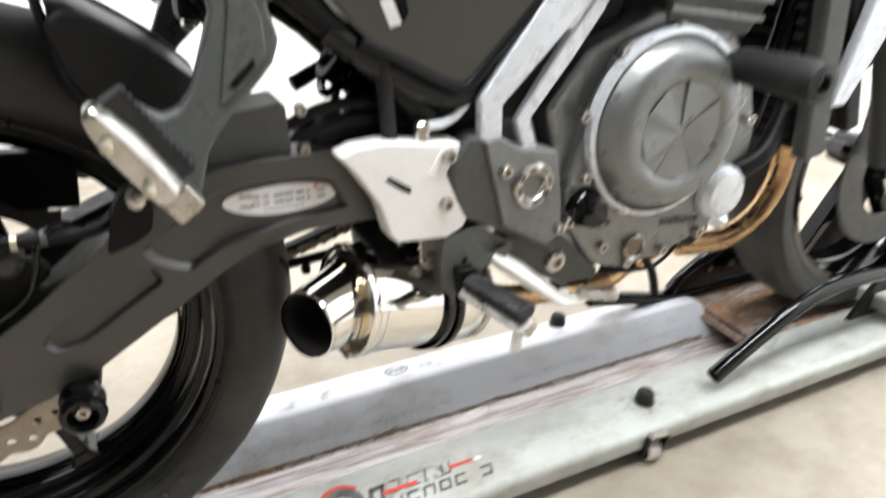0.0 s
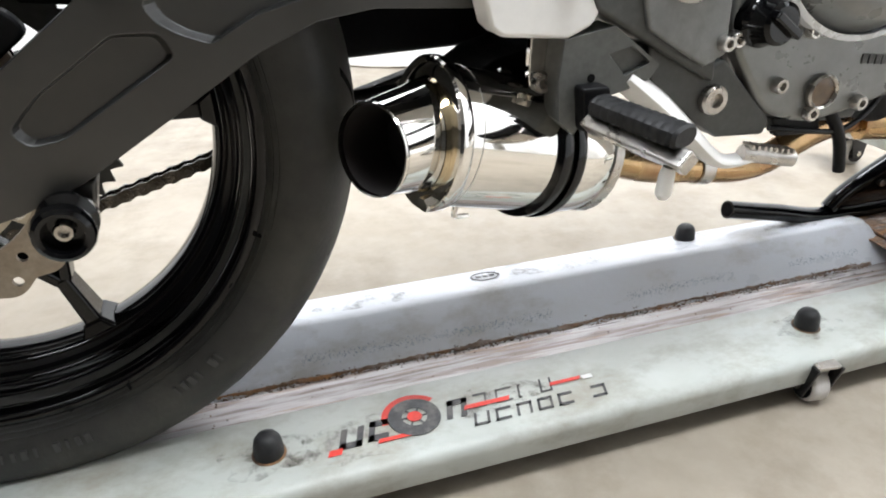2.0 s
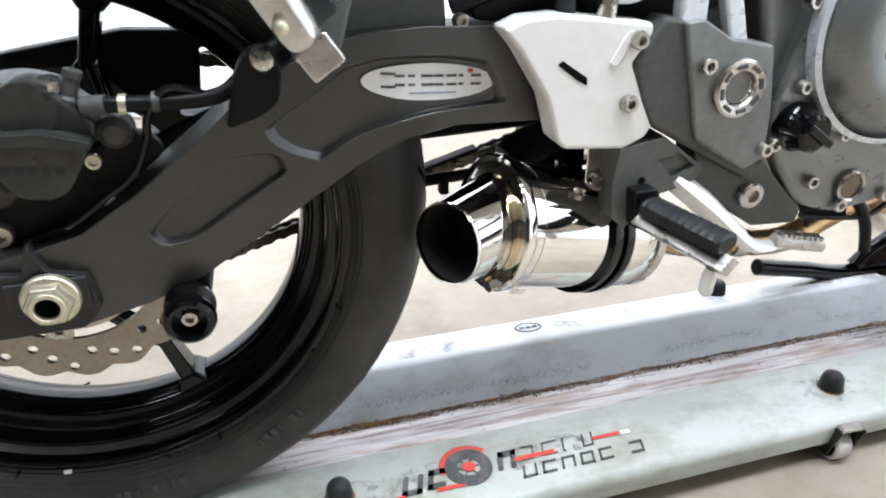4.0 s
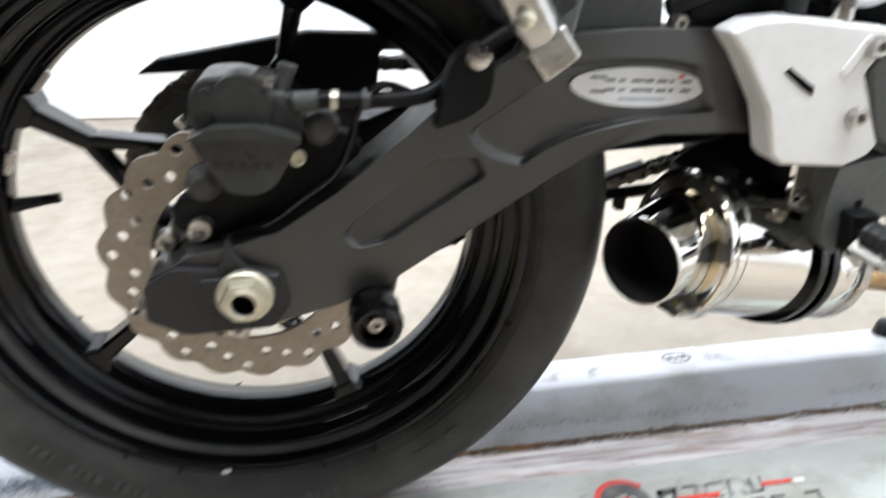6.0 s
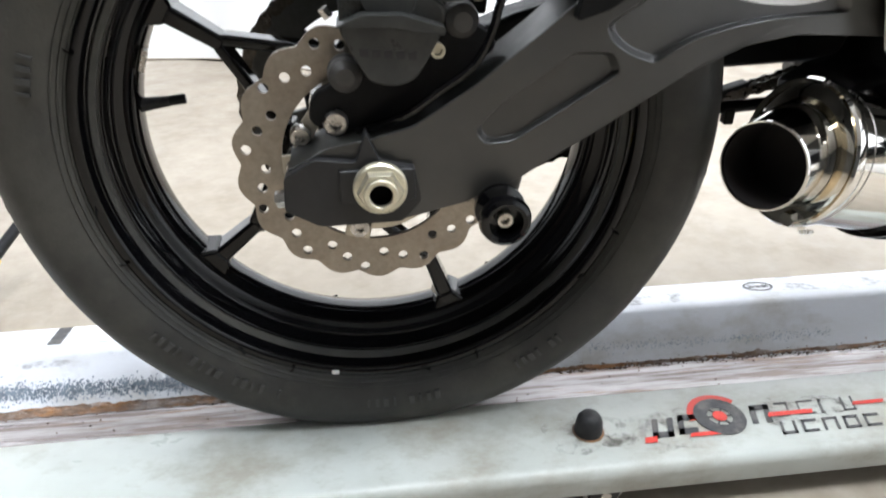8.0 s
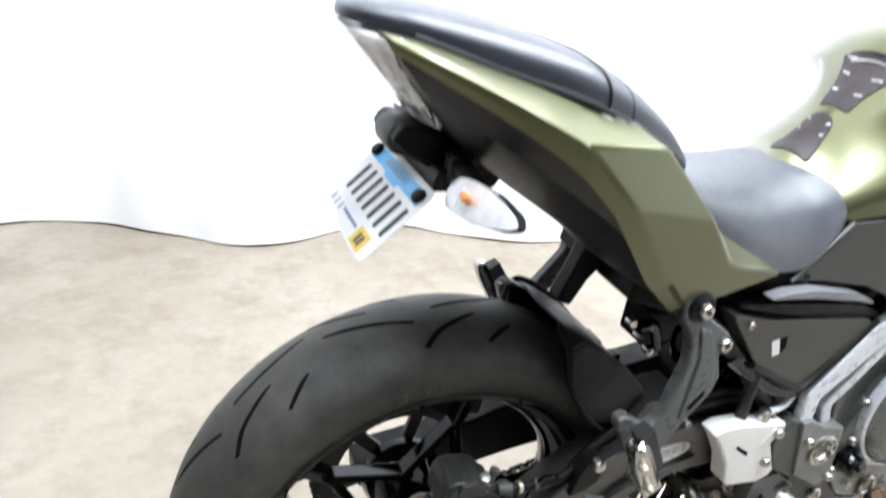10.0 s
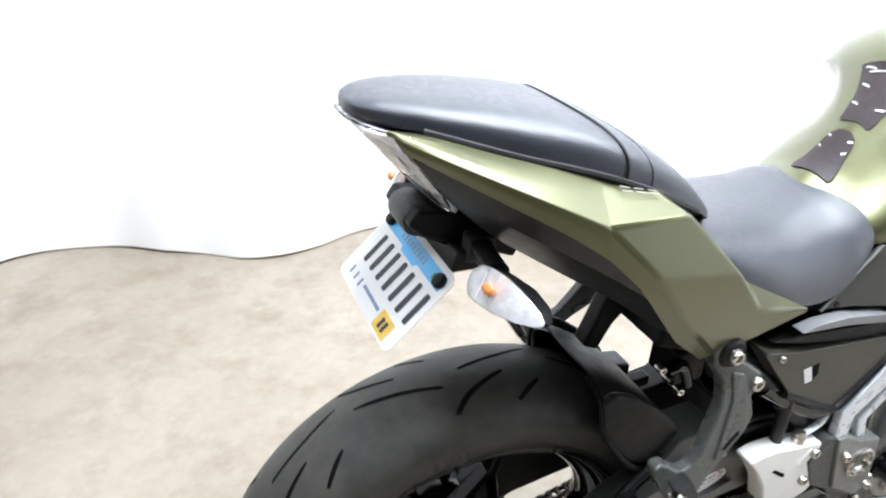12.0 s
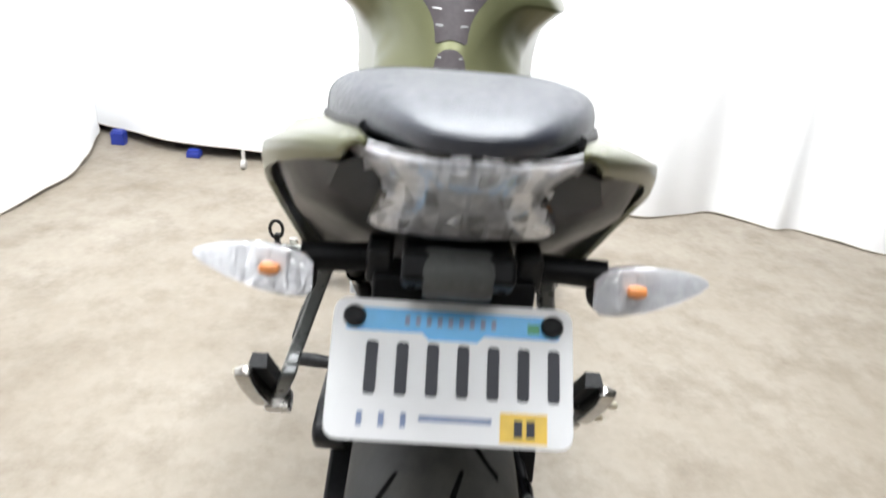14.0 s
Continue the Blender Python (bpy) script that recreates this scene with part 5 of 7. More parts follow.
spear = part("lower_frame_cover", prism([(0.555, 0.43), (0.572, 0.419), (0.614, 0.395), (0.637, 0.408), (0.701, 0.346), (0.697, 0.331), (0.644, 0.334), (0.563, 0.386)], -0.132, -0.1), M_GREYD, bike, "dark grey pointed lower frame cover", bevel=0.004)
bolt("frame_bolt", (0.629, -0.132, 0.3725), 0.0135, spear)
# rider footpeg
peg0, peg1 = Vector((0.497, -0.16, 0.388)), Vector((0.524, -0.238, 0.382))
pd = (peg1 - peg0).normalized()
peg = part("footpeg", tube([peg0 - pd * 0.005 + Vector((0, 0, -0.014)), peg1 + Vector((0.002, -0.006, -0.018))], [0.017, 0.0175, 0.014], 4, 2, None, 0.75), M_STEEL, bike, "rider footpeg with ribbed black rubber", bevel=0.002)
pr = bmesh.new()
side = pd.cross(Vector((0, 0, 1))).normalized()
upv = side.cross(pd)
rings = []
for k in range(33):
    t = k / 32
    rr = 0.0115 * (1.0 if k % 3 < 2 else 0.93) * (1 if 0 < k < 32 else 0.85)
    c = peg0 + (peg1 - peg0) * t
    rings.append([c + side * rr * (1.25 + 0.12 * t) * math.cos(a) + upv * rr * 0.8 * (abs(math.sin(a)) ** 0.7 * (1 if math.sin(a) > 0 else -1)) for a in [2 * math.pi * j / 14 for j in range(14)]])
loft(rings, pr)
part("peg_rubber", pr, M_RUBBER, peg)
part("feeler", tube([peg1 + Vector((-0.006, 0.006, -0.024)), peg1 + Vector((-0.007, 0.006, -0.03)), peg1 + Vector((-0.008, 0.006, -0.045)), peg1 + Vector((-0.008, 0.006, -0.049))], [0.0048, 0.006, 0.0062, 0.0035], 14, 1), M_WHITE, peg)
part("peg_clevis", prism(rounded([(0.485, 0.4), (0.51, 0.4), (0.515, 0.365), (0.49, 0.362)], 0.004), -0.155, -0.135), M_BLACK, peg, bevel=0.002)
far_peg = part("footpeg", tube([(0.505, 0.12, 0.39), (0.505, 0.165, 0.388), (0.512, 0.2, 0.386), (0.522, 0.248, 0.382)], [0.012, 0.01, 0.0125, 0.012], 14), M_RUBBER, bike, "black rubber rider footpeg on the far side", bevel=0.001)
part("peg_clevis", box((0.505, 0.15, 0.388), (0.024, 0.03, 0.03)), M_STEEL, far_peg, bevel=0.003)
part("far_hanger", prism([(0.485, 0.44), (0.54, 0.44), (0.56, 0.41), (0.52, 0.37), (0.49, 0.365)], 0.112, 0.14), M_GREY, bike, bevel=0.004)
# brake pedal
ped = part("brake_pedal", tube([(0.54, -0.118, 0.4), (0.575, -0.124, 0.372), (0.61, -0.128, 0.342), (0.637, -0.131, 0.319), (0.655, -0.134, 0.311), (0.68, -0.138, 0.313)], [0.024, 0.025, 0.021, 0.016, 0.012, 0.009], 14, 6, None, 0.5), M_WHITE, bike, "silver-white brake pedal lever")
part("pedal_toe", tube([(0.668, -0.139, 0.319), (0.722, -0.148, 0.31)], 0.008, 12, 1), M_STEEL, ped)
for k in range(8):
    part("toe_rib", box((0.674 + k * 0.006, -0.1405 - k * 0.001, 0.3265 - k * 0.001), (0.0026, 0.014, 0.004)), M_STEEL, ped)

# pillion footrest brackets, one each side
BR = [(0.231, 0.762), (0.242, 0.774), (0.258, 0.776), (0.274, 0.762), (0.28, 0.738), (0.314, 0.715), (0.318, 0.697), (0.302, 0.688), (0.309, 0.66), (0.301, 0.641), (0.286, 0.625), (0.265, 0.606), (0.248, 0.587), (0.238, 0.572), (0.231, 0.549), (0.222, 0.53), (0.21, 0.54), (0.198, 0.561), (0.183, 0.58), (0.174, 0.6), (0.167, 0.612), (0.167, 0.622), (0.178, 0.626), (0.188, 0.621), (0.197, 0.614), (0.208, 0.607), (0.221, 0.611), (0.233, 0.625), (0.243, 0.65), (0.256, 0.683), (0.253, 0.716), (0.236, 0.74)]


def splay(bm, s):
    """Leans a bracket outwards towards its foot."""
    for v in bm.verts:
        v.co.y += s * (0.17 if s < 0 else 0.33) * max(0.0, 0.74 - v.co.z)
    return bm


for s in (-1, 1):
    br = part("pillion_bracket", splay(prism(BR, s * 0.144, s * 0.126), s), M_BRKT, bike, "dark grey cast pillion footrest bracket", bevel=0.004, seg=3)
    part("bracket_facet", splay(prism([(0.264, 0.728), (0.283, 0.722), (0.296, 0.676), (0.296, 0.648), (0.27, 0.622), (0.253, 0.612), (0.264, 0.66), (0.27, 0.69)], s * 0.1468, s * 0.138), s), M_BRKT, br, bevel=0.002)
    part("bracket_slot", splay(prism([(0.262, 0.628), (0.266, 0.624), (0.286, 0.642), (0.284, 0.647)], s * 0.1475, s * 0.145), s), M_RECESS_SHADE, br)
    part("bracket_boss", lathe([(0, 0), (0.019, 0), (0.019, 0.01), (0.016, 0.013), (0, 0.013)], (0.257, s * 0.136, 0.755), (0, s, 0), 28), M_BLACK, br)
    bolt("bracket_bolt", (0.257, s * 0.149, 0.755), 0.0095, br, axis=(0, s, 0))
    bolt("bracket_bolt", (0.306, s * 0.147, 0.703), 0.0095, br, axis=(0, s, 0))
    if s < 0:
        bolt("peg_nut", (0.177, -0.139, 0.5325), 0.0088, br, axis=(0, s, 0), socket=False)
    fold = bmesh.new()
    wide_ = 0.014 if s > 0 else 0.0
    p0, p1 = Vector((0.206, s * (0.2 + wide_), 0.552)), Vector((0.155, s * (0.213 + wide_), 0.634))
    d = (p1 - p0).normalized()
    e = d.cross(Vector((0, s, 0))).normalized()
    h = e.cross(d)
    rg = []
    for k in range(9):
        t = k / 8
        w = 0.0155 * (0.9, 0.97, 1, 1, 1, 0.97, 0.9, 0.76, 0.42)[k]
        c = p0 + (p1 - p0) * t
        rg.append([c + e * w * a + h * 0.013 * b for a, b in ((s * 1, 0.6), (s * 0.9, 0.75), (-s * 0.1, 1), (-s * 0.25, 0.95), (-s, 0.15), (-s * 0.95, -0.7), (s * 0.9, -1), (s, -0.7))])
    loft(rg, fold)
    pp = part("pillion_peg", fold, M_CHROMED, bike, "folded bare metal pillion footpeg", sub=2)
    pad_ = []
    for k in range(23):
        t = 0.06 + 0.86 * k / 22
        c = p0 + (p1 - p0) * t - Vector((0, s * 0.012, 0))
        out_ = 0.0245 + (0.0022 if k % 2 else 0.0)
        pad_.append([c + e * (-s * a) + Vector((0, s * b, 0)) for a, b in ((0.006, 0.009), (out_, 0.006), (out_, -0.012), (0.006, -0.014))])
    part("peg_pad", loft(pad_), M_RUBBER, pp, "toothed dark rubber pad")
    part("peg_hinge", box((0.211, s * (0.184 + wide_), 0.543), (0.027, 0.034, 0.024), Matrix.Rotation(radians(-35), 4, "Y")), M_STEEL, pp, bevel=0.003)
    bolt("peg_rivet", p0 + d * 0.068 - e * 0.008 + Vector((0, s * 0.012, 0)), 0.005, pp, M_NUT, axis=(0, s, 0), socket=False)
    bolt("peg_rivet", p0 + d * 0.022 - e * 0.009 + Vector((0, s * 0.012, 0)), 0.005, pp, M_NUT, axis=(0, s, 0), socket=False)

# engine
CASE = [(0.61, 0.56), (0.638, 0.45), (0.645, 0.42), (0.692, 0.36), (0.745, 0.342), (0.86, 0.348), (0.925, 0.395), (0.95, 0.48), (0.93, 0.58), (0.87, 0.64), (0.76, 0.66), (0.66, 0.62)]
eng = part("engine_case", prism(CASE, -0.118, 0.118), M_ENGINE, bike, "grey painted engine crankcase", bevel=0.008, seg=3)
part("right_cover", prism(rounded([(0.634, 0.462), (0.641, 0.42), (0.688, 0.354), (0.742, 0.337), (0.8, 0.346), (0.86, 0.362), (0.92, 0.4), (0.935, 0.5), (0.9, 0.6), (0.8, 0.645), (0.7, 0.63), (0.66, 0.55)], 0.02), -0.134, -0.112), M_ENGINE, eng, bevel=0.006, seg=3)
cl = (0.768, -0.13, 0.53)
part("clutch_cover", lathe([(0.112, 0.0), (0.108, 0.012), (0.1, 0.022), (0.095, 0.034), (0.088, 0.039), (0.066, 0.041), (0.06, 0.038), (0.058, 0.0365), (0, 0.0365)], cl, (0, -1, 0), 60), M_ENGINE, eng, "round silver-grey clutch cover")
for k in range(6):
    a = radians(60 * k + 15)
    dv, tv = Vector((math.cos(a), 0, math.sin(a))), Vector((-math.sin(a), 0, math.cos(a)))
    c = Vector(cl) + Vector((0, -0.0368, 0))
    part("clutch_facet", faces([c + dv * 0.006 - tv * 0.003, c + dv * 0.057 - tv * 0.018 + Vector((0, -0.0004, 0)), c + dv * 0.057 + tv * 0.018 + Vector((0, -0.003, 0)), c + dv * 0.006 + tv * 0.003 + Vector((0, -0.0012, 0))], [(0, 1, 2, 3)]), M_ENGINE, eng, solid=0.0012)
part("clutch_ring", lathe([(0.1085, 0.003), (0.114, 0.003), (0.114, 0.016), (0.1085, 0.018)], cl, (0, -1, 0), 60, True), M_SILVER, eng)
for k in range(9):
    a = radians(40 * k + 8)
    bolt("cover_bolt", (0.768 + math.cos(a) * 0.122, -0.134, 0.53 + math.sin(a) * 0.112), 0.0068, eng)
part("pump_cap", lathe([(0.038, 0), (0.037, 0.014), (0.033, 0.018), (0.028, 0.022), (0, 0.024)], (0.886, -0.13, 0.425), (0, -1, 0), 36), M_SILVER, eng, "pale round cap")
part("pump_hose", tube([(0.91, -0.135, 0.45), (0.95, -0.14, 0.47), (1.0, -0.12, 0.52), (1.03, -0.1, 0.6)], 0.014, 12), M_BLACK, eng)
part("filler_cap", lathe([(0.0235, 0), (0.0235, 0.01), (0.02, 0.014), (0.018, 0.03), (0.0145, 0.033), (0, 0.033)], (0.662, -0.132, 0.44), (0, -1, 0), 30), M_GLOSS, eng, "glossy black oil filler cap")
part("cap_grip", box((0.662, -0.166, 0.44), (0.034, 0.012, 0.008), Matrix.Rotation(radians(35), 4, "Y")), M_GLOSS, eng, bevel=0.002)
part("sight_bezel", lathe([(0.0135, 0), (0.0172, 0), (0.0172, 0.004), (0.0155, 0.006), (0.0135, 0.004)], (0.75, -0.1355, 0.369), (0, -1, 0), 36, True), M_STEEL, eng)
part("sight_glass", lathe([(0, 0.0), (0.0138, 0.0), (0.0138, 0.002), (0, 0.0028)], (0.75, -0.136, 0.369), (0, -1, 0), 30), M_SIGHT, eng, "amber oil level window")
for i in range(8):
    part("case_bar", box((0.795 + i * 0.0085, -0.1345, 0.396 - i * 0.0008), (0.006, 0.0014, 0.009)), M_GREYD, eng)
for c in ((0.6405, 0.4245), (0.698, 0.3795), (0.742, 0.349), (0.8, 0.354), (0.86, 0.37), (0.915, 0.52)):
    bolt("case_bolt", (c[0], -0.134, c[1]), 0.0075, eng)
part("sump", prism([(0.7, 0.36), (0.9, 0.36), (0.88, 0.31), (0.74, 0.31)], -0.07, 0.07), M_GREYD, eng, bevel=0.006)
part("oil_filter", lathe([(0, 0), (0.034, 0), (0.036, 0.006), (0.036, 0.07), (0, 0.07)], (0.875, -0.03, 0.345), (1, -0.15, -0.25), 32), M_BLACK, eng, "black oil filter")
part("switch_plate", prism([(0.72, 0.34), (0.78, 0.335), (0.785, 0.318), (0.73, 0.32)], -0.115, -0.105), M_BLACK, eng, bevel=0.002)
part("drain_hose", tube([(0.785, -0.118, 0.345), (0.807, -0.12, 0.312), (0.819, -0.12, 0.275)], 0.0062, 12), M_BLACK, eng)
part("stand_wire", tube([(0.715, -0.118, 0.332), (0.76, -0.122, 0.325), (0.81, -0.118, 0.32), (0.85, -0.11, 0.335), (0.88, -0.1, 0.36)], 0.003, 8), M_BLACK, eng)
part("cylinder", prism([(0.76, 0.64), (0.9, 0.62), (0.99, 0.74), (1.0, 0.84), (0.86, 0.86), (0.78, 0.76)], -0.12, 0.12), M_GREYD, bike, "dark grey cylinder block", bevel=0.008)
for k in range(7):
    a = k / 6
    p, q = Vector((0.765 + 0.02 * a, 0, 0.66 + 0.13 * a)), Vector((0.915 + 0.08 * a, 0, 0.64 + 0.13 * a))
    part("cylinder_fin", prism([(p.x, p.z), (q.x, q.z), (q.x, q.z + 0.006), (p.x, p.z + 0.006)], -0.126, 0.126), M_ENGINE, bike)
part("engine_mass", prism([(0.44, 0.5), (0.62, 0.47), (0.72, 0.62), (0.78, 0.78), (0.6, 0.82), (0.5, 0.72), (0.46, 0.6)], -0.085, 0.095), M_BLACK, bike, "black intake and gearbox body", bevel=0.01)
part("gearbox", prism([(0.5, 0.46), (0.66, 0.38), (0.7, 0.45), (0.66, 0.55), (0.52, 0.54)], -0.09, 0.11), M_GREYD, bike, bevel=0.006)
part("left_cover", prism(rounded([(0.5, 0.47), (0.6, 0.39), (0.75, 0.35), (0.9, 0.4), (0.92, 0.55), (0.8, 0.62), (0.6, 0.54)], 0.02), 0.115, 0.135), M_ENGINE, bike, bevel=0.006)
rad = part("radiator", box((1.07, 0, 0.62), (0.03, 0.3, 0.28), Matrix.Rotation(radians(-18), 4, "Y")), M_BLACK, bike, "black radiator with fins", bevel=0.004)
for k in range(26):
    part("radiator_fin", box((1.051 - (k - 13) * 0.0032, 0, 0.62 + (k - 13) * 0.0095), (0.006, 0.27, 0.0025), Matrix.Rotation(radians(-18), 4, "Y")), M_GREYD, rad)
for s in (-1, 1):
    part("radiator_shroud", prism([(1.03, 0.53), (1.06, 0.53), (1.13, 0.66), (1.11, 0.76), (1.08, 0.74)], s * 0.165, s * 0.15), M_SILVER, bike, bevel=0.004)
    part("down_tube", tube([(1.05, s * 0.07, 0.82), (0.98, s * 0.11, 0.66), (0.95, s * 0.11, 0.5)], 0.014, 12), M_GLOSS, bike)
    fs = part("frame_slider", lathe([(0, 0.11), (0.012, 0.11), (0.012, 0.16), (0.021, 0.162), (0.022, 0.2), (0.024, 0.262), (0.021, 0.272), (0.01, 0.274), (0.008, 0.262), (0, 0.262)], (0.85, 0, 0.6), (0, s, 0), 32), M_RUBBER, bike, "black cylindrical frame slider")
    part("slider_bolt", lathe([(0, 0.26), (0.007, 0.26), (0.007, 0.266), (0, 0.266)], (0.85, 0, 0.6), (0, s, 0), 14), M_STEEL, fs)

# silver trellis plates and the side cover
for s in (-1, 1):
    y0, y1 = s * 0.14, s * 0.125
    tr = part("frame_plate", prism([(0.513, 0.586), (0.516, 0.53), (0.542, 0.523), (0.54, 0.576), (0.62, 0.655), (0.68, 0.72), (0.66, 0.745), (0.592, 0.69)], y0, y1), M_SILVER, bike, "silver painted frame plate", bevel=0.003)
    part("frame_brace", prism([(0.56, 0.556), (0.578, 0.503), (0.596, 0.505), (0.578, 0.557), (0.625, 0.615), (0.665, 0.67), (0.65, 0.68), (0.605, 0.622)], s * 0.136, s * 0.122), M_SILVER, tr, bevel=0.003)
    part("plate_bridge", prism([(0.6, 0.655), (0.64, 0.64), (0.69, 0.7), (0.665, 0.74)], s * 0.133, s * 0.122), M_SILVER, tr, bevel=0.002)
    bolt("plate_bolt", (0.655, s * 0.139, 0.688), 0.009, tr, M_GREYD, axis=(0, s, 0))
    part("main_tube", tube([(0.36, s * 0.115, 0.66), (0.44, s * 0.115, 0.605), (0.5, s * 0.115, 0.585), (0.56, s * 0.112, 0.62), (0.65, s * 0.105, 0.72), (0.8, s * 0.1, 0.85), (1.0, s * 0.06, 0.93)], 0.0145, 12), M_GLOSS, bike)
    part("seat_tube", tube([(0.24, s * 0.11, 0.75), (0.32, s * 0.115, 0.7), (0.4, s * 0.115, 0.63), (0.47, s * 0.11, 0.56)], 0.013, 12), M_BLACK, bike)
    sc_ = part("side_cover", prism(rounded([(0.328, 0.728), (0.36, 0.722), (0.4, 0.715), (0.56, 0.705), (0.59, 0.698), (0.545, 0.638), (0.492, 0.598), (0.395, 0.65)], 0.008), s * 0.132, s * 0.1), M_SIDE, bike, "olive-grey plastic side cover", bevel=0.004, seg=3)
    part("cover_lip", tube([(0.39, s * 0.13, 0.648), (0.44, s * 0.132, 0.622), (0.492, s * 0.132, 0.597), (0.52, s * 0.132, 0.615), (0.6, s * 0.13, 0.698)], 0.006, 8, 2), M_BLACK, sc_)
    bolt("cover_screw", (0.36, s * 0.132, 0.714), 0.0055, sc_, axis=(0, s, 0), h=0.004)
    part("cover_window", prism([(0.408, 0.684), (0.42, 0.687), (0.43, 0.663), (0.418, 0.66)], s * 0.1328, s * 0.131), M_DECALW, sc_)
    # flat near-black patch painted as the window's shaded side
    part("cover_window_shade", prism([(0.421, 0.687), (0.433, 0.69), (0.437, 0.672), (0.43, 0.663)], s * 0.1326, s * 0.131), M_RECESS_SHADE, sc_)
    part("knee_trim", prism(rounded([(0.372, 0.752), (0.4, 0.759), (0.45, 0.76), (0.52, 0.751), (0.556, 0.738), (0.566, 0.73), (0.54, 0.736), (0.45, 0.748)], 0.005), s * 0.138, s * 0.12), M_TRIM, bike, bevel=0.004, seg=3)
    # black strip that stands in for the shade under the knee trim
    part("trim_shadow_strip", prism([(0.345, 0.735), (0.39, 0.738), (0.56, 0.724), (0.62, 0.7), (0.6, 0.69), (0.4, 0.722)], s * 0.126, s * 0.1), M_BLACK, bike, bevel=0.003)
    kp = part("knee_panel", faces([(0.415, s * 0.118, 0.765), (0.5, s * 0.108, 0.838), (0.56, s * 0.127, 0.85), (0.68, s * 0.15, 0.86), (0.8, s * 0.15, 0.84), (0.78, s * 0.15, 0.74), (0.66, s * 0.15, 0.73), (0.6, s * 0.145, 0.735), (0.54, s * 0.135, 0.757), (0.47, s * 0.127, 0.766)], [(0, 1, 9), (1, 2, 8, 9), (2, 3, 7, 8), (3, 4, 5, 6, 7)] if s < 0 else [(9, 1, 0), (9, 8, 2, 1), (8, 7, 3, 2), (7, 6, 5, 4, 3)]), M_SIDE, bike, "grey-brown plastic knee panel", solid=0.004, bevel=0.003)
    part("panel_seam", tube([(0.415, s * 0.121, 0.766), (0.5, s * 0.112, 0.84)], 0.0028, 8, 1), M_GREY, kp)
    part("panel_screw", lathe([(0, 0), (0.0042, 0), (0.0042, 0.002), (0, 0.002)], (0.437, s * 0.123, 0.773), (0, s, 0), 12), M_BLACK, kp)

# odds and ends between the wheel and the engine
part("hugger_box", prism(rounded([(0.236, 0.538), (0.24, 0.56), (0.258, 0.588), (0.32, 0.594), (0.323, 0.54)], 0.006), -0.108, -0.05), M_GREYD, bike, "matt black front end of the hugger", bevel=0.006, seg=3)
spr = bmesh.new()
for k in range(5):
    c = Vector((0.404 + 0.016 * k, -0.02, 0.606 - 0.012 * k))
    lathe([(0.036, -0.005), (0.0395, -0.0025), (0.04, 0.0), (0.0395, 0.0025), (0.036, 0.005), (0.03, 0.003), (0.03, -0.003)], c, (0.8, 0, -0.6), 30, True, spr)
part("shock_spring", spr, M_GLOSS, bike, "gloss black shock absorber spring")
part("shock_body", tube([(0.392, -0.02, 0.616), (0.49, -0.02, 0.543)], 0.024, 20, 1), M_BLACK, bike)
for k, (pts, r) in enumerate((([(0.325, -0.1, 0.57), (0.36, -0.1, 0.583), (0.4, -0.1, 0.585), (0.46, -0.1, 0.573), (0.5, -0.1, 0.565)], 0.0065),
                              ([(0.33, -0.1, 0.555), (0.365, -0.1, 0.567), (0.41, -0.1, 0.57), (0.45, -0.1, 0.56)], 0.0075),
                              ([(0.377, -0.04, 0.612), (0.392, -0.05, 0.632), (0.41, -0.05, 0.645), (0.43, -0.06, 0.63), (0.46, -0.06, 0.6)], 0.005),
                              ([(0.36, 0.02, 0.58), (0.42, 0.03, 0.6), (0.5, 0.04, 0.59)], 0.009))):
    part("hose", tube(pts, r, 10), M_BLACK, bike)
part("linkage", prism(rounded([(0.345, 0.545), (0.35, 0.57), (0.39, 0.575), (0.44, 0.56), (0.45, 0.535)], 0.01), -0.1, -0.06), M_BLACK, bike, bevel=0.003)
for c in ((0.334, -0.108, 0.547), (0.385, -0.09, 0.572), (0.336, -0.1, 0.584), (0.40, -0.09, 0.66), (0.37, -0.08, 0.56)):
    bolt("frame_screw", c, 0.0058, bike)
part("reservoir_tube", tube([(0.408, -0.122, 0.66), (0.414, -0.122, 0.62), (0.42, -0.12, 0.545)], 0.0085, 14), M_RUBBER, bike)
mc = part("master_cylinder", tube([(0.452, -0.13, 0.54), (0.4515, -0.13, 0.558)], 0.0085, 14, 1), M_STEEL, bike, "small silver brake master cylinder")
part("banjo_bolt", lathe([(0, 0), (0.0085, 0), (0.0085, 0.007), (0.006, 0.009), (0, 0.009)], (0.4515, -0.13, 0.558), (0, 0, 1), 6), M_STEEL, mc)
part("brake_line", tube([(0.458, -0.13, 0.562), (0.475, -0.128, 0.562), (0.492, -0.126, 0.568), (0.51, -0.12, 0.58)], 0.0048, 10), M_SILVER, mc)
part("battery_tray", prism([(0.335, 0.7), (0.4, 0.655), (0.44, 0.64), (0.5, 0.66), (0.5, 0.8), (0.34, 0.79)], -0.085, 0.085), M_BLACK, bike, bevel=0.008)
part("subframe_block", prism([(0.2, 0.735), (0.33, 0.69), (0.36, 0.72), (0.34, 0.8), (0.22, 0.83)], -0.09, 0.09), M_BLACK, bike, bevel=0.008)
part("relay", box((0.265, -0.06, 0.69), (0.05, 0.05, 0.05)), M_BLACK, bike, bevel=0.005)
part("connector", tube([(0.22, -0.09, 0.7), (0.25, -0.085, 0.695), (0.27, -0.08, 0.66)], 0.009, 12), M_GLOSS, bike)
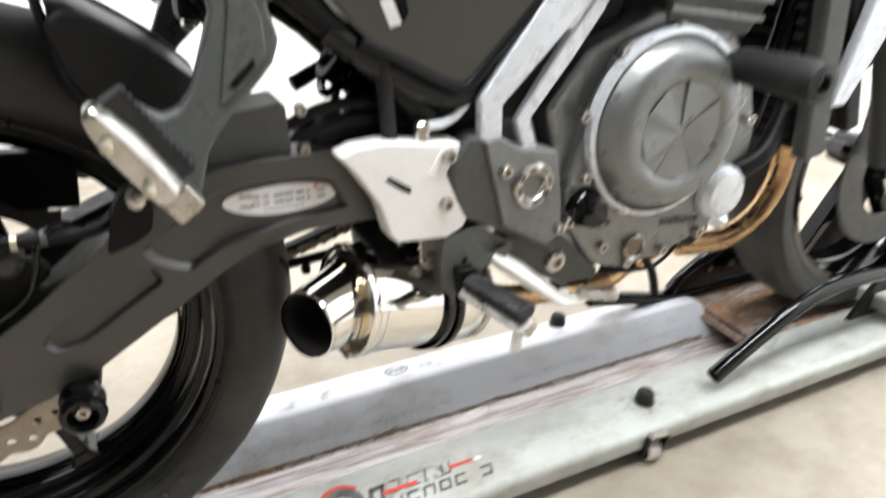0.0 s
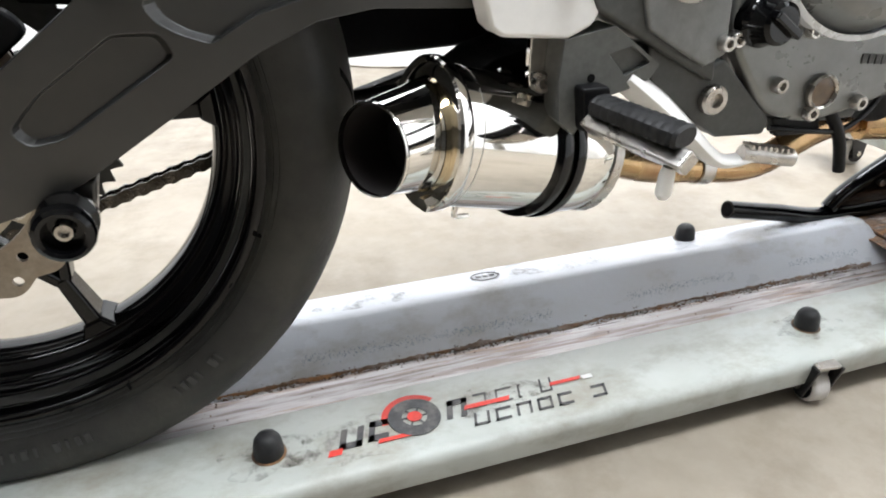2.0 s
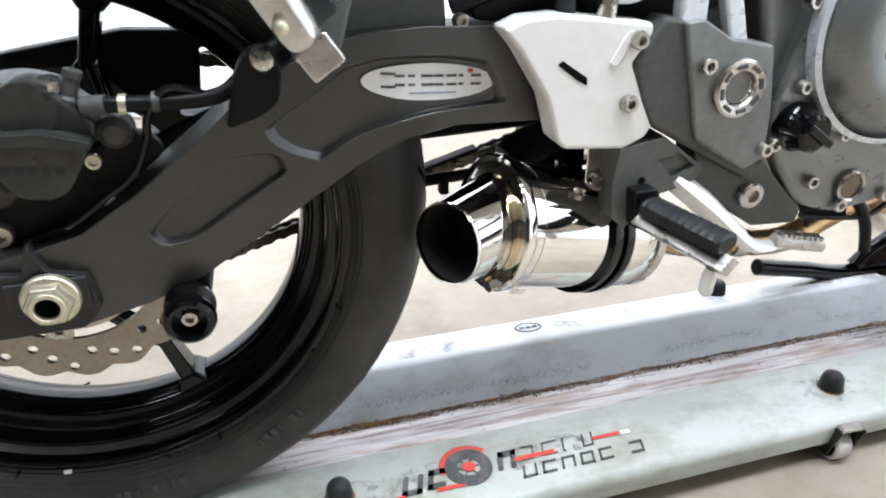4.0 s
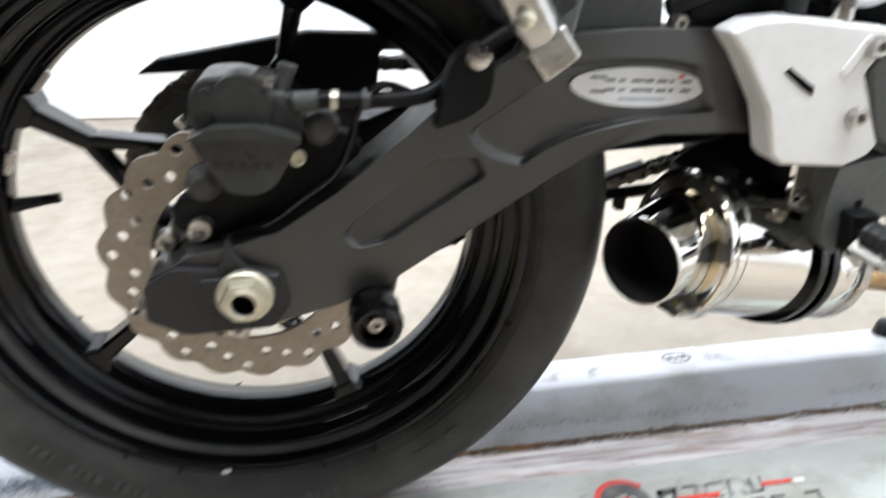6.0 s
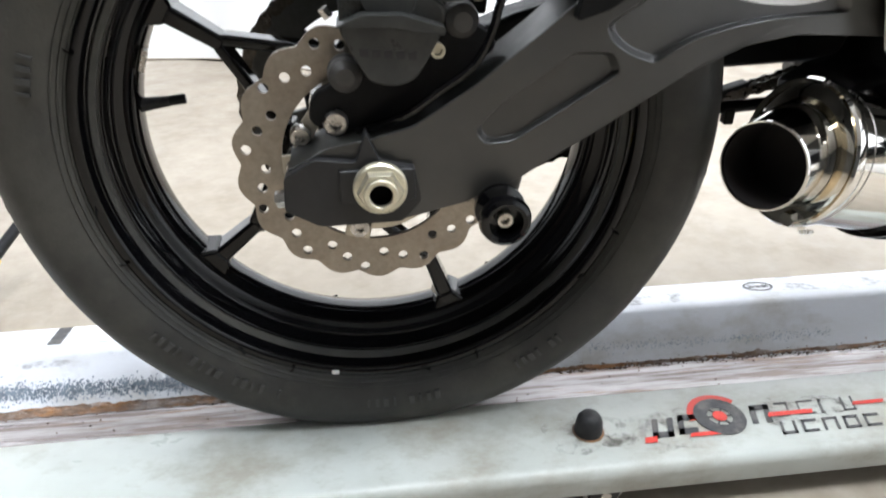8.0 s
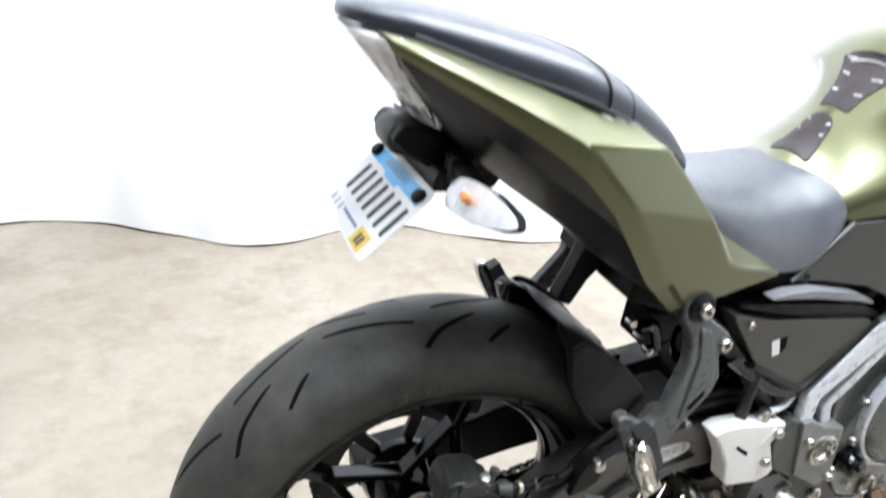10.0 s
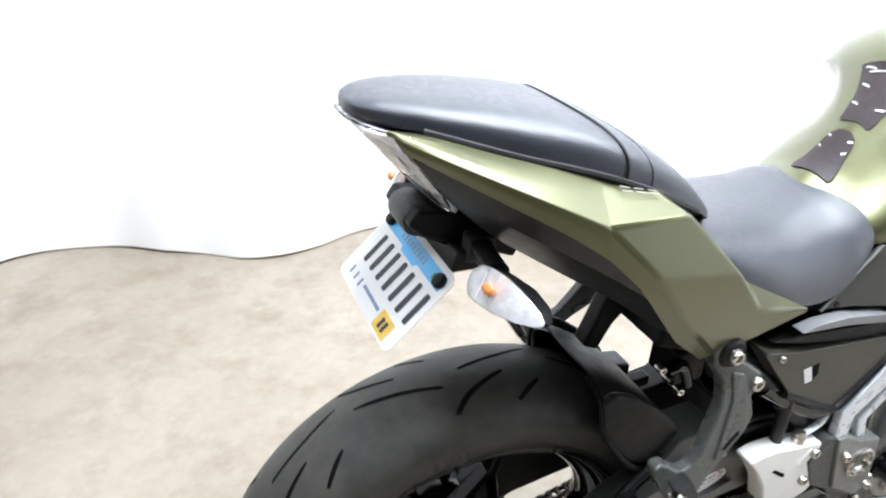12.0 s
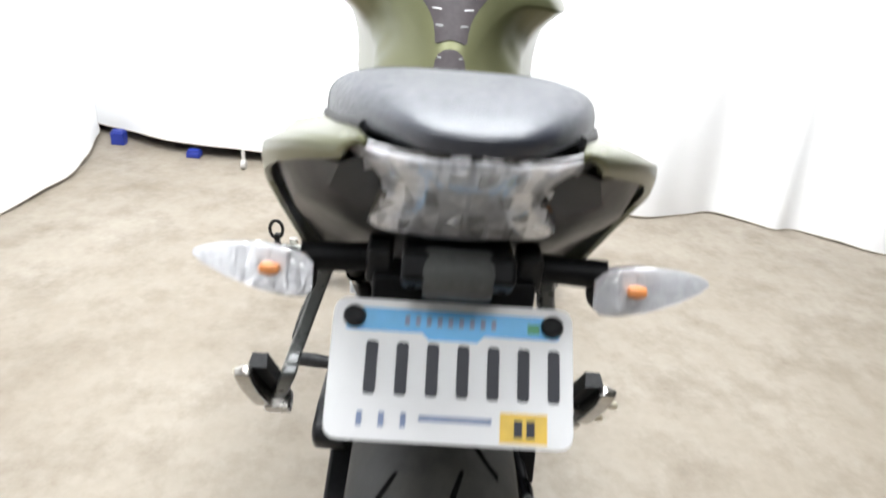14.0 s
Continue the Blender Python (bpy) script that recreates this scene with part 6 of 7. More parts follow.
for c in ((0.2, -0.1, 0.715), (0.245, -0.092, 0.665), (0.222, -0.095, 0.69)):
    bolt("clip_bolt", c, 0.0055, bike, M_CHROME)

# rear hugger: it hugs the tyre, with a tongue on its far side
def hugger_grid(a0, a1, w0, w1, count):
    g = []
    for k in range(count):
        t = k / (count - 1)
        row = []
        for j in range(17):
            u = w0 + (w1 - w0) * j / 16
            a = radians(a0 + (a1 - a0) * t - 3 * (1 - t) * abs(u) ** 2)
            r = 0.352 - 0.004 * t - 0.026 * abs(u) ** 5
            row.append((math.cos(a) * r, 0.094 * u, ZA + math.sin(a) * r))
        g.append(row)
    return g


hug = part("rear_hugger", sheet(hugger_grid(68, 22, -1, 1, 16)), M_HUG, bike, "matt black rear mudguard", solid=0.003, bevel=0.001)
part("hugger_tongue", sheet(hugger_grid(72, 66, 0.4, 0.9, 6)), M_HUG, hug, solid=0.004)
for s in (-1, 1):
    part("hugger_skirt", prism(rounded([(0.133, 0.672), (0.139, 0.63), (0.16, 0.595), (0.188, 0.56), (0.235, 0.54), (0.268, 0.575), (0.262, 0.6), (0.225, 0.638), (0.18, 0.67), (0.15, 0.682)], 0.008), s * 0.095, s * 0.082), M_HUG, hug, bevel=0.006, seg=3)
    part("hugger_edge", tube([(0.13, s * 0.06, 0.69), (0.135, s * 0.086, 0.67), (0.14, s * 0.096, 0.63), (0.16, s * 0.097, 0.596), (0.188, s * 0.097, 0.561), (0.222, s * 0.097, 0.535)], 0.0045, 8), M_BLACK, hug)
part("guard_cover", prism(rounded([(0.142, 0.54), (0.15, 0.556), (0.2, 0.56), (0.34, 0.54), (0.34, 0.515), (0.2, 0.508), (0.16, 0.51)], 0.008), 0.1, 0.145), M_HUG, bike, "matt black chain cover beside the tyre", bevel=0.008, seg=3)
part("mudguard_brace", prism([(0.15, 0.698), (0.172, 0.688), (0.19, 0.725), (0.22, 0.76), (0.205, 0.79), (0.18, 0.785), (0.164, 0.735)], -0.016, 0.012), M_BLACK, bike, bevel=0.005)

# tail: black undertray and olive panels
ut = []
for xt, zt, wt, xb, zb, wb in smooth_rows([(-0.112, 1.0, 0.08, -0.075, 0.955, 0.07), (-0.05, 0.982, 0.126, -0.026, 0.912, 0.076), (0.04, 0.94, 0.152, 0.056, 0.858, 0.08), (0.12, 0.885, 0.156, 0.13, 0.812, 0.084), (0.19, 0.812, 0.142, 0.19, 0.768, 0.088), (0.24, 0.775, 0.122, 0.235, 0.745, 0.09)], 24):
    xm, zm, wm = (xt + xb) / 2, (zt + zb) / 2, wt * 0.65 + wb * 0.35 + 0.012
    ut.append([(xt, wt, zt), (xt, wt * 0.6, zt + 0.012), (xt, -wt * 0.6, zt + 0.012), (xt, -wt, zt), (xm, -wm, zm), (xb, -wb, zb), (xb, 0, zb - 0.006), (xb, wb, zb), (xm, wm, zm)])
part("undertail", loft(ut), M_UNDER, bike, "black plastic undertail")
TAIL = [(-0.13, 0.062, 1.022, -0.127, 0.073, 1.017, -0.12, 0.078, 1.006),
        (-0.09, 0.073, 1.0165, -0.085, 0.112, 1.004, -0.079, 0.112, 0.988),
        (-0.04, 0.088, 1.004, -0.04, 0.138, 0.988, -0.036, 0.138, 0.968),
        (0.015, 0.102, 0.9905, 0.006, 0.154, 0.969, 0.01, 0.155, 0.944),
        (0.06, 0.109, 0.978, 0.045, 0.162, 0.951, 0.05, 0.162, 0.918)]
BLADE = [(0.045, 0.162, 0.951), (0.14, 0.155, 0.948), (0.222, 0.157, 0.873), (0.275, 0.15, 0.812), (0.29, 0.141, 0.768), (0.234, 0.14, 0.755), (0.179, 0.156, 0.808), (0.108, 0.169, 0.892),
         (0.06, 0.109, 0.978), (0.125, 0.114, 0.961), (0.2, 0.12, 0.905), (0.245, 0.142, 0.852), (0.366, 0.143, 0.792), (0.05, 0.162, 0.918), (0.092, 0.162, 0.88), (0.164, 0.149, 0.794), (0.224, 0.132, 0.745)]
BLADE_FACES = [(0, 7, 2, 1), (7, 6, 3, 2), (6, 5, 4, 3), (0, 1, 9, 8), (1, 2, 11, 10), (1, 10, 9), (2, 3, 11), (3, 4, 12), (3, 12, 11), (0, 13, 14, 7), (7, 14, 15, 6), (6, 15, 16, 5)]
for s in (-1, 1):
    tail_grid = []
    for r in smooth_rows([list(q) for q in TAIL], 18):
        i_, c_, l_ = Vector(r[0:3]), Vector(r[3:6]), Vector(r[6:9])
        row = [i_, i_.lerp(c_, 0.35) + Vector((0, 0, 0.0025)), i_.lerp(c_, 0.75) + Vector((0, 0, 0.0025)), c_, c_.lerp(l_, 0.45) + Vector((0, 0.0015, 0)), l_]
        tail_grid.append([(q.x, s * q.y, q.z) for q in (row if s < 0 else row[::-1])])
    tp = part("tail_panel", sheet(tail_grid), M_OLIVE, bike, "olive green metallic tail panel", solid=0.005, early=0.004)
    part("side_blade", faces([(x, s * y, z) for x, y, z in BLADE], BLADE_FACES if s < 0 else [tuple(reversed(f)) for f in BLADE_FACES]), M_OLIVE, tp, solid=0.005, early=0.004)
    for i in range(3):
        def on_panel(u, v):
            top = Vector((0.06 + 0.065 * u, 0.109 + 0.005 * u, 0.978 - 0.017 * u))
            low = Vector((0.045 + 0.092 * u, 0.16 + 0.003 * u, 0.952 + 0.001 * u))
            p = top.lerp(low, v) + Vector((0, 0.0008, 0.0016))
            return (p.x, s * p.y, p.z)
        u0 = 0.3 + i * 0.22
        for v0, v1 in ((0.16, 0.2), (0.26, 0.3)):
            part("panel_mark", faces([on_panel(u0, v0), on_panel(u0 + 0.16, v0), on_panel(u0 + 0.16, v1), on_panel(u0, v1)], [(0, 1, 2, 3)]), M_MARK, tp, "pale model mark as a plain bar")

# seats
SEAT = [(-0.154, 0.012, 1.034, 1.029), (-0.148, 0.03, 1.038, 1.028), (-0.128, 0.05, 1.042, 1.025), (-0.085, 0.072, 1.042, 1.017), (-0.02, 0.093, 1.036, 1.0), (0.06, 0.111, 1.022, 0.981), (0.12, 0.115, 1.0, 0.96), (0.175, 0.111, 0.966, 0.934), (0.213, 0.1, 0.93, 0.912), (0.234, 0.08, 0.906, 0.898)]
SROWS = smooth_rows(SEAT, 60)


def seat_at(x, u, lift=0.0):
    xs = [r[0] for r in SROWS]
    w, zt, zb = (float(np.interp(x, xs, [r[i] for r in SROWS])) for i in (1, 2, 3))
    return (x, (w + lift) * u, zb + (zt - zb + lift) * max(0.0, 1 - abs(u) ** 3.6) ** (1 / 3.6))


pil = part("pillion_seat", cushion(SEAT, 3.6, 32, 50), M_SEAT, bike, "black vinyl pillion seat")
us = [math.cos(math.pi * k / 40) for k in range(41)]
part("seat_strap", tube([seat_at(0.074 + 0.016 * abs(u) ** 3, u, 0.0004) for u in us], 0.0018, 8, 1), M_SEAM, pil, "black seam cord across the seat")
part("seat_seam", tube([seat_at(0.108 + 0.012 * abs(u) ** 3, u, 0.0) for u in us], 0.0009, 6, 1), M_SEAT, pil)
# black tubes stand in for the shaded gap along the seat's lower edge
for s in (-1, 1):
    edge = [(r[0], s * (r[1] + 0.0005), r[3] - 0.0005) for r in SROWS if -0.1 < r[0] < 0.2][::3]
    part("seat_gap_shade", tube(edge, 0.0038, 8, 2), M_SEAM, pil)
part("seat_base", cushion([(x, w * 0.97, zb + 0.003, zb - 0.012) for x, w, zt, zb in SEAT[3:-2]], 4.0), M_BLACK, pil)
part("rider_seat", cushion([(0.17, 0.115, 0.922, 0.885), (0.23, 0.13, 0.9, 0.856), (0.3, 0.134, 0.883, 0.82), (0.36, 0.13, 0.878, 0.79), (0.42, 0.123, 0.882, 0.783), (0.455, 0.119, 0.887, 0.8), (0.482, 0.112, 0.886, 0.822), (0.5, 0.1, 0.878, 0.838)], 3.0), M_SEAT, bike, "black vinyl rider seat")

# fuel tank: half sections of spine, shoulder crease, knee scoop and lower edge
TK = [(0.452, 0.884, 0.03, 0.88, 0.08, 0.864, 0.1, 0.836),
      (0.488, 0.91, 0.03, 0.902, 0.09, 0.872, 0.106, 0.838),
      (0.52, 0.952, 0.033, 0.938, 0.096, 0.886, 0.11, 0.84),
      (0.55, 0.99, 0.05, 0.968, 0.102, 0.9, 0.116, 0.842),
      (0.58, 1.028, 0.078, 0.993, 0.106, 0.91, 0.122, 0.845),
      (0.605, 1.052, 0.11, 1.008, 0.112, 0.92, 0.128, 0.848),
      (0.63, 1.066, 0.148, 1.004, 0.118, 0.925, 0.134, 0.85),
      (0.658, 1.074, 0.176, 0.997, 0.127, 0.93, 0.14, 0.853),
      (0.73, 1.086, 0.197, 0.992, 0.15, 0.935, 0.152, 0.856),
      (0.82, 1.092, 0.205, 0.99, 0.172, 0.94, 0.165, 0.85),
      (0.92, 1.066, 0.175, 0.98, 0.165, 0.93, 0.155, 0.84),
      (1.0, 1.02, 0.12, 0.94, 0.12, 0.9, 0.11, 0.84)]
rows = smooth_rows([list(r) for r in TK], 64)
tk = []


def crown(x):
    """How flat the tank's upper face is across."""
    return 1.7 + 1.5 * min(1.0, max(0.0, (x - 0.54) / 0.09))


def tank_top(x, y):
    """Height of the tank's upper face."""
    xs = [r[0] for r in rows]
    z0, y1, z1 = (float(np.interp(x, xs, [r[i] for r in rows])) for i in (1, 2, 3))
    u = min(1.0, abs(y) / y1)
    return z0 + (z1 - z0) * u ** crown(x)


for x, z0, y1, z1, y2, z2, y3, z3 in rows:
    half = [(y1 * u, z0 + (z1 - z0) * u ** crown(x)) for u in (0, 0.2, 0.4, 0.55, 0.7, 0.84, 0.95)] + [(y1, z1)]
    for u in (0.1, 0.2, 0.3, 0.4, 0.5, 0.6, 0.7, 0.8, 0.9, 1.0):
        a, b2, c2 = (1 - u) ** 2, 2 * u * (1 - u), u * u
        ym, zm = 2 * y2 - (y1 + y3) / 2, 2 * z2 - (z1 + z3) / 2
        swell = 0.013 * math.exp(-((x - 0.55) / 0.06) ** 2) * math.exp(-((u - 0.55) / 0.22) ** 2) - 0.012 * math.exp(-((x - 0.61) / 0.05) ** 2) * math.exp(-((u - 0.22) / 0.13) ** 2)
        half.append((a * y1 + b2 * ym + c2 * y3 + swell, a * z1 + b2 * zm + c2 * z3))
    tk.append([(x, y, z) for y, z in half] + [(x, -y, z) for y, z in half[::-1][:-1]])
tank = part("fuel_tank", loft(tk), M_OLIVE, bike, "olive green metallic fuel tank", bevel=0.005, seg=4)


def pad(stations, name, material, lift, dent=0.0):
    """A sticker on the tank: stations of x and half width."""
    g = [[(x - dent * (1 - abs(u)) * (i == len(stations) - 1), w * u, tank_top(x, w * u) + lift) for u in (-1, -0.75, -0.5, -0.25, 0, 0.25, 0.5, 0.75, 1)] for i, (x, w) in enumerate(stations)]
    return part(name, sheet(g), material, tank, solid=-0.0008, flip=False)


pad([(0.527, 0.02), (0.53, 0.024), (0.539, 0.025), (0.549, 0.028), (0.558, 0.033), (0.568, 0.041), (0.578, 0.05), (0.584, 0.057)], "tank_pad", M_PADDARK, 0.0026, 0.007)
pad([(0.474, 0.03), (0.48, 0.032), (0.491, 0.028), (0.502, 0.024), (0.511, 0.022), (0.516, 0.018), (0.518, 0.01)], "tank_pad", M_PADDARK, 0.0026)
PL = [(0.5725, 0.034, 0.5725, -0.034)]
for s in (-1, 1):
    PL += [(x0, s * y0, x1, s * y1) for x0, y0, x1, y1 in ((0.5788, 0.046, 0.5748, 0.028), (0.5616, 0.031, 0.5577, 0.017), (0.5446, 0.024, 0.5412, 0.013), (0.5125, 0.019, 0.5105, 0.013), (0.503, 0.021, 0.5007, 0.016))]
for x0, y0, x1, y1 in PL:
    g = []
    for k in range(7):
        t = k / 6
        x, y, w = x0 + (x1 - x0) * t, y0 + (y1 - y0) * t, 0.0008
        g.append([(x - w, y, tank_top(x - w, y) + 0.0042), (x + w, y, tank_top(x + w, y) + 0.0042)])
    part("pad_line", sheet(g), M_PADLINE, tank, solid=0.0006)
part("tank_cap", lathe([(0.04, 0), (0.04, 0.006), (0.036, 0.009), (0.03, 0.008), (0, 0.009)], (0.82, 0, 1.09), (0, 0, 1), 36), M_GREYD, tank)

# handlebar, grips, levers and mirrors
bar = part("handlebar", tube([(0.9, 0.36, 1.116), (0.94, 0.25, 1.125), (0.98, 0.12, 1.12), (1.0, 0, 1.11), (0.98, -0.12, 1.12), (0.94, -0.25, 1.125), (0.9, -0.36, 1.116)], 0.011, 14), M_GLOSS, bike, "black handlebar with rubber grips")
for s in (-1, 1):
    part("grip", tube([(0.94, s * 0.25, 1.125), (0.9, s * 0.36, 1.116)], 0.0165, 16, 1), M_RUBBER, bar)
    part("bar_end", tube([(0.9, s * 0.36, 1.116), (0.892, s * 0.386, 1.114)], [0.013, 0.017, 0.012], 16, 3), M_BLACK, bar)
    part("lever", tube([(0.99, s * 0.22, 1.11), (0.98, s * 0.28, 1.105), (0.95, s * 0.37, 1.095)], [0.008, 0.007, 0.006], 10), M_BLACK, bar)
    part("switch_box", box((0.955, s * 0.21, 1.125), (0.05, 0.06, 0.045), Matrix.Rotation(radians(-26 * s), 4, "Z")), M_BLACK, bar, bevel=0.006)
    part("front_indicator", tube([(1.06, s * 0.13, 1.03), (1.055, s * 0.2, 1.045), (1.05, s * 0.25, 1.04), (1.045, s * 0.29, 1.03)], [0.008, 0.012, 0.016, 0.01, 0.004], 12), M_BLACK, bar)
    part("fork_leg", tube([(1.06, s * 0.1, 1.05), (1.3, s * 0.1, 0.4)], [0.025, 0.027], 20, 1), M_GREYD, bike)
part("front_tyre", lathe([(0.236, 0.045), (0.256, 0.058), (0.275, 0.06), (0.29, 0.048), (0.297, 0.025), (0.299, 0), (0.297, -0.025), (0.29, -0.048), (0.275, -0.06), (0.256, -0.058), (0.236, -0.045)], (1.41, 0, 0.365), (0, 1, 0), 80, True), M_TYRE, bike)
frim = part("front_rim", lathe([(0.24, 0.05), (0.222, 0.045), (0.21, 0.02), (0.205, 0), (0.21, -0.02), (0.222, -0.045), (0.24, -0.05)], (1.41, 0, 0.365), (0, 1, 0), 80, True), M_GLOSS, bike)
for k in range(5):
    a = radians(72 * k + 20)
    part("front_spoke", box((1.41 + math.cos(a) * 0.12, 0, 0.365 + math.sin(a) * 0.12), (0.2, 0.03, 0.022), Matrix.Rotation(-a, 4, "Y")), M_GLOSS, frim, bevel=0.003)
part("front_hub", lathe([(0, -0.06), (0.03, -0.06), (0.035, 0), (0.03, 0.06), (0, 0.06)], (1.41, 0, 0.365), (0, 1, 0), 30), M_GLOSS, frim)

part("front_disc", lathe([(0.095, -0.0025), (0.15, -0.0025), (0.15, 0.0025), (0.095, 0.0025)], (1.41, -0.062, 0.365), (0, 1, 0), 48, True), M_GREYD, frim, "dark front brake disc")

# radiator behind the front wheel
rad = part("radiator", box((1.0, 0, 0.61), (0.035, 0.29, 0.28), Matrix.Rotation(radians(-8), 4, "Y")), M_BLACK, bike, "black radiator with fine fins", bevel=0.004)
for s in (-1, 1):
    part("side_tank", box((1.0, s * 0.155, 0.61), (0.042, 0.024, 0.3), Matrix.Rotation(radians(-8), 4, "Y")), M_GREYD, rad, bevel=0.006, seg=3)
for k in range(14):
    zf = 0.49 + 0.0185 * k
    part("fin_row", box((0.981 + (zf - 0.61) * -0.14, 0, zf), (0.003, 0.27, 0.004)), M_GREYD, rad)

# tail light
tl, back = [], []
for k in range(13):
    t = k / 12
    w = float(np.interp(t, (0, 0.1, 0.3, 0.5, 0.75, 0.92, 1), (0.08, 0.078, 0.062, 0.057, 0.063, 0.066, 0.06)))
    deep = 0.046 - 0.036 * t
    row = []
    for j in range(17):
        u = -1 + j / 8
        row.append((-0.159 + 0.083 * t + deep * abs(u) ** 2.2, w * u, 1.024 - 0.088 * t - 0.006 * abs(u) * (1 - t)))
    tl.append(row)
    back.append([(x + 0.01, y * 0.95, z - 0.001) for x, y, z in row])
refl = part("tail_lamp", sheet(back), M_REFL, bike, "clear tail lamp with a silver reflector", solid=0.004)
rnd = random.Random(31)
for i in range(4):
    for j in range(8):
        p = Vector(back[2 + i * 3 - (i == 3)][1 + 2 * j]) + Vector((-0.0026, 0, -0.0022))
        turn = Matrix.Rotation(radians(-43 + rnd.uniform(-9, 9)), 4, "Y") @ Matrix.Rotation(radians(rnd.uniform(-18, 18)), 4, "Z")
        part("lamp_cell", box(p, (0.0022, 0.0115, 0.021), turn), M_REFLD if (i * 3 + j * 5) % 7 == 0 else (M_REFL2 if (i + j) % 3 == 0 else M_REFL), refl, bevel=0.001)
for yy in (-0.032, 0.006):
    part("lamp_chip", box(Vector((-0.091, yy, 0.965)), (0.003, 0.018, 0.012), Matrix.Rotation(radians(-45), 4, "Y")), M_REFLB, refl, bevel=0.001)
lens = part("lamp_lens", sheet(tl), M_LENS, refl, "clear lamp lens", solid=0.0025, flip=False)
lens.visible_shadow = False

# plate bracket, plate lamp and number plate
pb = part("plate_bracket", prism([(-0.1, 0.915), (-0.09, 0.93), (-0.05, 0.925), (0.03, 0.88), (0.02, 0.862), (-0.04, 0.885), (-0.085, 0.9)], -0.04, 0.04), M_BLACK, bike, "black plate bracket", bevel=0.004)
part("plate_lamp", lathe([(0, -0.024), (0.017, -0.024), (0.0185, -0.02), (0.0185, 0.02), (0.017, 0.024), (0, 0.024)], (-0.083, 0, 0.912), (0, 1, 0), 28), M_GREYD, pb)
part("lamp_screw", lathe([(0, 0), (0.005, 0), (0.005, 0.001), (0, 0.001)], (-0.08, -0.0242, 0.909), (0, -1, 0), 14), M_RECESS_SHADE, pb)
part("bracket_plate", prism([(-0.062, 0.868), (-0.055, 0.892), (-0.02, 0.89), (-0.03, 0.868)], -0.062, 0.062), M_BLACK, pb, bevel=0.003)
for yy in (-0.032, 0.032):
    part("bracket_ridge", prism([(-0.09, 0.902), (-0.084, 0.928), (-0.05, 0.925), (-0.055, 0.885)], yy - 0.003, yy + 0.003), M_BLACK, pb, bevel=0.001)
for yy in (-0.016, 0.016):
    part("bracket_plug", lathe([(0, 0), (0.009, 0), (0.009, 0.0012), (0.004, 0.0016), (0, 0.001)], (-0.0962, yy, 0.92), (-0.8, 0, 0.5), 18), M_GREYD, pb)

PU, PN = Vector((0.712, 0, 0.702)), Vector((-0.702, 0, 0.712))
PC = Vector((-0.102, -0.001, 0.8415))


def on_plate(u, v, lift=0.0):
    return PC + Vector((0, -u, 0)) + PU * v + PN * lift


def plate_poly(pts, lift, thick, bm=None):
    bm = bm or bmesh.new()
    a = [bm.verts.new(on_plate(u, v, lift)) for u, v in pts]
    b = [bm.verts.new(on_plate(u, v, lift + thick)) for u, v in pts]
    bm.faces.new(a)
    bm.faces.new(b[::-1])
    for i in range(len(pts)):
        j = (i + 1) % len(pts)
        bm.faces.new((a[j], a[i], b[i], b[j]))
    return bm


def rect(u0, v0, u1, v1):
    return [(u0, v0), (u1, v0), (u1, v1), (u0, v1)]


plate = part("number_plate", plate_poly(rounded(rect(-0.089, -0.051, 0.089, 0.051), 0.012), 0, 0.0012), M_PLATE, bike, "white and blue number plate, bars for the number", bevel=0.0004)
part("plate_band", plate_poly(rounded([(-0.079, 0.027), (0.079, 0.027), (0.079, 0.044), (-0.079, 0.044)], 0.003), 0.0014, 0.0003), M_BLUE, plate)
part("plate_band", plate_poly([(-0.018, 0.022), (0.018, 0.022), (0.024, 0.028), (-0.024, 0.028)], 0.0014, 0.0003), M_BLUE, plate)
for i in range(7):
    u = -0.063 + i * 0.0222
    part("number_bar", plate_poly(rounded(rect(u, -0.019, u + 0.0088, 0.0195), 0.003), 0.0014, 0.0004), M_INK, plate)
for i in range(9):
    part("faint_bar", plate_poly(rect(-0.036 + i * 0.008, 0.032, -0.0325 + i * 0.008, 0.0395), 0.0019, 0.0002), M_INKB, plate)
for i in range(3):
    part("faint_bar", plate_poly(rect(-0.066 + i * 0.0155, -0.041, -0.062 + i * 0.0155, -0.031), 0.0014, 0.0003), M_INKB, plate)
part("faint_bar", plate_poly(rect(-0.022, -0.036, 0.03, -0.032), 0.0014, 0.0003), M_INKB, plate)
stk = part("plate_sticker", plate_poly(rect(0.036, -0.048, 0.07, -0.027), 0.0014, 0.0003), M_STICK, plate, "orange-yellow date sticker")
part("plate_green_mark", plate_poly(rect(0.055, 0.031, 0.064, 0.038), 0.0019, 0.0002), M_GREEN, plate)
part("sticker_bar", plate_poly(rect(0.046, -0.044, 0.052, -0.032), 0.0018, 0.0002, plate_poly(rect(0.055, -0.044, 0.061, -0.032), 0.0018, 0.0002)), M_INK, stk)
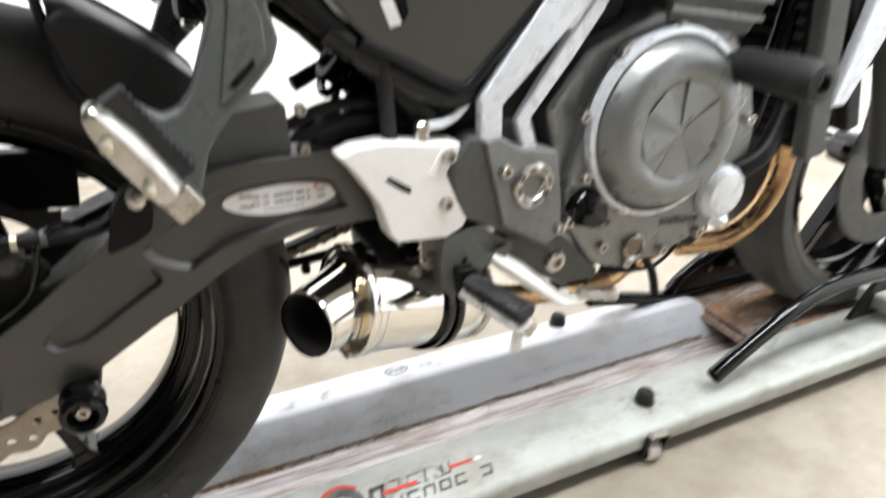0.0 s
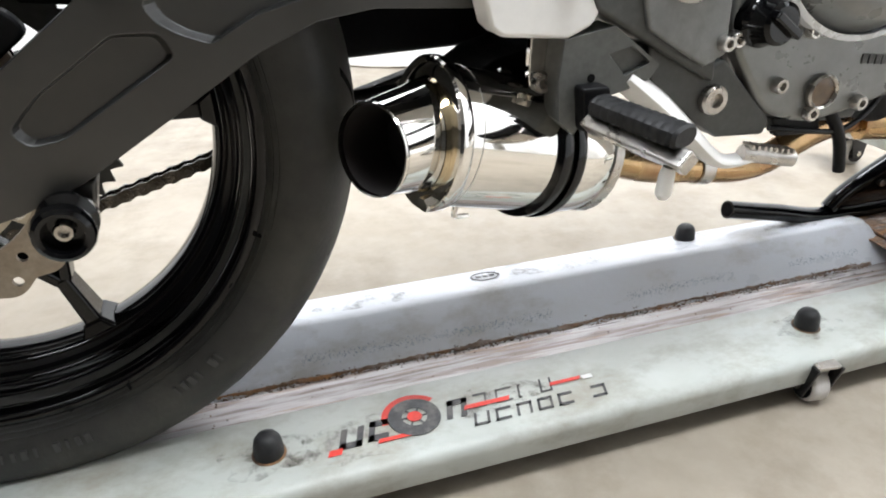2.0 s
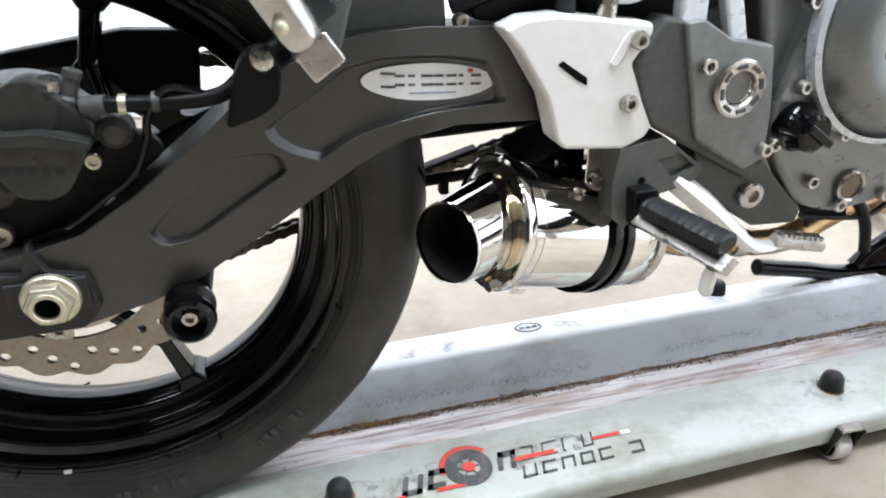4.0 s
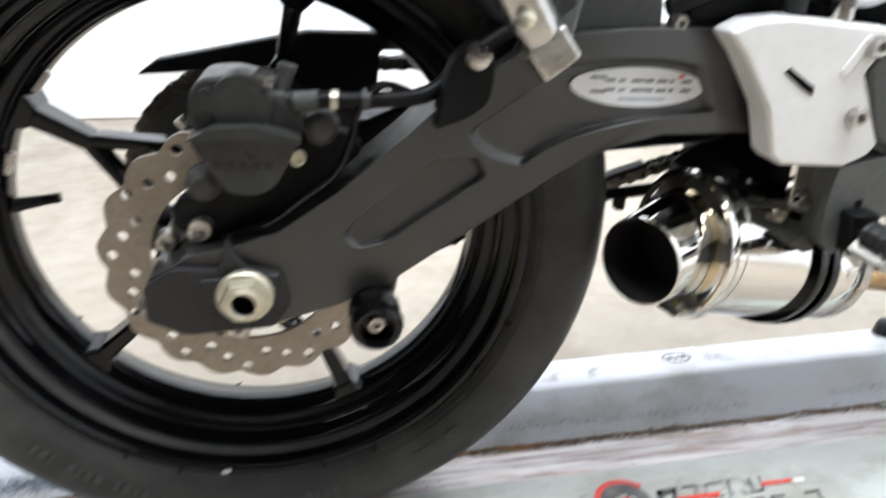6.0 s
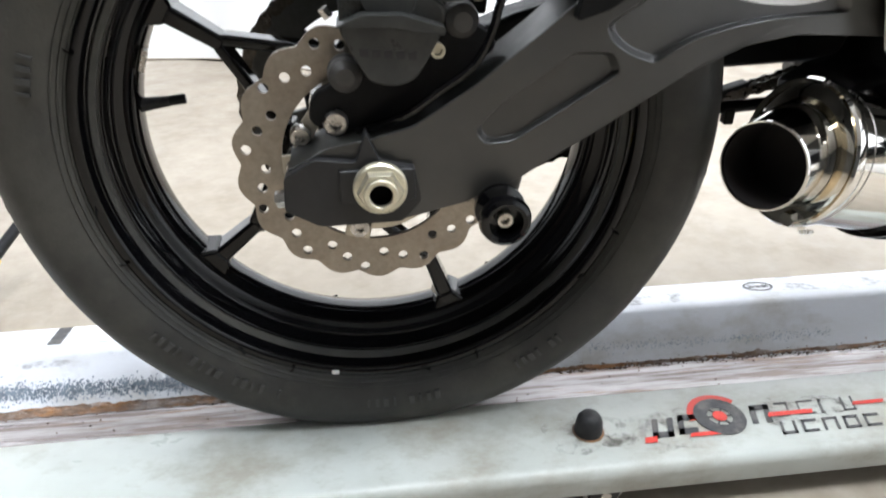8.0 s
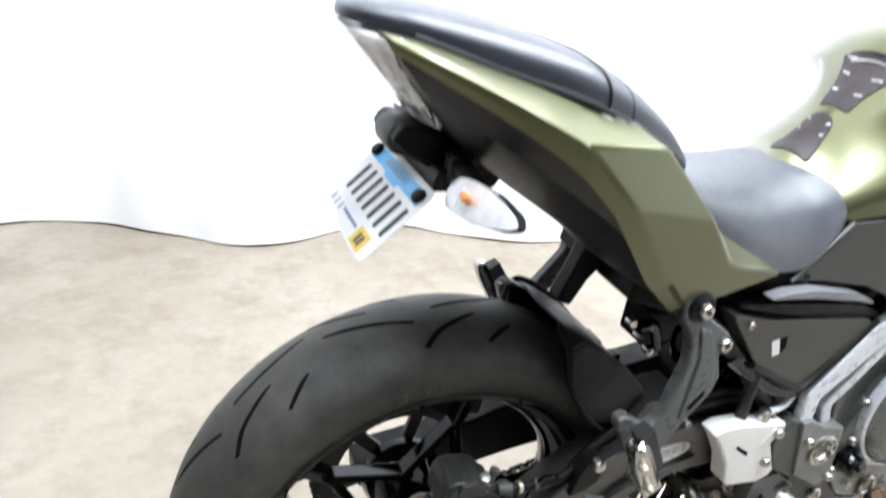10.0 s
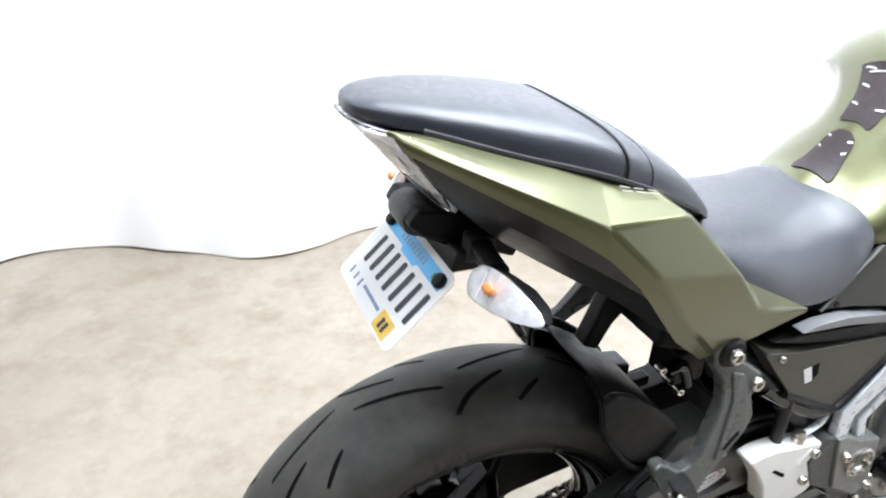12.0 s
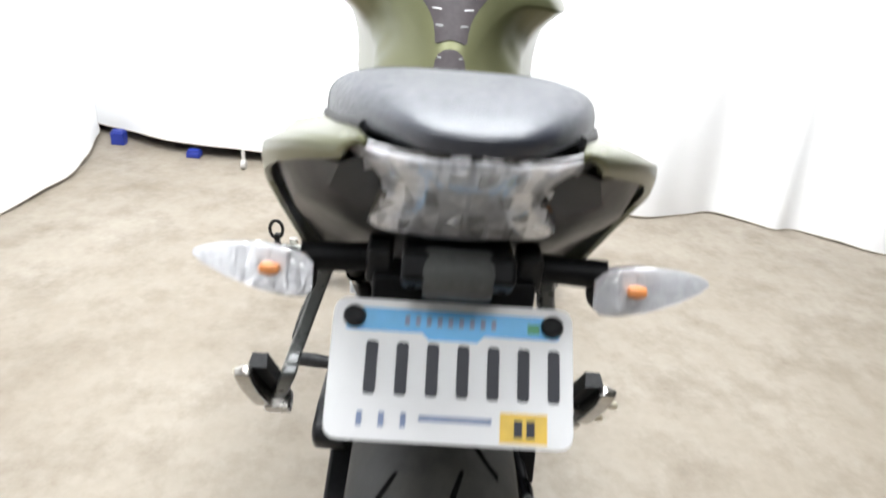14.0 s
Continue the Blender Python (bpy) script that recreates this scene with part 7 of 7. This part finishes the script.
for u in (-0.073, 0.073):
    part("plate_bolt", lathe([(0, 0), (0.0075, 0), (0.0085, 0.003), (0.007, 0.007), (0.0035, 0.008), (0, 0.008)], on_plate(u, 0.0365, 0.0014), PN, 18), M_BLACK, plate)

# indicators
FN, FF = Vector((-0.93, 0, 0.37)), Vector((0.37, 0, 0.93))
for s in (-1, 1):
    stalk = part("indicator", tube([(-0.03, s * 0.05, 0.894), (-0.035, s * 0.085, 0.895), (-0.04, s * 0.118, 0.896)], [0.0125, 0.0115, 0.012], 14), M_BLACK, bike, "clear-lens indicator on a black stalk")
    part("stalk_boot", box((-0.032, s * 0.058, 0.894), (0.03, 0.02, 0.03)), M_RUBBER, stalk, bevel=0.004)

    def pod(rear, front, grow):
        """A pointed shell along y; rear and front are its depths either side of the lens's edge."""
        rings_ = []
        for t, h in ((0.0, 0.55), (0.07, 0.88), (0.2, 1.0), (0.45, 0.97), (0.72, 0.7), (0.92, 0.36), (1.0, 0.1)):
            c = Vector((-0.057 + 0.02 * t, s * (0.106 + 0.095 * t), 0.888 + 0.004 * t))
            rr = []
            for k in range(18):
                a = 2 * math.pi * k / 18
                q = math.sin(a)
                q = math.copysign(abs(q) ** 0.7, q)
                rr.append(c + FF * 0.019 * h * grow * math.cos(a) + FN * q * (rear if q > 0 else front) * min(1.0, h * 1.1))
            rings_.append(rr)
        return loft(rings_)

    part("housing", pod(0.0006, 0.04, 0.98), M_BLACK, stalk)
    part("reflector", pod(0.003, 0.001, 0.88), M_REFL2, stalk)
    for k in range(5):
        part("lens_rib", box(Vector((-0.0515 + 0.004 * k, s * (0.125 + 0.014 * k), 0.891)) + FN * 0.004, (0.0025, 0.002, 0.028 - 0.004 * k), Matrix.Rotation(radians(22), 4, "Y")), M_REFL2, stalk)
    ln = part("indicator_lens", pod(0.011, 0.0004, 1.0), M_LENS, stalk, "clear indicator lens")
    ln.visible_shadow = False
    part("bulb", lathe([(0, -0.009), (0.004, -0.0065), (0.0052, 0), (0.004, 0.0065), (0, 0.009)], Vector((-0.0525, s * 0.138, 0.891)) + FN * 0.0065, (0, s, 0), 18), M_AMBER, stalk)
